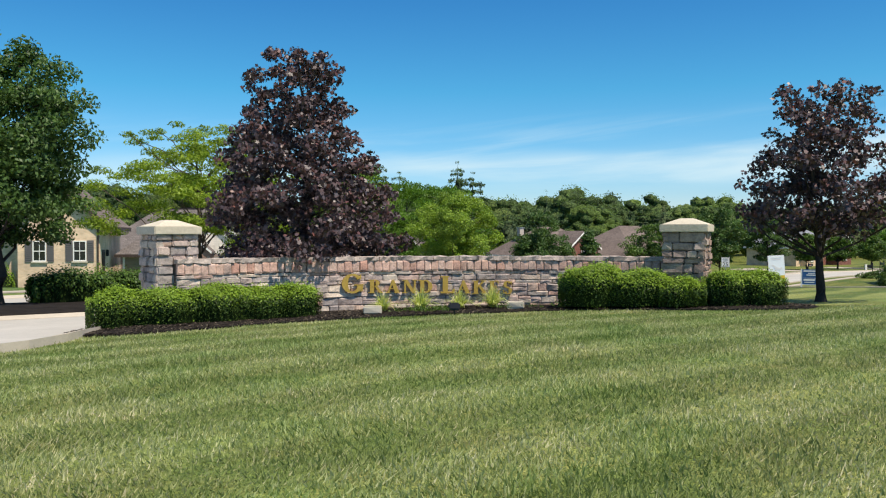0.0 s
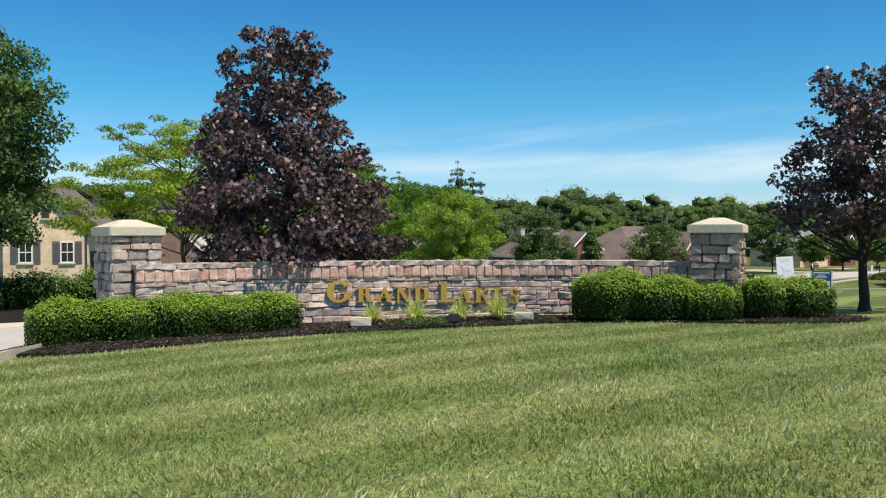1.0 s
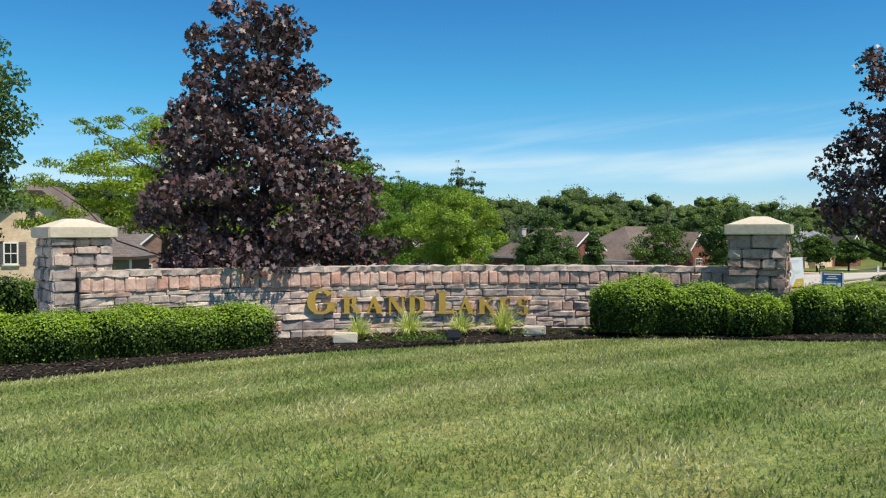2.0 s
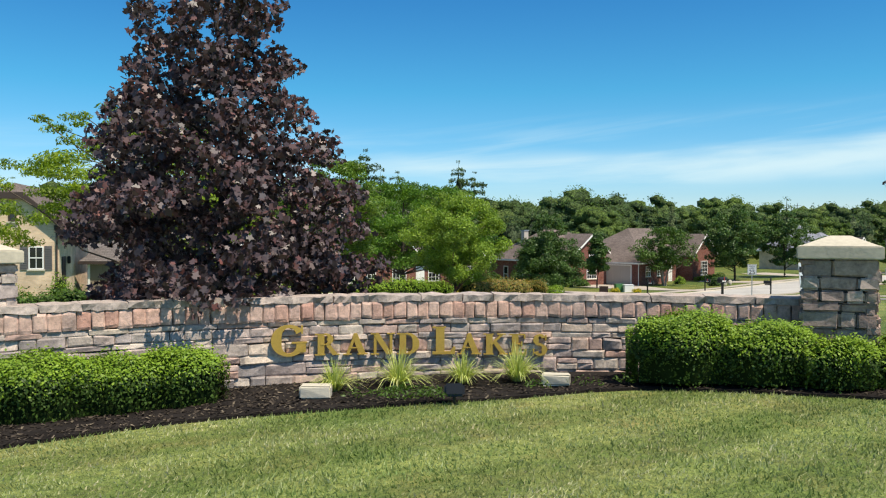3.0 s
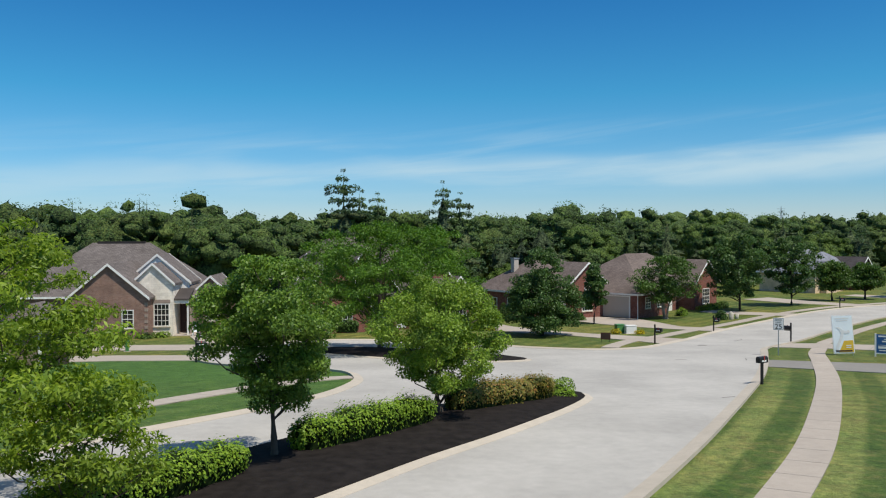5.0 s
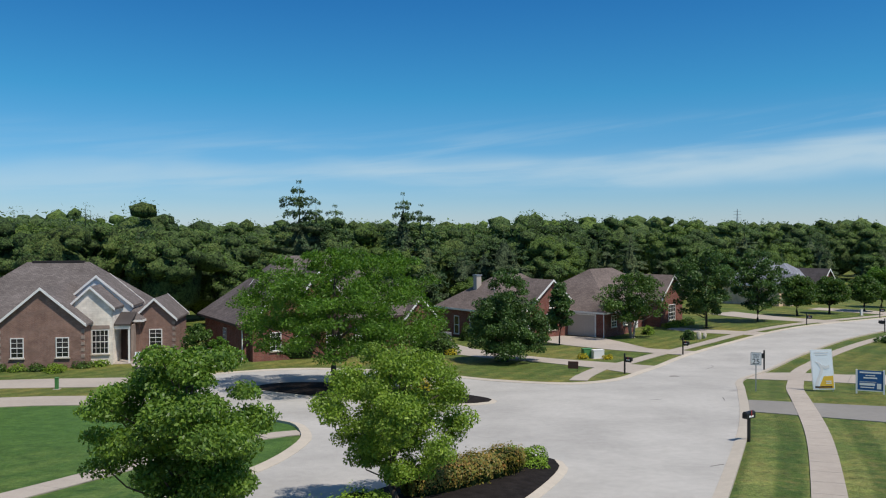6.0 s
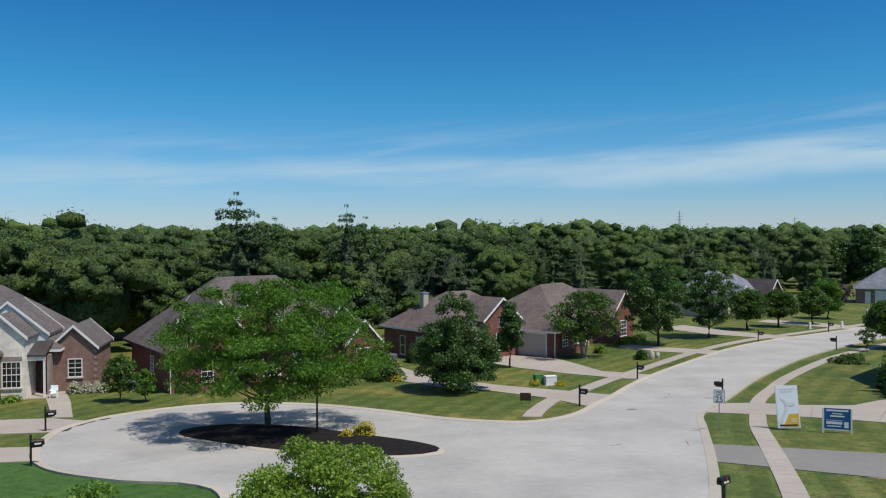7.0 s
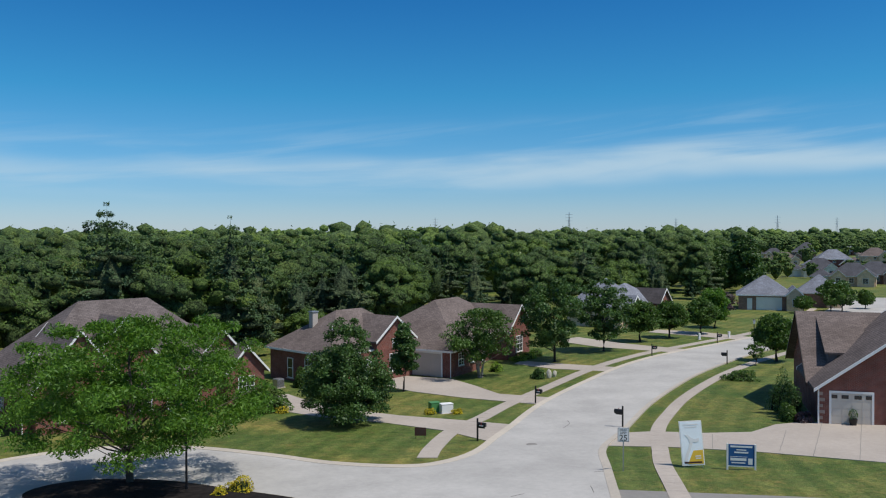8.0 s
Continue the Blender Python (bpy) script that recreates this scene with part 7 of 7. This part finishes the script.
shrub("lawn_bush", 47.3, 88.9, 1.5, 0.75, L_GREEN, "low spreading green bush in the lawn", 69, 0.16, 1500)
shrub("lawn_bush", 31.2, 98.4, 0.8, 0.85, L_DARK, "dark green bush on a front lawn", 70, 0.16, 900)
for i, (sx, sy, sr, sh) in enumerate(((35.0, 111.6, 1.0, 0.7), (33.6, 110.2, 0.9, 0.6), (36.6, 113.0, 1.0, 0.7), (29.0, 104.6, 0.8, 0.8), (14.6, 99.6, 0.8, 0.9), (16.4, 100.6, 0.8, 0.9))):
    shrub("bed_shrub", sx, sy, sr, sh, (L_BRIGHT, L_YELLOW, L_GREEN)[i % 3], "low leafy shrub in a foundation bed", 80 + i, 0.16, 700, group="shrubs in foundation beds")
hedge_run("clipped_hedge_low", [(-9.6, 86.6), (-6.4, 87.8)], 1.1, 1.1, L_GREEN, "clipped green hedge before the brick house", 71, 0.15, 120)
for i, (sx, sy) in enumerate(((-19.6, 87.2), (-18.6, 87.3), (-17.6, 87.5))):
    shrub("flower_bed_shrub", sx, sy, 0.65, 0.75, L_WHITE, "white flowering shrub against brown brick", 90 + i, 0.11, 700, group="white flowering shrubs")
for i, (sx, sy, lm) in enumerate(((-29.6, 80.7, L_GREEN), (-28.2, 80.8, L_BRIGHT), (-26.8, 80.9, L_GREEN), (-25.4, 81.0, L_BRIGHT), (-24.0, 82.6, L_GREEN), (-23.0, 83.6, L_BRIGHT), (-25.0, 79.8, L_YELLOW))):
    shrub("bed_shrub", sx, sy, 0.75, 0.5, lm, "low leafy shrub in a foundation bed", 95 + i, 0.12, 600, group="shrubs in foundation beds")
tree("young_tree", -14.9, 82.3, 3.7, 1.15, 0.8, L_GREEN, "young green tree on a front lawn", 131, "oval", 0.06, M_BARK, 45, 90, 0.2, LEAF_QUAD, 0.45, 0.4)
tree("young_tree", -13.0, 72.4 + 9.4, 2.6, 0.8, 0.6, L_LOCUST, "young green sapling on a front lawn", 132, "oval", 0.05, M_BARK, 25, 80, 0.18, LEAF_QUAD, 0.4, 0.4)
tree("young_tree", 54.0, 95.8, 2.6, 1.2, 0.7, L_GREEN, "thin young tree beside the sidewalk", 133, "vase", 0.05, M_BARK, 22, 60, 0.2, LEAF_QUAD, 0.35, 0.4)
tree("purple_shrub_tree", 84.0, 146.0, 4.6, 2.2, 0.8, L_MAPLE, "dark purple small tree by a far driveway", 134, "round", 0.12, M_BARK_DARK, 50, 60, 0.35, LEAF_QUAD, 0.8, 0.4)
for i, (tx, ty, th, tr, lm) in enumerate(((107.0, 147.0, 6.3, 2.5, L_GREEN), (110.6, 148.4, 6.0, 2.3, L_DARK), (101.5, 147.4, 3.2, 1.5, L_GREEN), (103.0, 160.0, 5.0, 1.8, L_GREEN), (119.0, 152.0, 3.6, 1.6, L_GREEN))):
    tree("lawn_tree", tx, ty, th, tr, 0.9, lm, "full green tree on a far lawn", 135 + i, "round", 0.12, M_BARK_DARK, 60, 80, 0.42, LEAF_QUAD, 0.8, 0.4, group="trees on far lawns")
for i, (tx, ty, th, tr) in enumerate(((126.5, 199.0, 15.2, 3.7), (121.5, 203.0, 12.5, 3.6), (133.0, 206.0, 9.0, 3.2))):
    tree("dark_tall_tree", tx, ty, th, tr, 1.5, L_DARK, "tall dark green tree behind a far house", 145 + i, "oval", 0.3, M_BARK_DARK, 120, 100, 0.6, LEAF_QUAD, 1.2, 0.4, group="tall trees behind far houses")
for i, (sx, sy, rr, hh, lm) in enumerate(((40.9, 73.6, 0.7, 2.2, L_DARK), (41.6, 75.2, 0.8, 2.8, L_DARK), (40.0, 72.9, 0.6, 1.1, L_GREEN), (40.6, 72.1, 0.5, 0.7, L_MAPLE), (42.4, 77.0, 0.8, 2.2, L_DARK))):
    shrub("side_shrub", sx, sy, rr, hh, lm, "leafy shrub along the side of the brick house", 140 + i, 0.14, 1500, group="shrubs beside the garage")
urn = thing("planter", pose(42.75, 69.9, gz(42.75, 69.9), 0, 0, -32), "dark planter with a clipped plant between garage doors", "planter")
part("pot", tube_bm((0, 0, -0.02), (0, 0, 0.45), 0.2, 0.28, 12), M_BLACK, urn)
put("foliage", mesh_np("foliage", leaves(np.random.default_rng(3), rand_dirs(np.random.default_rng(4), 500) * np.array([0.28, 0.28, 0.35]) + np.array([0, 0, 0.75]), np.full(500, 0.08), LEAF_QUAD, 0.3), 4, L_DARK), urn)


# ---- far transmission towers ----
def pylon(az, d, h):
    x, y = 1.8 + math.sin(radians(az)) * d, 24 + math.cos(radians(az)) * d
    root = thing("transmission_tower", pose(x, y, gz(x, y)), "grey steel lattice transmission tower on the horizon", "pylon", "far transmission towers")
    bm = bmesh.new()
    w = 4.0
    cor = lambda t: w * (1 - 0.82 * min(t, 0.75) / 0.75)
    for sx in (-1, 1):
        for sy in (-1, 1):
            tube_bm((sx * w, sy * w, 0), (sx * cor(0.75), sy * cor(0.75), h * 0.75), 0.3, 0.25, 4, bm)
            tube_bm((sx * cor(0.75), sy * cor(0.75), h * 0.75), (sx * 0.2, sy * 0.2, h), 0.25, 0.15, 4, bm)
    for k in range(8):
        t0, t1 = k * 0.09, (k + 1) * 0.09
        for sy in (-1, 1):
            tube_bm((-cor(t0), sy * cor(t0), h * t0), (cor(t1), sy * cor(t1), h * t1), 0.14, 0.14, 4, bm)
            tube_bm((cor(t0), sy * cor(t0), h * t0), (-cor(t1), sy * cor(t1), h * t1), 0.14, 0.14, 4, bm)
    part("lattice", bm, M_STEEL, root)
    for zz in (0.72, 0.82, 0.92):
        part("cross_arm", box_bm(-7, 7, -0.25, 0.25, h * zz, h * zz + 0.5), M_STEEL, root)


for az, d, h in ((23.8, 1500, 58), (14.4, 2000, 60), (31.0, 2300, 62), (37.4, 1900, 58), (40.9, 2300, 60)):
    pylon(az, d, h)


def weed_patch(x, y, r, n, seed):
    """A few low weeds growing through the mulch."""
    rng = np.random.default_rng(seed)
    root = thing("weed_patch", pose(x, y, gz(x, y) + 0.09), "thin green weeds growing through the mulch", "weeds", "weeds in the sign bed")
    a, q = rng.random(n) * 6.283, np.sqrt(rng.random(n)) * r
    pos = np.stack([np.cos(a) * q, np.sin(a) * q * 0.6, rng.uniform(0.0, 0.12, n) * (1 - q / r * 0.7)], 1)
    put("foliage", mesh_np("foliage", leaves(rng, pos, rng.uniform(0.02, 0.06, n), LEAF_SPRAY, 0.3), 4, L_GREEN), root)


for i, (wx_, wy_, wr_, wn_) in enumerate(((-0.25, 13.12, 0.34, 420), (0.05, 12.98, 0.2, 160), (1.0, 13.45, 0.14, 70), (-0.75, 13.2, 0.16, 70), (2.0, 13.75, 0.2, 60), (1.5, 13.6, 0.2, 50))):
    weed_patch(wx_, wy_, wr_, wn_, 200 + i)

# chairs on the porch of the brown brick house
def porch_chair(x, y, z, yaw, label):
    root = thing("porch_chair", pose(x, y, z, 0, 0, yaw), label, "chair", "porch chairs")
    part("seat", box_bm(-0.26, 0.26, -0.26, 0.26, 0.38, 0.42, 0.01), M_SKYB, root)
    part("backrest", box_bm(-0.26, 0.26, 0.24, 0.29, 0.42, 0.95, 0.02), M_SKYB, root)
    for sx in (-0.24, 0.24):
        for sy in (-0.24, 0.24):
            part("leg", box_bm(sx - 0.025, sx + 0.025, sy - 0.025, sy + 0.025, -0.02, 0.38), M_SKYB, root)
        part("armrest", box_bm(sx - 0.05, sx + 0.05, -0.28, 0.26, 0.60, 0.64, 0.01), M_SKYB, root)


porch_chair(-20.4, 85.0, gz(-20.4, 85.0), 10, "pale blue wooden porch chair by the front door")


# pale stones round the dark bush on the lawn
for i, (sx, sy, sw, sh) in enumerate(((32.2, 98.0, 0.28, 0.55), (33.0, 98.5, 0.22, 0.4), (31.9, 99.0, 0.3, 0.3))):
    ob = part("garden_stone", blob_bm(sw, sw * 0.8, sh, 300 + i, 0.15, 2), M_BLOCK)
    ob.matrix_world = pose(sx, sy, gz(sx, sy) + sh * 0.6)
    tagged(ob, "pale rounded garden stone beside a dark bush", "stone", "garden stones")

# ---- woods ----
def woods():
    rng = np.random.default_rng(77)
    edge_az = [-60, -40, -23, -7, 6, 15, 22, 27, 31, 33.5, 35.6, 36.2, 60]
    edge_d = [100, 96, 92, 88, 100, 113, 131, 150, 176, 205, 240, 730, 730]
    tris, kinds, core_v, core_f, core_k = [], [], [], [], []
    shapes = []
    for sub in (1, 2):
        ico = bmesh.new()
        bmesh.ops.create_icosphere(ico, subdivisions=sub, radius=1.0)
        shapes.append((np.array([v.co[:] for v in ico.verts]), np.array([[v.index for v in f.verts] for f in ico.faces])))
        ico.free()
    nv = 0

    def bodies(cen, rad, yaw, kind, sub, rough):
        """Closed uneven lumps of foliage, with their size along, across and up."""
        nonlocal nv
        iv, jf = shapes[sub]
        k = len(cen)
        q = iv[None] * (1 + rough * rng.normal(size=(k, len(iv), 1))) * rad[:, None, :]
        c, sn = np.cos(yaw)[:, None], np.sin(yaw)[:, None]
        p = np.stack([q[..., 0] * c - q[..., 1] * sn, q[..., 0] * sn + q[..., 1] * c, q[..., 2]], -1) + cen[:, None, :]
        core_v.append(p.reshape(-1, 3))
        core_f.append((jf[None] + (nv + np.arange(k) * len(iv))[:, None, None]).reshape(-1, 3))
        core_k.append(np.full(k * len(jf), kind, np.int32))
        nv += k * len(iv)

    def spray(pos, out, size, kind, flat):
        kinds.append(np.full(len(pos), kind, np.int32))
        tris.append(leaves(rng, pos, size * rng.uniform(0.55, 1.5, len(pos)), LEAF_TRI, flat, out))

    def broadleaf(x, y, h, r, k, n, size, sub=0):
        """A crown of k uneven clumps thrown out from the middle, with leaf sprays over them."""
        z0 = gz(x, y)
        g = np.arange(k)
        el = np.arcsin(np.clip(-0.25 + 1.22 * (g + 0.5) / k, -1, 0.98)) + rng.normal(0, 0.15, k)
        az = g * 2.39996 + rng.random() * 6
        d = np.stack([np.cos(az) * np.cos(el), np.sin(az) * np.cos(el), np.sin(el)], 1)
        cen = np.array([x, y, z0 + h * 0.56]) + d * rng.uniform(0.48, 0.92, k)[:, None] * np.array([r, r, h * 0.41])
        cr = r * rng.uniform(0.17, 0.36, k)
        roll = rng.random()
        kind = 2 if roll < 0.22 else (3 if roll < 0.55 else 0)
        bodies(cen, np.stack([cr, cr, cr * 0.72], 1) * (0.92 if sub else 0.82), rng.random(k) * 6, kind, sub, 0.13)
        bodies(np.array([[x, y, z0 + h * 0.45]]), np.array([[r * 0.68, r * 0.68, h * 0.40]]), np.zeros(1), kind, 0, 0.10)
        m = np.maximum(3, (n * (cr / r) ** 2 * 8).astype(int))
        ids = np.repeat(np.arange(k), m)
        q = rand_dirs(rng, len(ids))
        q[:, 2] = np.where(rng.random(len(ids)) < 0.6, np.abs(q[:, 2]), q[:, 2])
        pos = cen[ids] + q * (cr[ids] * rng.uniform(0.75, 1.16, len(ids)))[:, None] * np.array([1, 1, 0.78])
        spray(pos, q + d[ids] * 0.3 + np.array([0, 0, 0.25]), size, kind, 0.55)

    def pine(x, y, h, r, n, size):
        """Drooping boughs in loose whorls, ragged at the tips, with an open leader."""
        z0 = gz(x, y)
        tiers = max(9, int(h * 0.9))
        pos, out, sizes, bc, br, by = [], [], [], [], [], []
        for i in range(tiers):
            t = min(max((i + rng.uniform(-0.3, 0.3)) / (tiers - 1), 0.0), 1.0)
            reach = r * (0.12 + 0.88 * (1 - t) ** 0.62) * rng.uniform(0.75, 1.2)
            m = 6 if t < 0.6 else (5 if t < 0.88 else 3)
            for j in range(m):
                a = j * 6.283 / m + rng.random() * 1.5
                L = reach * rng.uniform(0.55, 1.2)
                zb = z0 + h * (0.13 + 0.86 * t)
                if t < 0.62:
                    bc.append((x + math.cos(a) * L * 0.46, y + math.sin(a) * L * 0.46, zb))
                    br.append((L * 0.42, L * 0.20, 0.05 + L * 0.10))
                    by.append(a)
                c = max(5, int(n * (1.0 if t < 0.62 else 2.4) * L / r))
                f = rng.random(c) ** 0.6
                side = rng.normal(0, 1, c) * L * 0.19 * (1.2 - f)
                zz = zb + 0.08 * L + L * (0.16 * f - 0.24 * f * f) + rng.normal(0, 0.08 + 0.035 * L, c)
                sizes.append(np.full(c, size * min(1.0, 0.35 + 1.3 * L / r)))
                pos.append(np.stack([x + math.cos(a) * L * f - math.sin(a) * side, y + math.sin(a) * L * f + math.cos(a) * side, zz], 1))
                out.append(np.stack([np.full(c, math.cos(a)) * 0.5, np.full(c, math.sin(a)) * 0.5, np.full(c, 0.7)], 1))
        bodies(np.array(bc), np.array(br), np.array(by, float), 1, 0, 0.24)
        bodies(np.array([[x, y, z0 + h * 0.42]]), np.array([[r * 0.34, r * 0.34, h * 0.38]]), np.zeros(1), 1, 0, 0.16)
        bodies(np.array([[x, y, z0 + h * 0.72]]), np.array([[0.10, 0.10, h * 0.26]]), np.zeros(1), 1, 0, 0.05)
        spray(np.concatenate(pos), np.concatenate(out), np.concatenate(sizes), 1, 0.5)

    def scatter(d0, d1, step, hrange, rfac, k, n, pn, size, pines, sub):
        for gy_ in np.arange(80, 2600, step):
            if gy_ > 24 + 730 + d1:
                break
            for gx_ in np.arange(-0.60 * gy_ - 10, 1.02 * gy_ + 10, step):
                x, y = gx_ + rng.uniform(-0.48, 0.48) * step, gy_ + rng.uniform(-0.48, 0.48) * step
                az = math.degrees(math.atan2(x - 1.8, y - 24))
                e = math.hypot(x - 1.8, y - 24) - np.interp(az, edge_az, edge_d)
                if not (d0 <= e < d1) or x < -0.60 * y or x > 0.98 * y:
                    continue
                roll = 0.5 + 0.5 * noise.noise(Vector((x * 0.03, y * 0.03, 3.0)))
                grove = noise.noise(Vector((x * 0.022, y * 0.022, 9.0)))
                h = (hrange[0] + (hrange[1] - hrange[0]) * (0.6 * rng.random() ** 1.3 + 0.5 * roll)) * (0.62 if e < 4 else 1.0) * (1.0 + 0.22 * noise.noise(Vector((x * 0.06, y * 0.06, 5.0)))) + (2.2 if az < -17 and e > 4 else 0)
                if rng.random() < pines * (1.5 if grove > -0.1 else 0.4):
                    pine(x, y, h * 0.95, h * 0.29 * rng.uniform(0.85, 1.25), pn, size * 0.9)
                else:
                    broadleaf(x, y, h, h * rfac * rng.uniform(0.85, 1.2), k, n, size, sub)

    scatter(0, 26, 7.8, (7.0, 15.0), 0.40, 22, 200, 34, 0.30, 0.36, 1)
    scatter(26, 80, 10.5, (10.5, 17.5), 0.44, 20, 80, 16, 0.45, 0.28, 0)
    scatter(80, 330, 16, (12.0, 18.0), 0.52, 8, 16, 5, 0.9, 0.10, 0)
    scatter(330, 1500, 44, (15, 25), 0.95, 6, 6, 4, 1.9, 0.0, 0)
    for px, py, ph in ((-10.9, 119.6, 18.4), (-9.0, 121.5, 16.0), (2.2, 122.0, 17.0), (4.5, 124.0, 15.6), (-6.5, 121.0, 15.4)):
        pine(px, py, ph, ph * 0.27, 110, 0.32)
    # trees between the far houses
    for az, d, h in ((37.6, 330, 9), (36.6, 300, 8), (37.3, 282, 7), (38.0, 296, 6), (39.4, 292, 6), (39.2, 420, 10), (40.4, 520, 11), (41.3, 480, 11), (40.9, 420, 9), (42.7, 450, 11), (43.2, 520, 11), (41.6, 330, 6), (42.6, 320, 6), (38.4, 560, 11), (37.2, 600, 12), (39.6, 600, 12), (42.0, 640, 12), (44.0, 600, 12), (43.9, 380, 8), (37.9, 450, 8)):
        broadleaf(*afar(az, d), h, h * 0.42, 16, 14, 0.8)
    me = mesh_np("woods", np.concatenate(tris), 3, L_WOODS)
    for m in (L_WOODS_DARK, L_WOODS_LIGHT, L_WOODS_DEEP):
        me.materials.append(m)
    me.polygons.foreach_set("material_index", np.concatenate(kinds))
    w = put("woods", me)
    tagged(w, "dense green mixed woods behind the houses", "woods", kind="stuff")
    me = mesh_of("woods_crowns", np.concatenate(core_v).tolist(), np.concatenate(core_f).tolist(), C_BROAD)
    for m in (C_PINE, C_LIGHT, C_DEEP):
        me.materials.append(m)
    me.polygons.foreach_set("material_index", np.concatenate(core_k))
    me.polygons.foreach_set("use_smooth", np.ones(len(me.polygons), bool))
    tagged(put("woods_crowns", me), "crowns of the mixed woods in shade and sun", "woods", kind="stuff")


woods()

# ---- blades of the near lawn ----
def near_grass():
    rng = np.random.default_rng(9)
    n = 340000
    y = 1.4 + 12.2 * rng.random(n) ** 1.15
    x = (rng.random(n) * 2 - 1) * (0.62 * y + 0.9)
    pts = np.stack([x, y], 1)
    keep = ~inside(bed_line, pts) & ~inside(road_outline, pts)
    x, y = x[keep], y[keep]
    n = len(x)
    z = gz_np(x, y)
    tuft = 0.5 + 0.5 * np.sin(x * 3.1 + 1.7 * np.sin(y * 2.3)) * np.sin(y * 2.7 + x)
    h = rng.uniform(0.016, 0.042, n) * (0.75 + 0.6 * tuft) * np.where(rng.random(n) < 0.05, 1.7, 1.0)
    a, lean = rng.random(n) * 6.283, rng.uniform(0.15, 1.0, n)
    d = np.stack([np.cos(a), np.sin(a)], 1)
    # the mower lays the lanes over one way or the other
    s = np.sign(np.sin((-0.6 * x + 0.8 * y) * 2 * math.pi / 1.25))
    d += np.stack([0.8 * s, 0.6 * s], 1) * 0.28
    w = rng.uniform(0.0028, 0.0062, n) * (1 + y * 0.055)
    perp = np.stack([-np.sin(a + 1.0), np.cos(a + 1.0)], 1)
    base = np.stack([x, y, z - 0.004], 1)
    tip = base.copy()
    tip[:, :2] += d * (h * lean)[:, None]
    tip[:, 2] += h * (1.05 - 0.45 * lean)
    p3 = np.concatenate([perp, np.zeros((n, 1))], 1) * w[:, None]
    v = np.stack([base - p3, base + p3, tip], 1).reshape(-1, 3)
    g = put("lawn_blades", mesh_np("lawn_blades", v, 3, M_BLADE))
    tagged(g, "short mown grass blades of the near lawn", "grass", kind="stuff")


near_grass()


def mulch_chips():
    """Shredded bark lying on the sign bed."""
    rng = np.random.default_rng(23)
    pts = np.stack([rng.uniform(-5.6, 6.2, 16000), rng.uniform(10.9, 14.4, 16000)], 1)
    pts = pts[inside(bed_line, pts)]
    edge = np.min(np.hypot(pts[:, None, 0] - bed_line[None, :, 0], pts[:, None, 1] - bed_line[None, :, 1]), axis=1) if isinstance(bed_line, np.ndarray) else np.full(len(pts), 1.0)
    n = len(pts)
    z = gz_np(pts[:, 0], pts[:, 1]) + 0.036 + 0.07 * smooth(0, 1.2, edge)
    shape = np.array([(-0.5, -0.16, 0), (0.5, -0.12, 0.1), (0.5, 0.14, 0), (-0.5, 0.16, 0.12)])
    v = leaves(rng, np.stack([pts[:, 0], pts[:, 1], z], 1), rng.uniform(0.02, 0.065, n), shape, 0.7)
    g = put("mulch_chips", mesh_np("mulch_chips", v, 4, M_CHIP))
    tagged(g, "dark shredded bark mulch of the sign bed", "mulch", kind="stuff")


mulch_chips()
